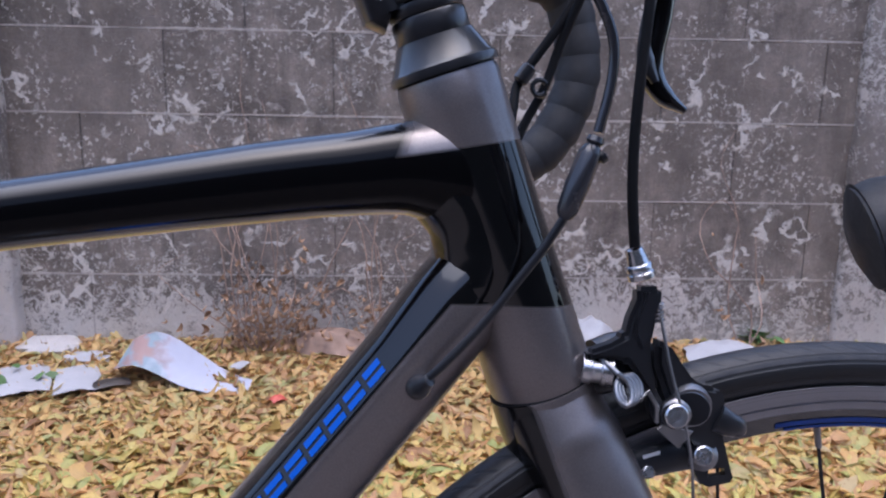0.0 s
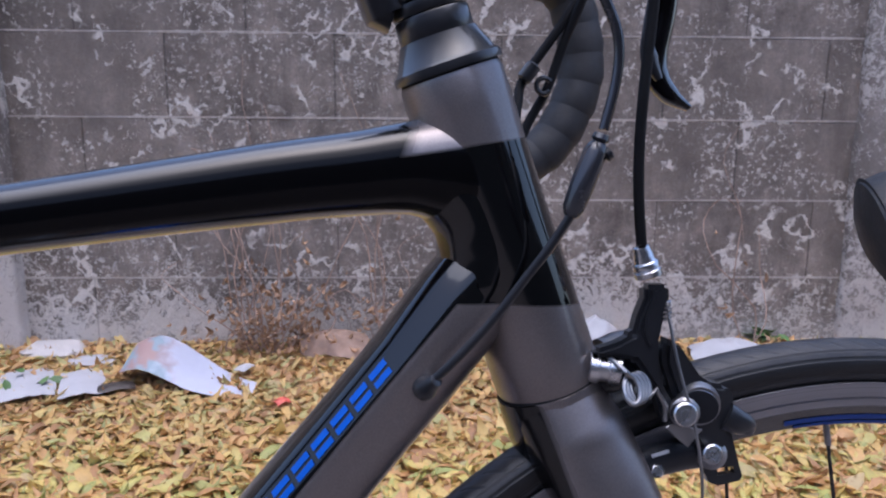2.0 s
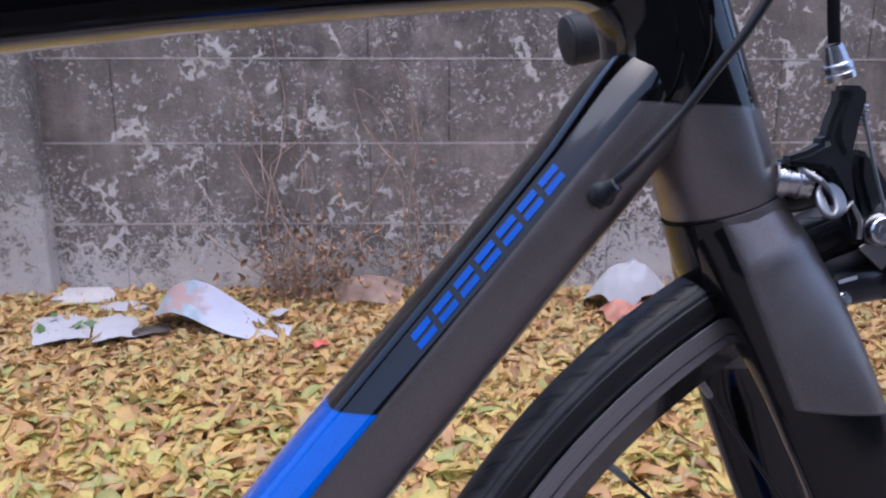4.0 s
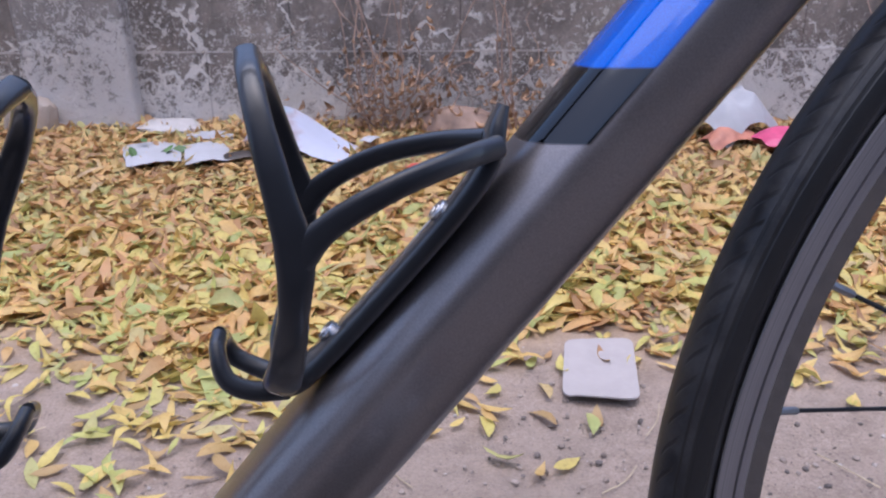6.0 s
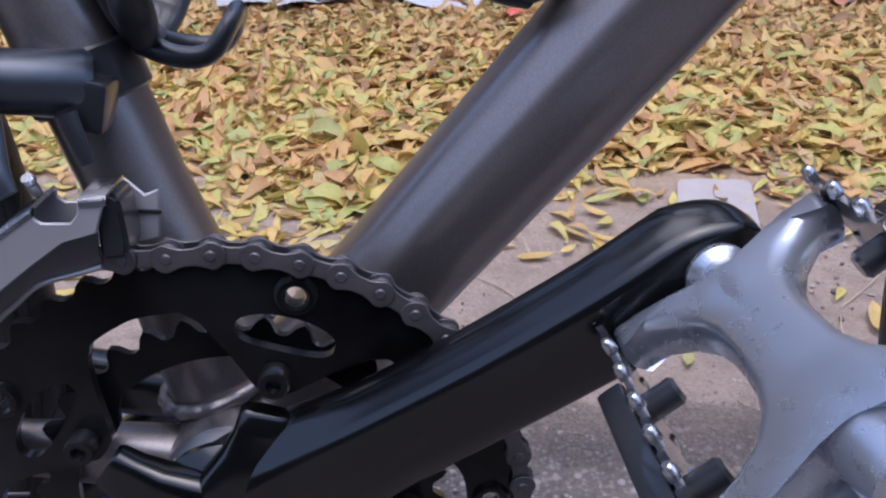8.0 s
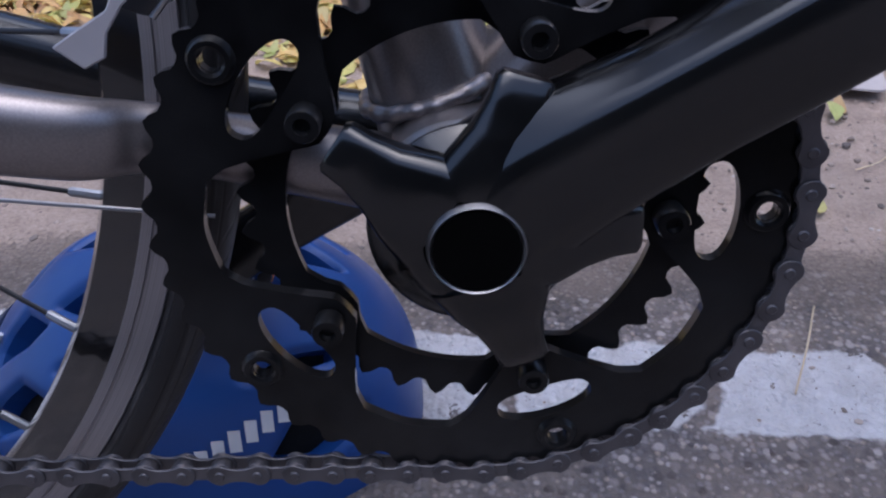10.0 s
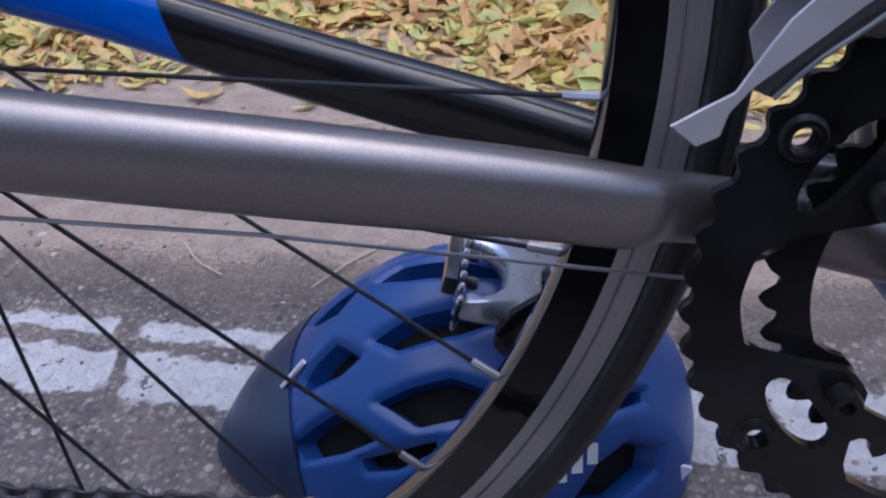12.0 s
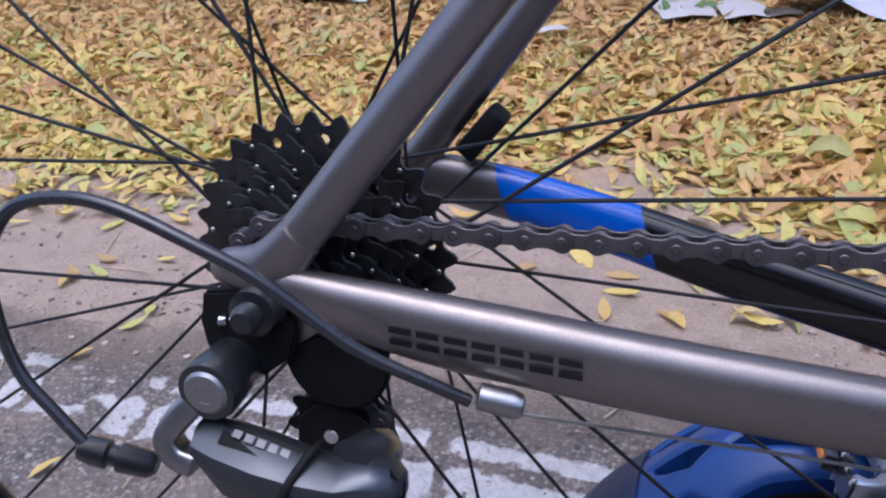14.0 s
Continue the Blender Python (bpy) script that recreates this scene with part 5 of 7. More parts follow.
for y in (-0.0165, 0.0165):
    pad = part("brake_pad", tube(spline([(0.863, y, 0.619), (0.872, y, 0.6225), (0.892, y, 0.6265), (0.914, y, 0.6275), (0.925, y, 0.6265)], 4), [(0.004, 0.003), (0.0075, 0.0055), (0.008, 0.006), (0.0075, 0.0055), (0.004, 0.003)], 18, power=3.0), black_plastic, brake)
    if y < 0:
        hex_bolt((0.8815, -0.0245, 0.6225), (-0.05, -1, 0.2), 0.0032, steel, pad, "pad_screw")
        part("pad_mark", box((0.009, 0.0006, 0.0016), pose(0.8835, -0.0225, 0.6305, 0, -12, 0), 0.0), pale_decal, pad, "small pale lettering bar")

# cables
cable = part("brake_cable", tube(spline([(0.8815, -0.02, 0.885), (0.879, -0.02, 0.8467), (0.8755, -0.02, 0.816), (0.8725, -0.02, 0.7823), (0.8722, -0.02, 0.756), (0.874, -0.0195, 0.732)], 6), 0.0026, 14), matt_black, bike, "black brake cable housing")
gear_cable = part("gear_cable", tube(spline([(0.823, -0.035, 0.878), (0.839, -0.039, 0.8535), (0.8482, -0.04, 0.8372), (0.8529, -0.04, 0.8231), (0.8519, -0.04, 0.8062), (0.8462, -0.04, 0.785)], 6), 0.0024, 14), shiny_cable, bike, "grey-blue shining gear cable housing")
barrel("inline_adjuster", (0.8457, -0.04, 0.7835), (0.8312, -0.039, 0.7475), ((0, 0.002), (0.01, 0.0036), (0.07, 0.0042), (0.1, 0.003), (0.14, 0.0042), (0.22, 0.0054), (0.6, 0.0056), (0.9, 0.0048), (0.97, 0.0036), (1, 0.0024)), shiny_cable, gear_cable, 18, "dark inline cable adjuster")
barrel("adjuster_knob", (0.8492, -0.041, 0.7755), (0.8462, -0.041, 0.7735), ((0, 0.002), (0.2, 0.0032), (0.8, 0.0032), (1, 0.002)), black_plastic, gear_cable, 12)
part("lower_cable", tube(spline([(0.8313, -0.039, 0.7478), (0.8225, -0.037, 0.734), (0.8136, -0.035, 0.7225), (0.7985, -0.032, 0.703), (0.778, -0.0305, 0.6822), (0.768, -0.0245, 0.6722)], 5), 0.0021, 12), black_plastic, gear_cable)
barrel("cable_port", (0.7728, -0.0296, 0.6762), (0.767, -0.0218, 0.6698), ((0, 0.002), (0.03, 0.003), (0.3, 0.0036), (0.45, 0.0046), (0.62, 0.0056), (0.85, 0.0058), (1, 0.0052)), black_plastic, bike, 20, "rubber cable grommet in the down tube")
for path in ([(0.875, 0.05, 0.868), (0.8587, 0.05, 0.8442), (0.838, 0.05, 0.8165), (0.833, 0.045, 0.803), (0.827, 0.035, 0.78)], [(0.872, 0.045, 0.864), (0.8604, 0.05, 0.8353), (0.851, 0.05, 0.8111), (0.838, 0.05, 0.788), (0.82, 0.04, 0.75)]):
    far_cable = part("far_cable", tube(spline(path, 6), 0.0026, 12), matt_black, bike, "dark cable housing behind the head tube")
ring = [Vector((0.8475, 0.045, 0.812)) + 0.0042 * Vector((math.cos(a), 0, math.sin(a))) for a in np.linspace(0.6, 5.6, 18)]
part("cable_clip", tube(ring, 0.0014, 8), black_plastic, far_cable, "small black cable clip")
barrel("cable_ferrule", (0.843, 0.047, 0.8235), (0.8365, 0.047, 0.815), ((0, 0.0028), (0.1, 0.0042), (0.9, 0.0042), (1, 0.003)), black_plastic, far_cable, 12)


# bottle cages
def bottle_cage(u, o, base, s0, label, tall=1.0):
    """A one-piece plastic cage on a tube: u along the tube, o away from it; s0 where its foot lies."""
    u, o, y = Vector(u), Vector(o), Vector((0, 1, 0))

    def at(s, n, w=0.0):
        return BB + u * (s0 + s * tall) + o * n + y * (w - 0.016 * max(0.0, min(1.0, s / 0.095)))

    cage = part("bottle_cage", tube(spline([at(0.0, base + 0.009), at(0.012, base + 0.004), at(0.05, base + 0.003), at(0.1, base + 0.004), at(0.12, base + 0.0065), at(0.13, base + 0.0115), at(0.138, base + 0.0145)], 5), [(0.004, 0.009), (0.0042, 0.0115), (0.004, 0.0105), (0.004, 0.0105), (0.004, 0.011), (0.0034, 0.009), (0.002, 0.005)], 20, power=3.0), black_plastic, bike, label)
    for w in (-1, 1):
        part("cage_wing", tube(spline([at(0.002, base + 0.008, w * 0.008), at(0.01, base + 0.013, w * 0.021), at(0.023, base + 0.0195, w * 0.032), at(0.04, base + 0.029, w * 0.0375), at(0.057, base + 0.0405, w * 0.038), at(0.068, base + 0.0535, w * 0.036), at(0.081, base + 0.07, w * 0.029), at(0.0905, base + 0.082, w * 0.016), at(0.0945, base + 0.0875, 0)], 6), [(0.005, 0.003), (0.0068, 0.0028), (0.0058, 0.0026), (0.0048, 0.0026), (0.0062, 0.0026), (0.005, 0.0026), (0.0042, 0.0026), (0.004, 0.003), (0.004, 0.0034)], 18, side=(0, 1, 0), power=2.6), black_plastic, cage)
        part("cage_strut", tube(spline([at(0.054, base + 0.039, w * 0.038), at(0.071, base + 0.0385, w * 0.0365), at(0.093, base + 0.031, w * 0.032), at(0.112, base + 0.0195, w * 0.022), at(0.125, base + 0.009, w * 0.009)], 6), [(0.0055, 0.0026), (0.0042, 0.0026), (0.0038, 0.0026), (0.0038, 0.003), (0.004, 0.0035)], 16, power=2.6), black_plastic, cage)
        part("cage_foot", tube(spline([at(0.002, base + 0.006, w * 0.005), at(-0.004, base + 0.016, w * 0.0105), at(-0.006, base + 0.026, w * 0.0115), at(-0.001, base + 0.034, w * 0.008), at(0.002, base + 0.0365, 0)], 5), [(0.004, 0.004), (0.0036, 0.004), (0.0034, 0.0042), (0.003, 0.004), (0.0028, 0.0036)], 16), black_plastic, cage)
    for s in (0.03, 0.094):
        hex_bolt(at(s, base + 0.0095), o, 0.0042, steel, cage, "cage_bolt")
    return cage


bottle_cage(DT_A, DT_N, 0.0245, 0.184, "black plastic bottle cage on the down tube", 0.93)
bottle_cage((-0.284, 0.0, 0.959), (0.959, 0.0, 0.284), 0.0168, 0.1445, "black plastic bottle cage on the seat tube", 1.12)

# front derailleur
mech = part("front_derailleur", lathe([(0.0188, -0.0085), (0.0196, -0.0075), (0.0196, 0.0075), (0.0188, 0.0085)], (0.3635, 0, 0.4105), (-0.284, 0, 0.959), 32), black_plastic, bike, "silver and black front derailleur on the seat tube")
mech.matrix_basis = Matrix.Translation((0.0005, 0, -0.004))
barrel("link_body", (0.374, -0.022, 0.4115), (0.335, -0.034, 0.4165), ((0, 0.009), (0.06, 0.0105), (0.5, 0.0095), (0.9, 0.009), (1, 0.007)), grey_alloy, mech, 20, "grey derailleur link")
part("link_arm", tube(spline([(0.342, -0.032, 0.415), (0.347, -0.04, 0.402), (0.351, -0.046, 0.392), (0.354, -0.048, 0.386)], 4), [(0.008, 0.004), (0.007, 0.0035), (0.005, 0.003), (0.004, 0.002)], 14), grey_alloy, mech)
part("hinge_block", box((0.0145, 0.014, 0.0155), pose(0.3725, -0.0255, 0.4075, 0, 14, 0), 0.0018), black_plastic, mech, "black hinge block")
part("wire_arm", tube(spline([(0.369, -0.034, 0.4055), (0.3715, -0.036, 0.3985), (0.3738, -0.037, 0.3915)], 4), [(0.0035, 0.0018), (0.003, 0.0016), (0.0022, 0.0014)], 12), black_plastic, mech)
crease = [(0.3808, 0.3781), (0.3714, 0.3756), (0.3618, 0.3691), (0.356, 0.3648), (0.3451, 0.3566), (0.338, 0.3504), (0.33, 0.3435), (0.3225, 0.3372)]
skirt = [(0.3795, 0.3671), (0.3738, 0.3654), (0.3614, 0.3622), (0.3542, 0.3567), (0.344, 0.3485), (0.339, 0.3447), (0.334, 0.34), (0.3285, 0.334)]
upper = [(0.3846, 0.3882), (0.3774, 0.3879), (0.3765, 0.3838), (0.3742, 0.3813), (0.3667, 0.3816), (0.3648, 0.3831), (0.3647, 0.3857), (0.3545, 0.379), (0.3465, 0.3715), (0.3375, 0.3628), (0.3289, 0.3539), (0.3245, 0.347), (0.3185, 0.3365), (0.3105, 0.332), (0.3035, 0.3278)]
outer_cage = part("cage_plate", plate([(0.3105, 0.3222), (0.3163, 0.325), (0.3178, 0.331)] + crease[::-1] + upper, -0.0585, -0.0572, 0.0004), cage_alloy, mech, "bare alloy outer cage plate")
# black strip stands in for the shade in the gap between the cage plates
bm = patch([[(x, -0.0583, z) for x, z in crease], [(0.4 * x + 0.6 * u, -0.0572, 0.4 * z + 0.6 * w) for (x, z), (u, w) in zip(crease, skirt)], [(x, -0.0545, z) for x, z in skirt]])
bmesh.ops.solidify(bm, geom=bm.faces[:], thickness=0.001)
part("cage_skirt", finish(bm), black_plastic, outer_cage, "black strip standing in for the shaded gap inside the cage")
part("cage_rim", tube(spline([(x, -0.0549, z) for x, z in skirt], 3), 0.001, 8), dull_alloy, outer_cage, "bright lower rim")
for a, b in ((6, 7), (0, 1)):
    (x0, z0), (x1, z1) = upper[a], upper[b]
    bm = patch([[(x0 + (x1 - x0) * t, y, z0 + (z1 - z0) * t + dz) for t in (0, 0.5, 1)] for y, dz in ((-0.0588, -0.0022), (-0.0584, -0.0002), (-0.0572, 0.0006), (-0.041, 0.0012))])
    bmesh.ops.solidify(bm, geom=bm.faces[:], thickness=0.0011)
    part("cage_top", finish(bm), steel, mech, "bright folded edge")
part("cage_plate", plate([(x, z) for x, z in (skirt[::-1] + [(0.392, 0.3695), (0.3937, 0.3846), (0.3895, 0.383)] + upper[:-3])], -0.0405, -0.0392, 0.0004), cage_alloy, mech)
part("cage_nose", plate([(0.3805, 0.3865), (0.3846, 0.3888), (0.3872, 0.3868), (0.3878, 0.374), (0.3868, 0.3695), (0.3795, 0.3688)], -0.0555, -0.0415, 0.0012), black_plastic, mech)
part("nose_rib", box((0.0068, 0.0012, 0.0012), pose(0.3905, -0.0408, 0.378, 0, 4, 0), 0.0002), black_plastic, mech)
hex_bolt((0.3605, -0.0475, 0.3912), (-0.1, -0.6, 0.8), 0.0019, steel, mech, "limit_screw")
barrel("link_pin", (0.3605, -0.0475, 0.3912), (0.3605, -0.043, 0.385), ((0, 0.0016), (0.5, 0.0018), (1, 0.0016)), dull_alloy, mech, 12)

# rear derailleur
SHIFT = Matrix.Translation((-0.0045, 0, -0.003))
rd = part("rear_derailleur", lathe([(0.0085, -0.062), (0.0112, -0.063), (0.0122, -0.068), (0.0118, -0.0745), (0.0122, -0.076), (0.0122, -0.0875), (0.0112, -0.0892), (0.0095, -0.0894)], (-0.012, 0, 0.3128), (0, 1, 0), 36), black_plastic, bike, "dark grey and silver rear derailleur")
rd.matrix_basis = SHIFT
hex_bolt((-0.012, -0.0905, 0.3128), (0, -1, 0), 0.0088, dull_alloy, rd, "mount_bolt")
part("knuckle_arm", tube(spline([(-0.0205, -0.083, 0.3055), (-0.027, -0.087, 0.2985), (-0.031, -0.0895, 0.2915), (-0.0275, -0.09, 0.285), (-0.02, -0.09, 0.282)], 5), [(0.0055, 0.0065), (0.005, 0.0062), (0.0046, 0.006), (0.0046, 0.006), (0.0048, 0.006)], 24, power=5.0), dull_alloy, rd, "silver knuckle arm")
bm = bmesh.new()
rings = []
# stations along the link: x, then the heights of its back edge, crest and foot, and how far it stands out
for x, top, mid, low, out in ((-0.0205, 0.2955, 0.2925, 0.2865, -0.0915), (-0.0185, 0.2982, 0.2935, 0.2815, -0.0955), (-0.008, 0.2986, 0.2918, 0.2715, -0.0985), (0.0085, 0.2952, 0.2885, 0.2685, -0.1), (0.024, 0.2905, 0.2862, 0.2682, -0.1), (0.038, 0.2872, 0.2845, 0.2625, -0.0985), (0.05, 0.291, 0.286, 0.2605, -0.0955), (0.0565, 0.2905, 0.284, 0.2655, -0.0905), (0.0595, 0.286, 0.281, 0.271, -0.085)):
    section = [(-0.077, top - 0.004), (-0.083, top), (-0.0875, top - 0.0004), (out + 0.0035, mid + 0.0012), (out + 0.0008, mid - 0.0006), (out, mid - 0.004), (out + 0.0012, (mid + low) / 2), (out + 0.004, low + 0.001), (-0.086, low), (-0.077, low + 0.004)]
    rings.append([bm.verts.new((x, y, z)) for y, z in section])
for a, b in zip(rings, rings[1:]):
    for k in range(len(a)):
        bm.faces.new((a[k], a[(k + 1) % len(a)], b[(k + 1) % len(a)], b[k]))
bm.faces.new(rings[0])
bm.faces.new(rings[-1])
finish(bm)
link = part("link_plate", bm, grey_alloy, rd, "dark metallic outer link with pale lettering bars")
part("link_inlay", patch([[(x, y, z) for x, z in ((-0.0075, z0), (0.0085, z0 - 0.0034), (0.0225, z0 - 0.0075))] for y, z0 in ((-0.0862, 0.2988), (-0.0935, 0.2948))]), matt_black, link, "black inlay on the link")
for i in range(5):
    x, z = 0.0 + i * 0.0046, 0.2925 - i * 0.001
    part("lettering_bar", box((0.0034, 0.0006, 0.003), pose(x - 0.001, -0.0897, z + 0.0046 - i * 0.0004, -58, 14, 0), 0.0), lettering_grey, link, "small pale lettering bar")
part("band", tube(spline([(0.0285, -0.082, 0.2925), (0.027, -0.0885, 0.2925), (0.0235, -0.0978, 0.2878), (0.021, -0.1015, 0.282), (0.0195, -0.1, 0.271), (0.02, -0.091, 0.2668)], 4), [(0.0012, 0.0016)] * 2, 10), matt_black, rd)
part("inner_link", plate([(0.028 + 0.021 * math.cos(a) * (1 + 0.06 * math.sin(3 * a)), 0.311 + 0.0165 * math.sin(a)) for a in np.linspace(0, 2 * math.pi, 25)[:-1]], -0.0625, -0.057, 0.0015), matt_black, rd, "black inner link")
part("lower_knuckle", tube(spline([(0.04, -0.085, 0.2865), (0.044, -0.075, 0.284), (0.044, -0.065, 0.28)], 4), [(0.0095, 0.0095), (0.0105, 0.0105), (0.0095, 0.0095)], 24), black_plastic, rd)


def pulley(x, z, r):
    bm = gear(11, r - 0.003, r + 0.002, lambda a: 0.004, 0.0022, -0.0496, (x, z))
    wheel = part("pulley", bm, matt_black, rd, "black toothed jockey wheel")
    part("pulley_cap", lathe([(0.0, -0.0562), (0.003, -0.056), (0.0036, -0.0552), (0.0036, -0.053)], (x, 0, z), (0, 1, 0), 16), steel, wheel)


pulley(0.0197, 0.2764, 0.0205)
pulley(0.021, 0.202, 0.0195)
cage_shape = [(0.004, 0.27), (0.006, 0.284), (0.015, 0.291), (0.028, 0.29), (0.039, 0.283), (0.044, 0.27), (0.036, 0.25), (0.036, 0.205), (0.028, 0.192), (0.016, 0.192), (0.009, 0.2), (0.012, 0.235), (0.002, 0.262)]
part("pulley_cage", plate([(x, z) for x, z in cage_shape], -0.0555, -0.0542, 0.0005), matt_black, rd)
part("pulley_cage", plate([(x, z) for x, z in cage_shape], -0.0425, -0.0412, 0.0005), matt_black, rd)
barrel("cable_barrel", (-0.0635, -0.1, 0.289), (-0.034, -0.095, 0.2815), ((0, 0.0028), (0.04, 0.0048), (0.2, 0.0058), (0.38, 0.0058), (0.42, 0.004), (0.5, 0.004), (0.54, 0.0058), (0.92, 0.0052), (1, 0.003)), black_plastic, rd, 10, "black barrel adjuster")
part("rear_cable", tube(spline([(0.082, -0.072, 0.3115), (0.072, -0.0765, 0.3185), (0.045, -0.083, 0.334), (0.0165, -0.0895, 0.359), (-0.006, -0.0935, 0.373), (-0.0314, -0.095, 0.3842), (-0.0529, -0.095, 0.3868), (-0.0735, -0.096, 0.3815), (-0.086, -0.098, 0.363), (-0.0872, -0.099, 0.3395), (-0.0822, -0.1, 0.319), (-0.0705, -0.1, 0.3035), (-0.0605, -0.1, 0.2915)], 6), 0.0025, 14), shiny_cable, rd, "black looped gear cable housing")
barrel("cable_stop", (0.0805, -0.072, 0.3112), (0.0968, -0.07, 0.3072), ((0, 0.003), (0.05, 0.0048), (0.75, 0.0052), (0.95, 0.0043), (1, 0.0025)), dull_alloy, near_stay, 20, "silver cable stop")
part("gear_wire", tube([(0.096, -0.07, 0.3075), (0.2, -0.055, 0.2935), (0.33, -0.02, 0.262)], 0.0007, 8), wire_steel, rd)
part("limit_screw", tube([(-0.006, -0.086, 0.269), (-0.0085, -0.09, 0.2605), (-0.009, -0.091, 0.2595)], [(0.0024, 0.0024), (0.0026, 0.0026), (0.0018, 0.0018)], 12), steel, rd)
hex_bolt((-0.0155, -0.069, 0.332), (-1, -0.4, 0.2), 0.0024, steel, rd, "tension_screw")


# ---- helmet on the road ----
helmet_blue = worn("helmet_blue", (0.012, 0.052, 0.205), 0.36, vary=0.15, scale=25, bump=0.05, gloss=0.45)
helmet_dark = worn("helmet_dark", (0.009, 0.02, 0.06), 0.42, vary=0.3, scale=30, bump=0.1)
foam = worn("black_foam", (0.003, 0.003, 0.0035), 0.9, vary=0.3, scale=60, bump=0.4, gloss=0.2)


def make_helmet():
    """A shell over half an egg, with rows of long vents; x is its length (front at -x), y its width."""
    helmet = thing("bicycle_helmet", "blue bicycle helmet with black vents lying on the road", "helmet", m=pose(0.236, 0.180, 0.004, 3, 0, 3))
    A, W, H = 0.140, 0.103, 0.143
    # vents as corners (s along, degrees across); the far half mirrors the near half about the crest
    near = [
        [(-0.225, -20.5), (-0.14, -16.3), (0.0, -14.5), (0.1, -14.5), (0.13, -17), (0.0, -22.5), (-0.16, -25.5)],
        [(-0.47, -23.5), (-0.43, -19), (-0.36, -16), (-0.28, -24.5), (-0.34, -28.5), (-0.48, -29)],
        [(-0.212, -41), (-0.13, -38), (-0.03, -36), (0.08, -40), (0.03, -46), (-0.11, -48.5)],
        [(-0.51, -50), (-0.43, -45), (-0.35, -42), (-0.235, -51.5), (-0.32, -54.5), (-0.47, -57)],
        [(-0.27, -57), (-0.07, -52.5), (-0.07, -55), (-0.17, -60), (-0.25, -60.5)],
        [(0.29, -71), (0.36, -60), (0.45, -54), (0.57, -57), (0.56, -66), (0.43, -74)],
        [(0.24, -47), (0.36, -40), (0.5, -36), (0.5, -40), (0.36, -46)],
        [(0.25, -16), (0.4, -14), (0.5, -17), (0.4, -22), (0.28, -22)],
    ]
    near = [[(sum(p[0] for p in q) / len(q) * -0.05 + a * 1.05, sum(p[1] for p in q) / len(q) * -0.05 + b * 1.05) for a, b in q] for q in near]
    crest = -9.0
    vents = [np.array(q) * (0.22, 0.00175) for q in near] + [np.array([(a, 2 * crest - b) for a, b in q]) * (0.22, 0.00175) for q in near]

    def point(s, ph, scale=1.0):
        """s from -1 (front) to 1 (back); ph across, 0 at the top."""
        th = s * 90
        c = math.cos(radians(th))
        tail = 1.0 + 0.05 * max(0, s)
        x = A * math.sin(radians(th)) * scale * tail
        ridge = 1.0 + 0.018 * math.cos(radians(ph * 7.2)) * c
        y = W * c ** (0.8 if s > 0 else 0.98) * math.sin(radians(ph)) * scale * ridge
        z = H * c ** (0.75 if s > 0 else 1.38) * max(0.0, math.cos(radians(ph))) ** 0.92 * scale * ridge
        return Vector((x, y, z))

    ns, nph = 200, 240
    ss, pp = np.meshgrid(np.linspace(-0.97, 0.97, ns + 1), np.linspace(-93, 93, nph + 1), indexing="ij")

    def against(points):
        """For points on the flat map: is each inside a vent, how far is the nearest edge, and where on it."""
        inside = np.zeros(len(points), bool)
        best = np.full(len(points), 9.0)
        foot = points.copy()
        for q in vents:
            odd = np.zeros(len(points), bool)
            for a, b in zip(q, np.roll(q, -1, 0)):
                d = b - a
                t = np.clip(((points - a) @ d) / (d @ d), 0, 1)
                c = a + t[:, None] * d
                dist = np.hypot(*(points - c).T)
                closer = dist < best
                best[closer], foot[closer] = dist[closer], c[closer]
                cross = (a[1] > points[:, 1]) != (b[1] > points[:, 1])
                odd ^= cross & (points[:, 0] < a[0] + (points[:, 1] - a[1]) / (b[1] - a[1] + 1e-12) * (b[0] - a[0]))
            inside |= odd
        return inside, best, foot

    flat = np.stack([ss.ravel() * 0.22, pp.ravel() * 0.00175], 1)
    inside, dist, foot = against(flat)
    snap = (inside & (dist < 0.0035)) | (~inside & (dist < 0.0014))
    spot = np.where(snap[:, None], foot, flat)
    lower = np.where(inside | snap, 0.0, dist)
    bm = bmesh.new()
    grid = []
    for (fs, fp), d, ph in zip(spot, lower, pp.ravel()):
        sc = 1.0 - 0.024 * max(0.0, 1 - d / 0.006) ** 2
        grid.append(bm.verts.new(point(fs / 0.22, max(-90, min(90, fp / 0.00175)), sc) - Vector((0, 0, 0.01 if abs(ph) > 90 else 0))))
    mid = np.stack([(ss[:-1, :-1] + ss[1:, 1:]).ravel() * 0.11, (pp[:-1, :-1] + pp[1:, 1:]).ravel() * 0.000875], 1)
    open_face = against(mid)[0].reshape(ns, nph)
    for i in range(ns):
        for j in range(nph):
            if not open_face[i, j]:
                c = i * (nph + 1) + j
                bm.faces.new((grid[c], grid[c + nph + 1], grid[c + nph + 2], grid[c + 1]))
    loose = [v for v in bm.verts if not v.link_faces]
    bmesh.ops.delete(bm, geom=loose, context="VERTS")
    # the vents' walls turn inwards
    rim = [e for e in bm.edges if len(e.link_faces) == 1]
    wall = bmesh.ops.extrude_edge_only(bm, edges=rim)
    for v in wall["geom"]:
        if isinstance(v, bmesh.types.BMVert):
            v.co = v.co * 0.9
    part("shell", finish(bm), helmet_blue, helmet, "satin blue vented shell")
    bm = bmesh.new()
    for i in range(25):
        for j in range(31):
            bm.verts.new(point(-0.96 + 1.92 * i / 24, -90 + 6 * j, 0.88))
    bm.verts.ensure_lookup_table()
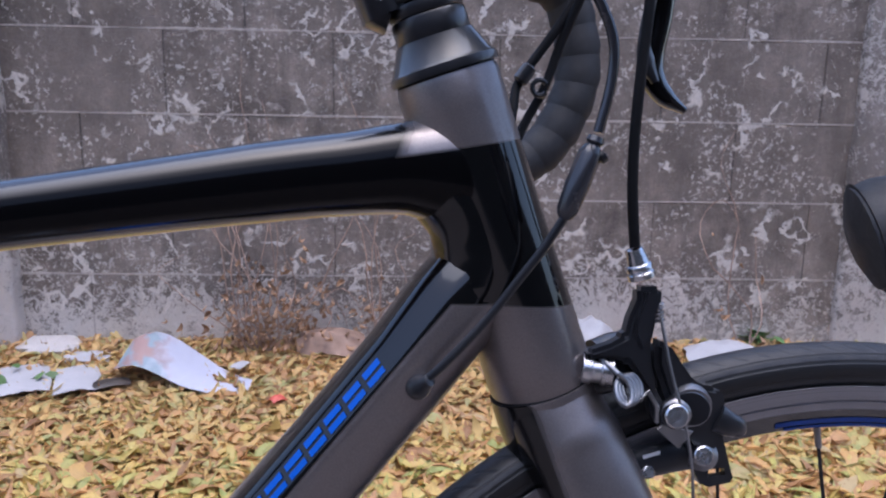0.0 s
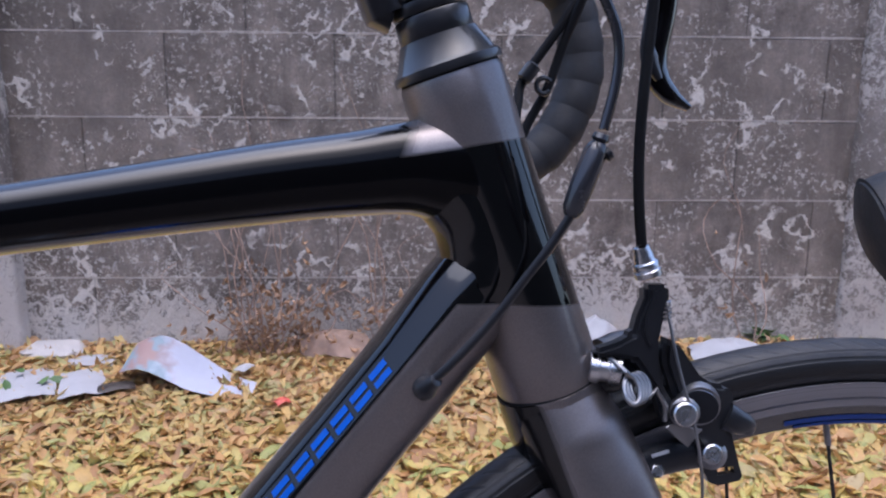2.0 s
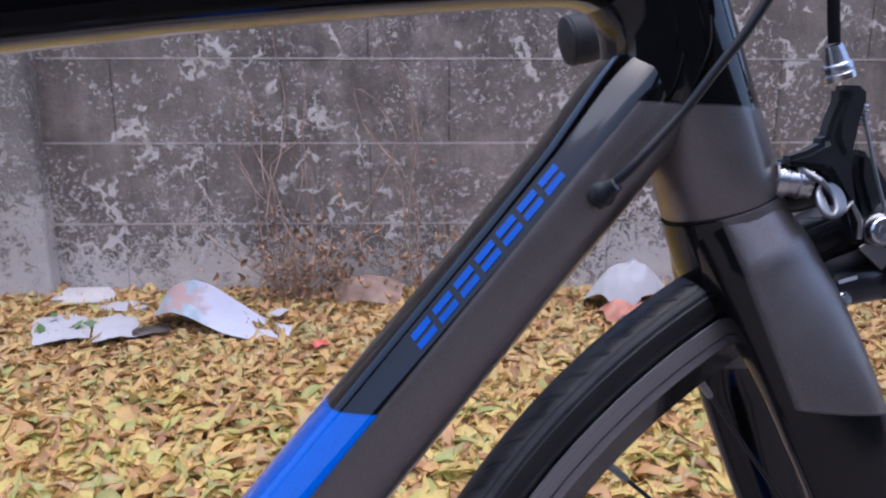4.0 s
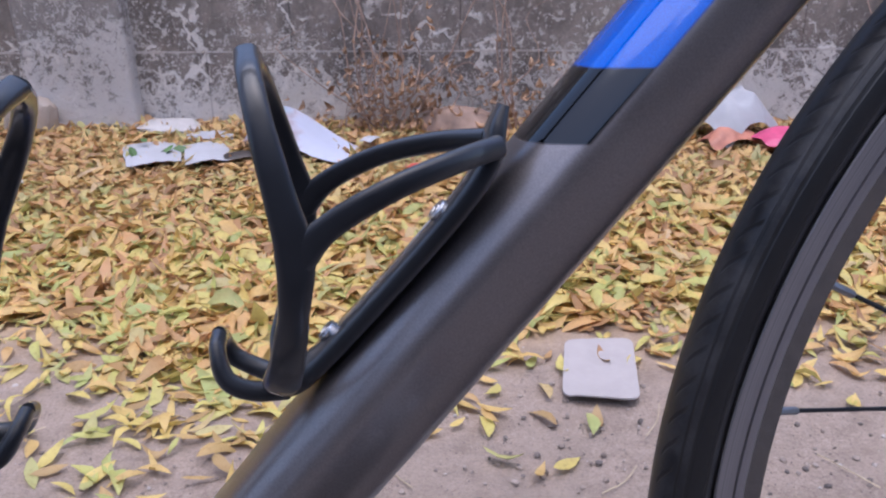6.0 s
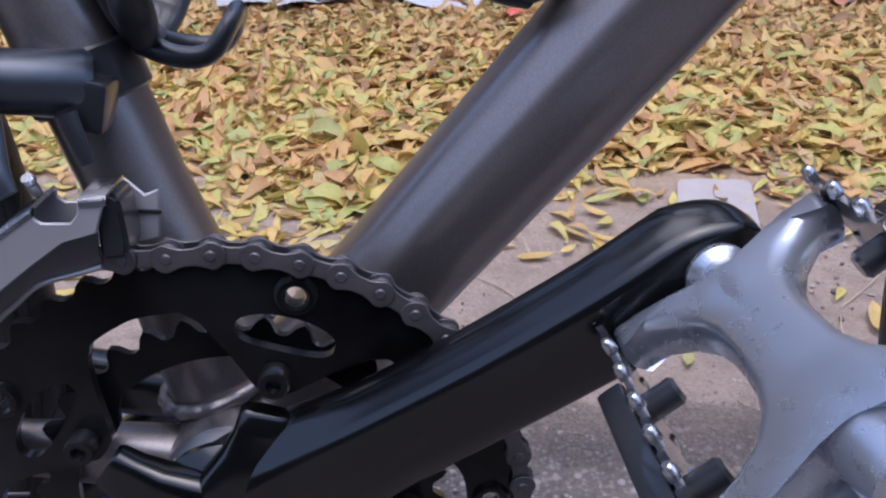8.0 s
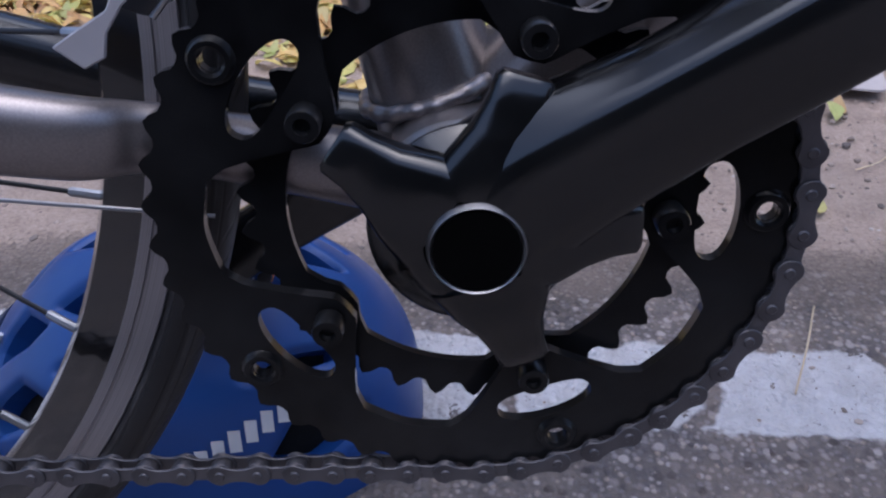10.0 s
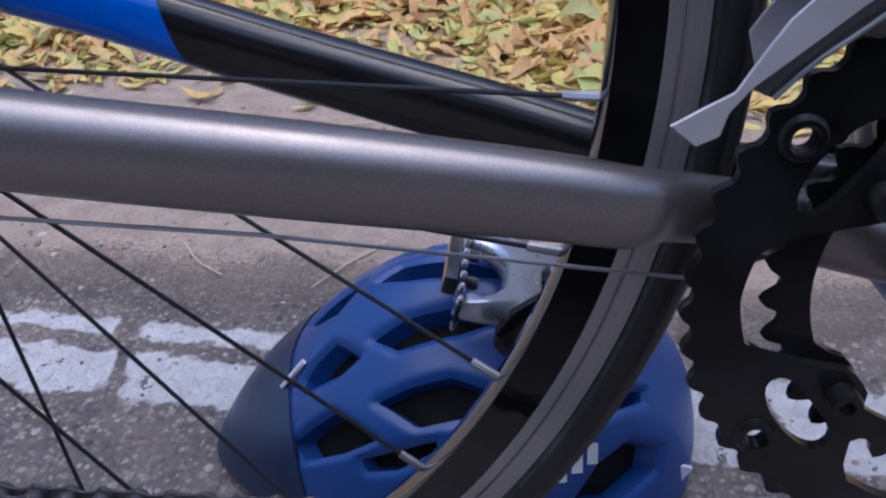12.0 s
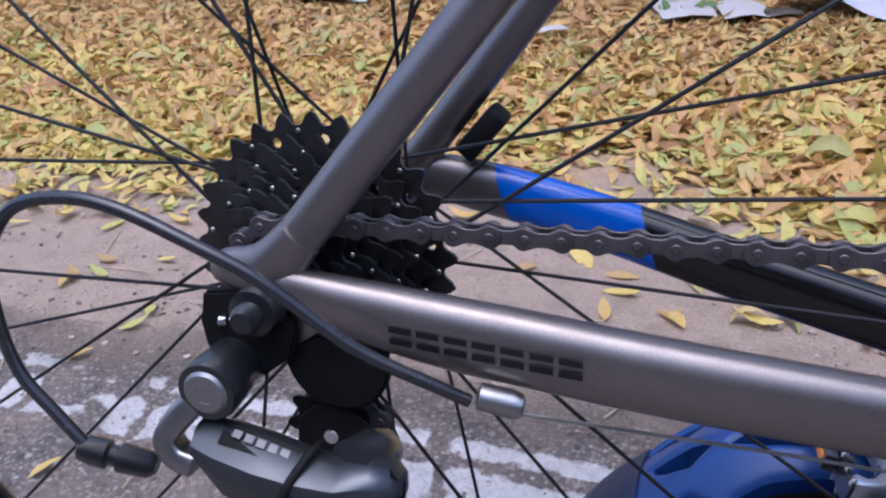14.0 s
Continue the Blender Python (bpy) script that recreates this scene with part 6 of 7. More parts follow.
    for i in range(24):
        for j in range(30):
            q = [bm.verts[a * 31 + b] for a, b in ((i, j), (i + 1, j), (i + 1, j + 1), (i, j + 1))]
            bm.faces.new(q)
    part("liner", finish(bm), foam, helmet, "black foam liner")
    # visor: a curved dark peak over the front
    rows = []
    for i in range(9):
        t = i / 8
        row = []
        for j in range(31):
            ph = -84 + 150 * j / 30
            edge = -0.49 - 0.05 * math.cos(radians(ph + 9) * 2)
            base = point(edge - (0.93 + edge) * t, ph, 1.012 + 0.05 * t)
            row.append(base + Vector((-0.02 * t, 0, 0.014 * t * (1 - t) - 0.002 * t)))
        rows.append(row)
    bm = patch(rows)
    solid = bmesh.ops.solidify(bm, geom=bm.faces[:], thickness=0.0035)
    part("visor", finish(bm), helmet_dark, helmet, "dark blue-black visor")
    part("visor_clip", tube([point(-0.46, -17, 1.018), point(-0.55, -22, 1.03)], [(0.0018, 0.0018), (0.0014, 0.0014)], 8), pale_decal, helmet, "small pale visor clip")
    # side lettering bars towards the back, and a pale tab
    for i in range(6):
        rows = [[point(s, ph, 1.006) for ph in (-65.0 + i * 2.3, -68.0 + i * 2.3, -71.0 + i * 2.3)] for s in np.linspace(0.1 + i * 0.042, 0.13 + i * 0.042, 3)]
        part("lettering_bar", patch(rows), pale_decal, helmet, "pale grey lettering bar")
    part("strap_tab", box((0.018, 0.003, 0.03), pose(0.122, -0.052, 0.018, 0, 32, 15), 0.001), worn("pale_fabric", (0.5, 0.52, 0.55), 0.8, bump=0.3), helmet, "pale fabric tab")
    part("strap", tube(spline([(0.03, -0.1, 0.0), (0.09, -0.095, -0.006), (0.13, -0.06, -0.004)], 5), [(0.0012, 0.008)] * 2, 12), helmet_dark, helmet)
    part("rim_band", tube(spline([point(s, -89, 0.985) - Vector((0, 0, 0.008)) for s in np.linspace(-0.8, 0.93, 12)], 3), [(0.006, 0.004)] * 2, 12), helmet_dark, helmet)


make_helmet()


# ---- litter by the wall ----
def paper_material(name, base, tint=None, tint_scale=7.0, at=0.55):
    k = Mat(name, base, 0.8)
    v = k.coords()
    col = k.mix(k.span(k.noise(v, 18, 5, 0.7), 0.35, 0.75, 0, 0.5), base, tuple(c * 0.72 for c in base))
    if tint:
        col = k.mix(k.span(k.noise(v, tint_scale, 3), at, at + 0.1, 0, 0.75), col, tint)
    k.set("Base Color", col)
    k.bump(k.noise(v, 60, 4), 0.3, 0.002)
    return k.m


def crumpled(name, material, size, lift, seed, m, label, category="paper", sharp=1.0, n=26, peak=0.0):
    """A creased sheet: size, how high its middle stands, and the pose of its base."""
    sx, sy = size
    rows = []
    off = Vector((seed * 3.7, seed * 1.3, 0))
    for i in range(n + 1):
        row = []
        for j in range(n + 1):
            u, w = i / n * 2 - 1, j / n * 2 - 1
            edge = 1 + 0.12 * noise.noise((u * 2.5 + seed, w * 2.5, 1.0))
            x, y = u * sx / 2 * edge, w * sy / 2 * edge
            dome = lift * max(0, 1 - ((u - peak) ** 2 + w * w) * 0.62 - 0.5 * abs(u - peak) * abs(peak))
            x, y = x * (1.0 + 0.8 * (sharp > 1)), y * (1.0 + 0.8 * (sharp > 1))
            fold = abs(noise.noise(Vector((x * 11, y * 15, 0)) + off)) * 0.7 + abs(noise.noise(Vector((x * 30, y * 26, 4)) + off)) * 0.3
            x, y = x / (1.0 + 0.8 * (sharp > 1)), y / (1.0 + 0.8 * (sharp > 1))
            row.append((x, y, 0.004 + dome * (1 - 0.75 * fold * sharp) + fold * sharp * 0.16 * (lift + 0.03)))
        rows.append(row)
    bm = patch(rows)
    bmesh.ops.solidify(bm, geom=bm.faces[:], thickness=0.0012)
    ob = part(name, finish(bm, sharp < 1.0), material)
    ob.matrix_basis = m
    return tagged(ob, label, category, "litter by the wall")


def ground_at(x, y, rz=0.0, dz=0.012, rx=0.0, ry=0.0):
    return pose(x, y, rise(x, y) + dz, rx, ry, rz)


plain_white = paper_material("plain_paper", (0.42, 0.415, 0.435))
grey_card = paper_material("grey_card", (0.39, 0.35, 0.335))


def printed_sheet():
    """A stiff printed sheet standing like a low tent: its back edge arched, its front edge open, a tip running out flat."""
    back = spline([(0.335, 1.69, 0.1), (0.372, 1.7, 0.165), (0.426, 1.7, 0.192), (0.484, 1.69, 0.166), (0.545, 1.67, 0.118), (0.6, 1.63, 0.098), (0.655, 1.585, 0.092)], 2)
    front = spline([(0.338, 1.62, 0.122), (0.385, 1.585, 0.142), (0.438, 1.565, 0.126), (0.49, 1.55, 0.1), (0.548, 1.53, 0.088), (0.598, 1.515, 0.084), (0.64, 1.53, 0.088)], 2)
    rows = []
    for a, b in zip(back, front):
        row = []
        for j in range(6):
            t = j / 5
            p = a.lerp(b, t)
            crease = abs(noise.noise(Vector((p.x * 11, p.y * 15, 1.0)))) * 0.9 + abs(noise.noise(Vector((p.x * 42, p.y * 36, 5.0)))) * 0.25
            row.append(p + Vector((0, 0, 0.03 * math.sin(math.pi * t) * max(0.25, (p.z - 0.08) / 0.1) - 0.05 * crease * math.sin(math.pi * min(1, t + 0.12)))))
        rows.append(row)
    bm = patch(rows)
    bmesh.ops.solidify(bm, geom=bm.faces[:], thickness=0.0012)
    k = Mat("printed_paper", (0.5, 0.52, 0.62), 0.6)
    v = k.place()
    sep = k.node("SeparateXYZ")
    k.put(sep.inputs[0], v)
    col = k.mix(k.span(k.noise(v, 18, 5, 0.7), 0.35, 0.75, 0, 0.4), (0.47, 0.485, 0.58), (0.36, 0.375, 0.46))
    side = k.math("ADD", sep.outputs[0], k.math("MULTIPLY", k.math("SUBTRACT", k.noise(v, 14, 3), 0.5), 0.14))
    col = k.mix(k.span(side, 0.45, 0.42), col, (0.24, 0.31, 0.36))
    blots = k.noise(v, 17, 2)
    col = k.mix(both(k, k.span(blots, 0.45, 0.55, 0, 0.8), k.span(side, 0.47, 0.41)), col, (0.36, 0.2, 0.17))
    k.set("Base Color", col)
    k.bump(k.noise(v, 60, 4), 0.25, 0.002)
    tagged(part("crumpled_paper", finish(bm, False), k.m), "crumpled white and pink printed paper on the leaves", "paper", "litter by the wall")


printed_sheet()
crumpled("paper_scrap", plain_white, (0.115, 0.19), 0.012, 2, ground_at(0.13, 1.66, 14, 0.016), "torn flat white paper scrap on the leaves", sharp=0.5)
crumpled("paper_scrap", plain_white, (0.095, 0.17), 0.012, 3, ground_at(0.253, 1.64, 10, 0.016), "torn flat white paper scrap on the leaves", sharp=0.5)
crumpled("paper_scrap", plain_white, (0.11, 0.08), 0.008, 8, ground_at(0.25, 1.785, -5, 0.01), "pale grey paper strip half under leaves", sharp=0.5)
crumpled("dark_wrapper", worn("dark_wrapper", (0.05, 0.04, 0.035), 0.5, vary=0.5), (0.09, 0.05), 0.014, 5, ground_at(0.33, 1.6, 20, 0.016), "dark crumpled wrapper beside the paper", "wrapper")
crumpled("crumpled_cup", plain_white, (0.2, 0.14), 0.12, 4, ground_at(1.47, 1.575, 25, 0.01), "crushed white paper cup on its side", "paper cup", 0.8)
crumpled("pink_packet", worn("pink_packet", (0.62, 0.09, 0.2), 0.4, vary=0.2), (0.13, 0.09), 0.035, 6, ground_at(1.545, 1.485, 10, 0.02), "crushed pink packet on the leaves", "packet")
crumpled("orange_wrapper", worn("orange_wrapper", (0.5, 0.2, 0.13), 0.5, vary=0.3), (0.13, 0.07), 0.05, 9, ground_at(1.435, 1.51, 15, 0.012), "faded orange wrapper inside the cup", "wrapper")
crumpled("crumpled_paper", plain_white, (0.2, 0.13), 0.05, 7, ground_at(1.83, 1.52, -15, 0.014), "crumpled white paper sheet on the leaves")
crumpled("red_scrap", worn("red_scrap", (0.55, 0.1, 0.07), 0.5, vary=0.2), (0.034, 0.028), 0.012, 11, ground_at(0.705, 1.455, 30, 0.022), "small red plastic scrap on the leaves", "scrap")
crumpled("paper_scrap", plain_white, (0.13, 0.075), 0.008, 12, ground_at(0.985, 1.42, 12, 0.026), "pale paper scrap on the leaves", sharp=0.4)
crumpled("plastic_scrap", plain_white, (0.26, 0.1), 0.02, 13, ground_at(-0.76, 1.83, -12, 0.02), "torn white plastic strip on the leaves", "scrap")
crumpled("paper_scrap", plain_white, (0.06, 0.035), 0.006, 14, ground_at(-0.13, 1.5, 30, 0.03), "tiny white paper scrap on the leaves", sharp=0.3)
crumpled("paper_scrap", plain_white, (0.05, 0.03), 0.006, 15, ground_at(0.62, 1.63, 60, 0.03), "tiny white paper scrap on the leaves", sharp=0.3)
crumpled("dry_husk", worn("dry_husk", (0.3, 0.2, 0.15), 0.8, vary=0.4), (0.17, 0.1), 0.05, 10, ground_at(0.845, 1.745, -14, 0.02, 22), "dry brown curled leaf husk at the wall's foot", "husk")


def cardboard():
    """A square of grey card with rounded, slightly lifted corners."""
    outline = []
    quad = [(0.85, 0.811), (0.948, 0.797), (0.901, 0.638), (0.806, 0.667)]
    for i in range(4):
        p, c, n = Vector(quad[i - 1]), Vector(quad[i]), Vector(quad[(i + 1) % 4])
        a, b = c + (p - c).normalized() * 0.018, c + (n - c).normalized() * 0.018
        for t in (0.0, 0.25, 0.5, 0.75, 1.0):
            outline.append(a * (1 - t) ** 2 + c * 2 * t * (1 - t) + b * t * t)
    mid = sum(outline, Vector((0, 0))) / len(outline)
    bm = bmesh.new()
    rings = []
    for f in (1.0, 0.85, 0.6, 0.3):
        ring = []
        for k, q in enumerate(outline):
            p = mid + (q - mid) * f
            z = rise(p.x, p.y) + 0.006 + 0.003 * noise.noise((p.x * 14, p.y * 14, 2)) + (0.003 * f**4 if 9 < k < 16 else 0)
            ring.append(bm.verts.new((p.x, p.y, z)))
        rings.append(ring)
    for a, b in zip(rings, rings[1:]):
        for k in range(len(a)):
            bm.faces.new((a[k], a[(k + 1) % len(a)], b[(k + 1) % len(a)], b[k]))
    bm.faces.new(rings[-1])
    finish(bm)
    bmesh.ops.solidify(bm, geom=bm.faces[:], thickness=0.0022)
    tagged(part("card_square", finish(bm), grey_card), "flat square of dirty grey card on the soil", "card")


cardboard()


def lump(name, size, m, material, label, category, seed, rough=0.2, cuts=3):
    bm = bmesh.new()
    bmesh.ops.create_icosphere(bm, subdivisions=cuts, radius=1.0)
    for q in bm.verts:
        d = q.co.normalized()
        c = Vector([math.copysign(abs(a) ** 0.6, a) for a in d])
        q.co = Vector((c.x * size[0], c.y * size[1], c.z * size[2])) * (1 + rough * noise.noise(d * 2.2 + Vector((seed, 0, 0))))
    ob = part(name, finish(bm), material)
    ob.matrix_basis = m
    return tagged(ob, label, category)


lump("brick_piece", (0.06, 0.05, 0.05), ground_at(-0.2, 1.93, 10, 0.04), concrete("tan_stone", (0.46, 0.36, 0.28), (0.6, 0.52, 0.45), (0.33, 0.25, 0.19), 0.3), "tan broken brick at the pillar's foot", "brick", 3.0)
lump("stone", (0.075, 0.06, 0.018), ground_at(0.14, 1.88, -9, 0.01), pillar_mat, "flat grey stone at the wall's foot", "stone", 8.0)

# ---- dry plants against the wall ----
stem_mat = worn("dry_stem", (0.33, 0.23, 0.18), 0.8, vary=0.4)
dead_leaf = worn("dead_leaf", (0.36, 0.22, 0.13), 0.8, vary=0.5, scale=20)


def wall_point(s, z, off):
    return WALL @ Vector((s, -off, z))


def dry_plant(name, base, stems, leaves, seed, label):
    """Thin bent stems from one root, given by where they lean along the wall, with withered leaves low down."""
    rng = random.Random(seed)
    plant = thing(name, label, "dry plant", m=Matrix.Translation(wall_point(base, 0.088, 0.1)))
    root = plant.matrix_basis.inverted()
    for pts in stems:
        path = [root @ wall_point(s, z, off) for s, z, off in pts]
        path = spline(path, 3)
        path = [p + 0.012 * noise.noise_vector(p * 9 + Vector((seed, 0, 0))) for p in path]
        part("stem", tube(path, [(0.0024, 0.0024), (0.0018, 0.0018), (0.0012, 0.0012), (0.0007, 0.0007)], 7), stem_mat, plant)
    for i in range(leaves):
        s, z, off = base + rng.gauss(0.02, 0.085), 0.09 + abs(rng.gauss(0, 0.1)), rng.uniform(0.02, 0.16)
        size = rng.uniform(0.011, 0.03)
        pts = leaf_points(rng, size, size * 0.24, rng.uniform(0.5, 2.2), rng.uniform(-1.0, 1.0), rng.uniform(0.4, 1.5))
        m = root @ Matrix.Translation(wall_point(s, z, off)) @ Euler((rng.uniform(-1.5, 1.5), rng.uniform(-1.5, 1.5), rng.uniform(0, 6.28))).to_matrix().to_4x4()
        bm = bmesh.new()
        vs = [bm.verts.new(m @ Vector(p)) for p in pts]
        for f in LEAF_FACES:
            bm.faces.new([vs[k] for k in f])
        part("withered_leaf", finish(bm), dead_leaf, plant)
    return plant


def sway(base, top, z, seed, hook=0.0):
    rng = random.Random(seed)
    out = [(base, 0.08, 0.1)]
    for t in (0.3, 0.6, 0.85, 1.0):
        out.append((base + (top - base) * t + rng.uniform(-0.05, 0.05), 0.08 + (z - 0.08) * t, 0.1 - 0.05 * t + rng.uniform(-0.03, 0.03)))
    if hook:
        s, zz, o = out[-1]
        out += [(s + hook, zz - 0.04, o), (s + hook * 1.5, zz - 0.13, o)]
    return out


dry_plant("dry_plant", 0.66, [sway(0.62, 0.60, 0.84, 1), sway(0.64, 0.50, 0.66, 2), sway(0.67, 0.53, 0.62, 3, 0.09), sway(0.68, 0.72, 0.6, 4), sway(0.7, 0.9, 0.58, 5, 0.06), sway(0.65, 0.78, 0.42, 6), sway(0.63, 0.46, 0.56, 7), sway(0.68, 0.62, 0.5, 8, -0.08), sway(0.66, 0.4, 0.33, 9), sway(0.7, 0.64, 0.72, 10), sway(0.66, 0.57, 0.56, 31, 0.12), sway(0.64, 0.68, 0.47, 32), sway(0.6, 0.74, 0.24, 33, 0.06), sway(0.72, 0.58, 0.22, 34, -0.06), sway(0.76, 0.84, 0.26, 35, 0.05), sway(0.56, 0.62, 0.3, 36), sway(0.8, 0.7, 0.2, 37, -0.05)], 330, 3, "tangled dry brown weed stems against the block wall")
dry_plant("dry_plant", 0.97, [sway(0.95, 0.88, 0.8, 11), sway(0.97, 0.9, 0.56, 12), sway(0.99, 0.83, 0.62, 13, 0.07), sway(0.96, 1.02, 0.4, 14), sway(1.0, 1.05, 0.26, 15), sway(0.97, 0.93, 0.7, 16)], 130, 4, "dry reddish weed stems leaning on the block wall")
dry_plant("dry_plant", 1.9, [sway(1.9, 1.82, 0.68, 21), sway(1.91, 1.8, 0.5, 22, 0.05), sway(1.88, 1.92, 0.42, 23)], 10, 5, "thin dry creeper on the block wall")

green = worn("weed_green", (0.09, 0.17, 0.05), 0.6, vary=0.4, scale=30)


def green_weed(x, y, n, seed):
    rng = random.Random(seed)
    weed = thing("weed", "small green weed at the wall's foot", "weed", m=ground_at(x, y, 0, 0.0))
    for i in range(n):
        size = rng.uniform(0.025, 0.05)
        pts = leaf_points(rng, size, size * 0.24, rng.uniform(-0.6, 0.3), rng.uniform(-0.3, 0.3), rng.uniform(0.1, 0.5))
        m = Matrix.Translation((rng.gauss(0, 0.03), rng.gauss(0, 0.02), rng.uniform(0.01, 0.045))) @ Euler((rng.uniform(-0.5, 0.5), rng.uniform(-0.9, 0.1), rng.uniform(0, 6.28))).to_matrix().to_4x4()
        bm = bmesh.new()
        vs = [bm.verts.new(m @ Vector(p)) for p in pts]
        for f in LEAF_FACES:
            bm.faces.new([vs[k] for k in f])
        part("leaf", finish(bm), green, weed)


green_weed(1.97, 1.62, 26, 1)
green_weed(0.16, 1.64, 10, 2)


# ---- fallen leaves ----
def leaf_material(single=False):
    k = Mat("single_leaf" if single else "fallen_leaf", rough=0.55)
    r = k.random() if single else k.island()
    v = k.place()
    col = k.ramp(r, [(0.0, (0.319, 0.172, 0.086)), (0.13, (0.554, 0.301, 0.138)), (0.28, (0.672, 0.404, 0.163)), (0.48, (0.706, 0.507, 0.172)), (0.66, (0.672, 0.55, 0.172)), (0.8, (0.521, 0.516, 0.155)), (0.9, (0.37, 0.43, 0.146)), (1.0, (0.605, 0.43, 0.241))])
    # fresher yellow-green leaves towards the road, rusty ones by the wall
    sep = k.node("SeparateXYZ")
    k.put(sep.inputs[0], v)
    near_wall = k.math("ADD", k.math("ADD", sep.outputs[1], k.math("MULTIPLY", sep.outputs[0], 0.16)), k.math("MULTIPLY", k.math("SUBTRACT", k.noise(v, 4, 3), 0.5), 0.6))
    fresh = k.ramp(r, [(0.0, (0.504, 0.361, 0.155)), (0.2, (0.689, 0.533, 0.163)), (0.45, (0.706, 0.585, 0.172)), (0.65, (0.571, 0.568, 0.163)), (0.85, (0.386, 0.464, 0.163)), (1.0, (0.638, 0.516, 0.224))])
    rusty = k.ramp(r, [(0.0, (0.286, 0.163, 0.0946)), (0.25, (0.571, 0.327, 0.155)), (0.5, (0.672, 0.421, 0.181)), (0.75, (0.638, 0.456, 0.215)), (0.9, (0.42, 0.396, 0.172)), (1.0, (0.605, 0.43, 0.258))])
    col = k.mix(k.span(near_wall, 1.0, 0.75, 0, 0.6), col, fresh)
    col = k.mix(k.span(near_wall, 1.25, 1.6, 0, 0.7), col, rusty)
    spots = k.noise(v, 150, 5, 0.7)
    col = k.mix(k.span(spots, 0.52, 0.72, 0, 0.4), col, (0.25, 0.13, 0.055))
    col = k.mix(k.span(k.noise(v, 38, 3), 0.4, 0.75, 0, 0.4), col, (0.5, 0.36, 0.16))
    k.set("Base Color", col)
    k.set("Roughness", k.span(spots, 0.3, 0.7, 0.4, 0.65))
    k.set("Transmission Weight", 0.0)
    glow = k.node("BsdfTranslucent")
    k.put(glow.inputs["Color"], col)
    blend = k.node("MixShader")
    blend.inputs[0].default_value = 0.3
    k.t.links.new(k.p.outputs[0], blend.inputs[1])
    k.t.links.new(glow.outputs[0], blend.inputs[2])
    k.t.links.new(blend.outputs[0], k.t.nodes["Material Output"].inputs[0])
    k.bump(k.noise(v, 420, 3), 0.25, 0.001)
    return k.m


leaf_mat = leaf_material()
single_mat = leaf_material(True)


def make_leaves():
    rng = random.Random(11)
    kinds = [leaf_points(rng, 1.0, rng.uniform(0.1, 0.2), rng.uniform(-0.5, 0.9), rng.uniform(-1.0, 1.0), rng.uniform(-0.2, 0.75)) for _ in range(60)]
    verts, faces, n = [], [], 0
    tries = 0
    while tries < 98000:
        tries += 1
        x = rng.uniform(-2.9, 3.7)
        d = rng.uniform(-1.45, -0.01)  # distance before the wall
        y = 1.965 + (d - (x - 0.045) * 0.165) / 0.986
        thin = noise.noise((x * 1.7, y * 1.7, 9.0)) * 0.16 + noise.noise((x * 6, y * 6, 2.0)) * 0.09
        edge = 0.86 + thin + (0.10 if -0.3 < x < 0.2 else 0)
        keep = min(1.0, max(0.0, (y - edge + 0.3) / 0.48)) ** 1.7
        keep *= min(1.0, max(0.0, min(x + 2.9, 3.7 - x) / 0.9)) ** 1.5
        if rng.random() > keep or (0.79 < x < 0.96 and 0.61 < y < 0.84):
            continue
        size = rng.uniform(0.026, 0.056) if keep < 0.45 else rng.uniform(0.04, 0.085) if rng.random() > (d + 1.2) / 0.9 else rng.uniform(0.028, 0.06)
        p = kinds[rng.randrange(60)] * size
        pile = keep * rng.random() ** 1.6 * 0.009
        m = Euler((rng.gauss(0, 0.22) + (math.pi if rng.random() < 0.35 else 0), rng.gauss(0, 0.2), rng.uniform(0, 6.283))).to_matrix()
        q = p @ np.array(m.transposed())
        q[:, 2] += rise(x, y) + 0.004 + pile - min(0, q[:, 2].min() * 0.6)
        q[:, 0] += x
        q[:, 1] += y
        verts.append(q)
        faces += [tuple(i + n for i in f) for f in LEAF_FACES]
        n += 18
    me = bpy.data.meshes.new("leaf_litter")
    me.from_pydata(np.concatenate(verts).tolist(), [], faces)
    me.polygons.foreach_set("use_smooth", [True] * len(faces))
    me.materials.append(leaf_mat)
    tagged(new("leaf_litter", me), "thick carpet of yellow, orange and green fallen leaves", "leaves", kind="stuff")


make_leaves()


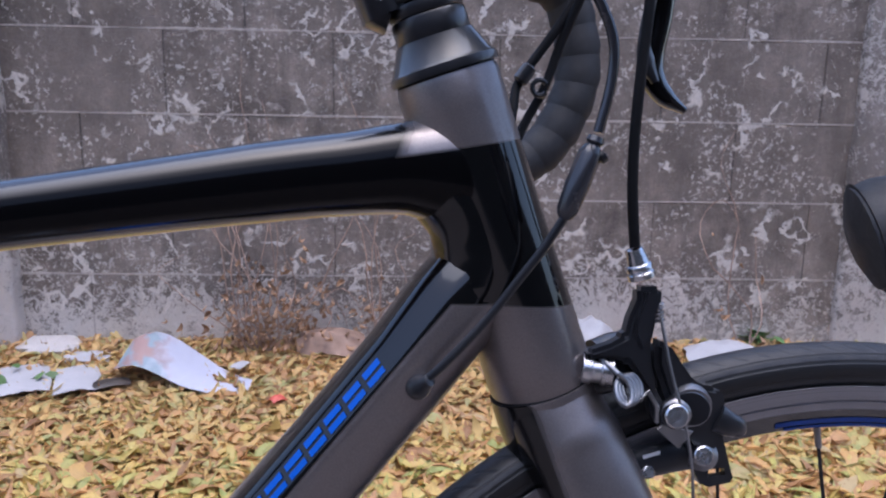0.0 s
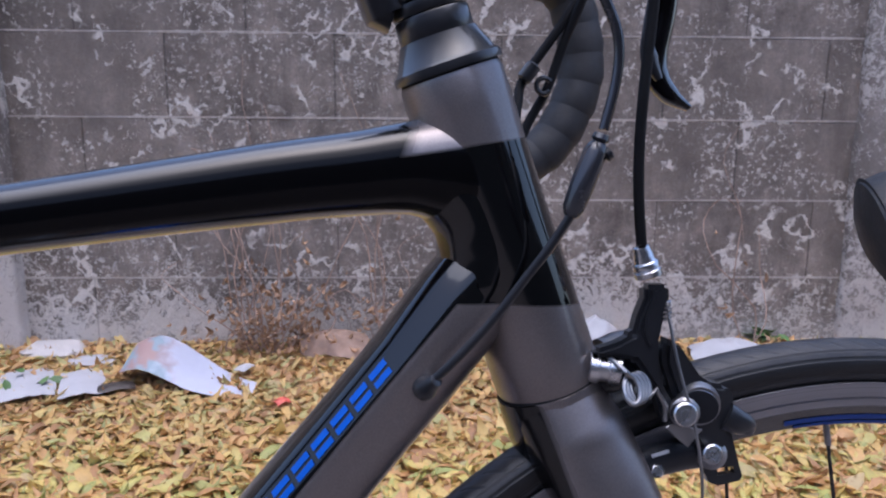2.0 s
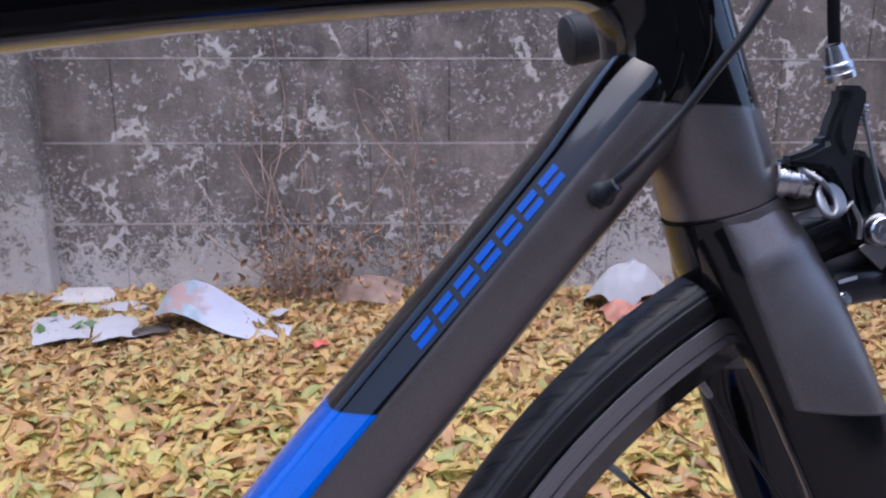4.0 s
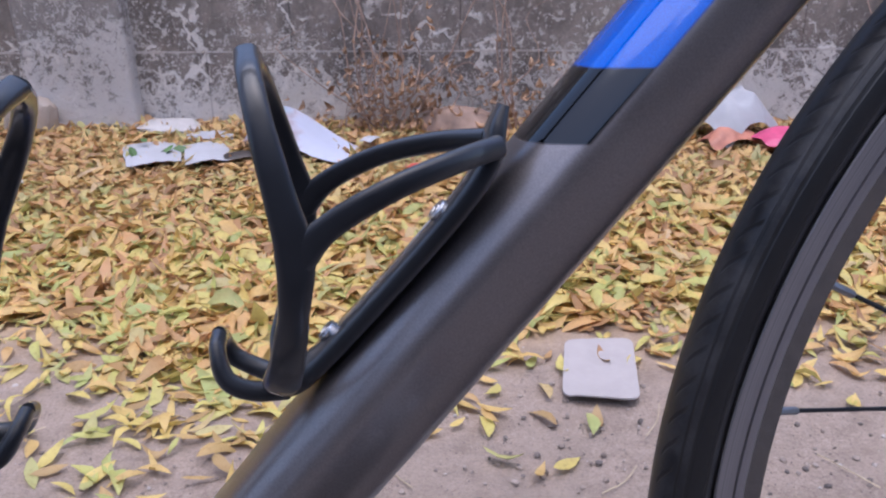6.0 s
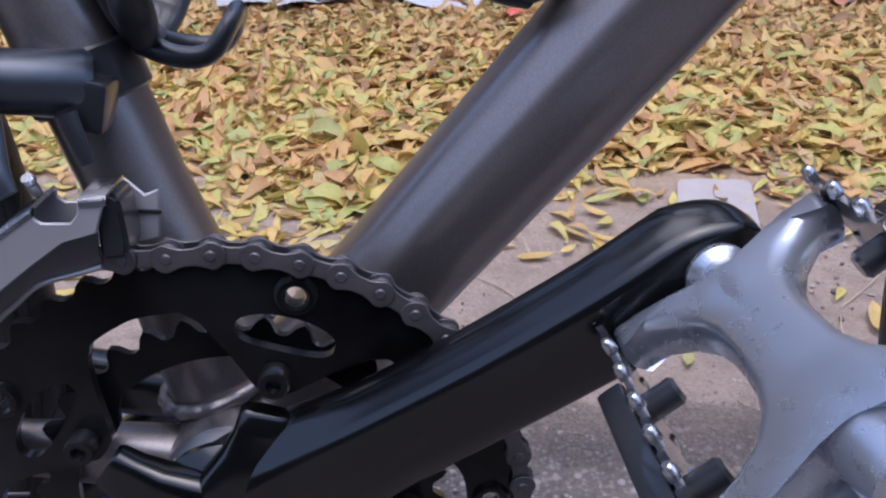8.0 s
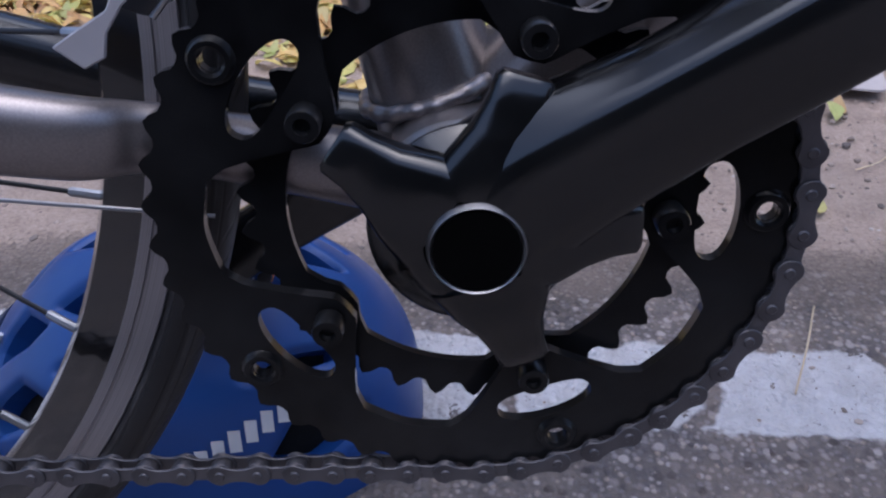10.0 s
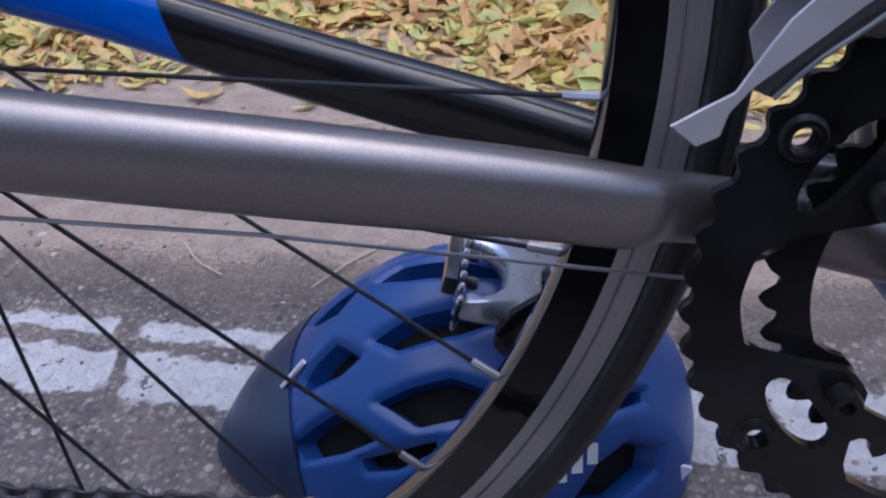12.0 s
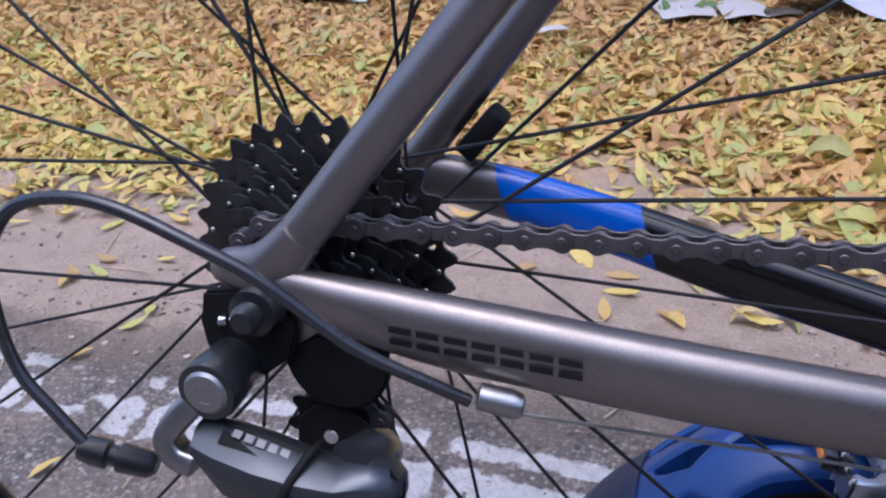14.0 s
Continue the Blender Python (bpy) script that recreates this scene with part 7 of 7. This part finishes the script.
# single leaves, straws and stones on the bare soil and the road
def single_leaves():
    rng = random.Random(21)
    meshes = []
    for i in range(10):
        pts = leaf_points(rng, 1.0, rng.uniform(0.15, 0.21), rng.uniform(-0.15, 0.5), rng.uniform(-0.5, 0.5), rng.uniform(0.05, 0.6))
        bm = bmesh.new()
        vs = [bm.verts.new(p) for p in pts]
        for f in LEAF_FACES:
            bm.faces.new([vs[k] for k in f])
        me = bpy.data.meshes.new("leaf")
        finish(bm).to_mesh(me)
        bm.free()
        me.materials.append(single_mat)
        meshes.append(me)
    spots = [(0.738, 0.519, 60), (0.703, 0.551, 150), (0.836, 0.617, 80), (0.619, 0.615, 5), (0.79, 0.691, 95), (0.245, 0.592, 50), (0.191, 0.61, 20), (0.158, 0.659, 100), (0.367, 0.661, 10), (0.737, 0.411, 70), (0.743, 0.245, 15), (0.716, 0.199, 60), (0.773, 0.531, 35), (0.828, 0.606, 85), (-0.148, 0.196, 8), (-0.138, 0.744, 160), (-0.249, 0.69, 30), (-0.236, 0.776, 175), (-0.447, 0.413, 40), (-0.445, 0.444, 120), (-0.497, 0.564, 5), (-0.584, 0.551, 170), (-0.471, 0.346, 45), (0.077, 0.529, 100), (0.147, 0.531, 10), (0.236, 0.532, 170), (0.09, 0.605, 0), (-0.385, 0.183, 60), (0.197, 0.793, 100)]
    while len(spots) < 230:
        x, y = rng.uniform(-1.2, 1.6), 0.42 + 0.5 * rng.random() ** 0.55
        spots.append((x, y, rng.uniform(0, 360)))
    for x, y, a in spots:
        ob = new("fallen_leaf", meshes[rng.randrange(10)])
        s = rng.uniform(0.026, 0.052) if y > 0.45 else rng.uniform(0.03, 0.042)
        ob.matrix_basis = pose(x, y, rise(x, y) + 0.005, rng.gauss(0, 9), rng.gauss(0, 7), a) @ Matrix.Scale(s, 4)
        tagged(ob, "yellow fallen leaf lying on the bare ground", "leaf", "single fallen leaves")
    straw = worn("straw", (0.45, 0.36, 0.24), 0.8, vary=0.3)
    for i in range(40):
        x, y = rng.uniform(-0.9, 1.2), rng.uniform(0.12, 0.8)
        if i == 0:
            x, y = 0.655, 0.225
        a, n = rng.uniform(0, 6.28), rng.uniform(0.02, 0.06)
        c = Vector((x, y, rise(x, y) + 0.004))
        d = Vector((math.cos(a), math.sin(a), 0)) * n
        ob = part("straw", tube(spline([c - d, c + Vector((d.y, -d.x, 0.05 * n)) * rng.uniform(-0.2, 0.2), c + d], 4), 0.0008, 5), straw)
        tagged(ob, "thin dry straw lying on the ground", "straw", "straws on the ground")


single_leaves()


def stones():
    """Grit and pebbles, thicker along the edge of the road."""
    rng = random.Random(31)
    base = bmesh.new()
    bmesh.ops.create_icosphere(base, subdivisions=1, radius=1.0)
    pts = np.array([v.co[:] for v in base.verts])
    tri = [tuple(v.index for v in f.verts) for f in base.faces]
    base.free()
    verts, faces, n = [], [], 0
    for i in range(7500):
        x = rng.uniform(-1.1, 1.5)
        y = rng.gauss(0.42, 0.16) if i % 3 else rng.uniform(0.0, 0.95)
        if y < -0.1:
            continue
        r = (0.0009 + 0.0035 * rng.random() ** 5) * (1.0 if y > 0.36 else 0.6)
        sq = np.array([rng.uniform(0.7, 1.3), rng.uniform(0.7, 1.3), rng.uniform(0.45, 0.9)])
        q = pts * sq * r * (1 + 0.25 * np.array([[rng.uniform(-1, 1)] for _ in pts]))
        q = q + np.array([x, y, rise(x, y) + r * 0.25])
        verts.append(q)
        faces += [tuple(k + n for k in f) for f in tri]
        n += len(pts)
    me = bpy.data.meshes.new("grit")
    me.from_pydata(np.concatenate(verts).tolist(), [], faces)
    k = Mat("grit_stone", rough=0.9)
    k.set("Base Color", k.ramp(k.island(), [(0.0, (0.12, 0.1, 0.09)), (0.5, (0.27, 0.215, 0.18)), (0.88, (0.36, 0.295, 0.25)), (1.0, (0.46, 0.41, 0.37))]))
    me.materials.append(k.m)
    tagged(new("grit", me), "loose grit and pebbles on soil and road edge", "grit", kind="stuff")


stones()
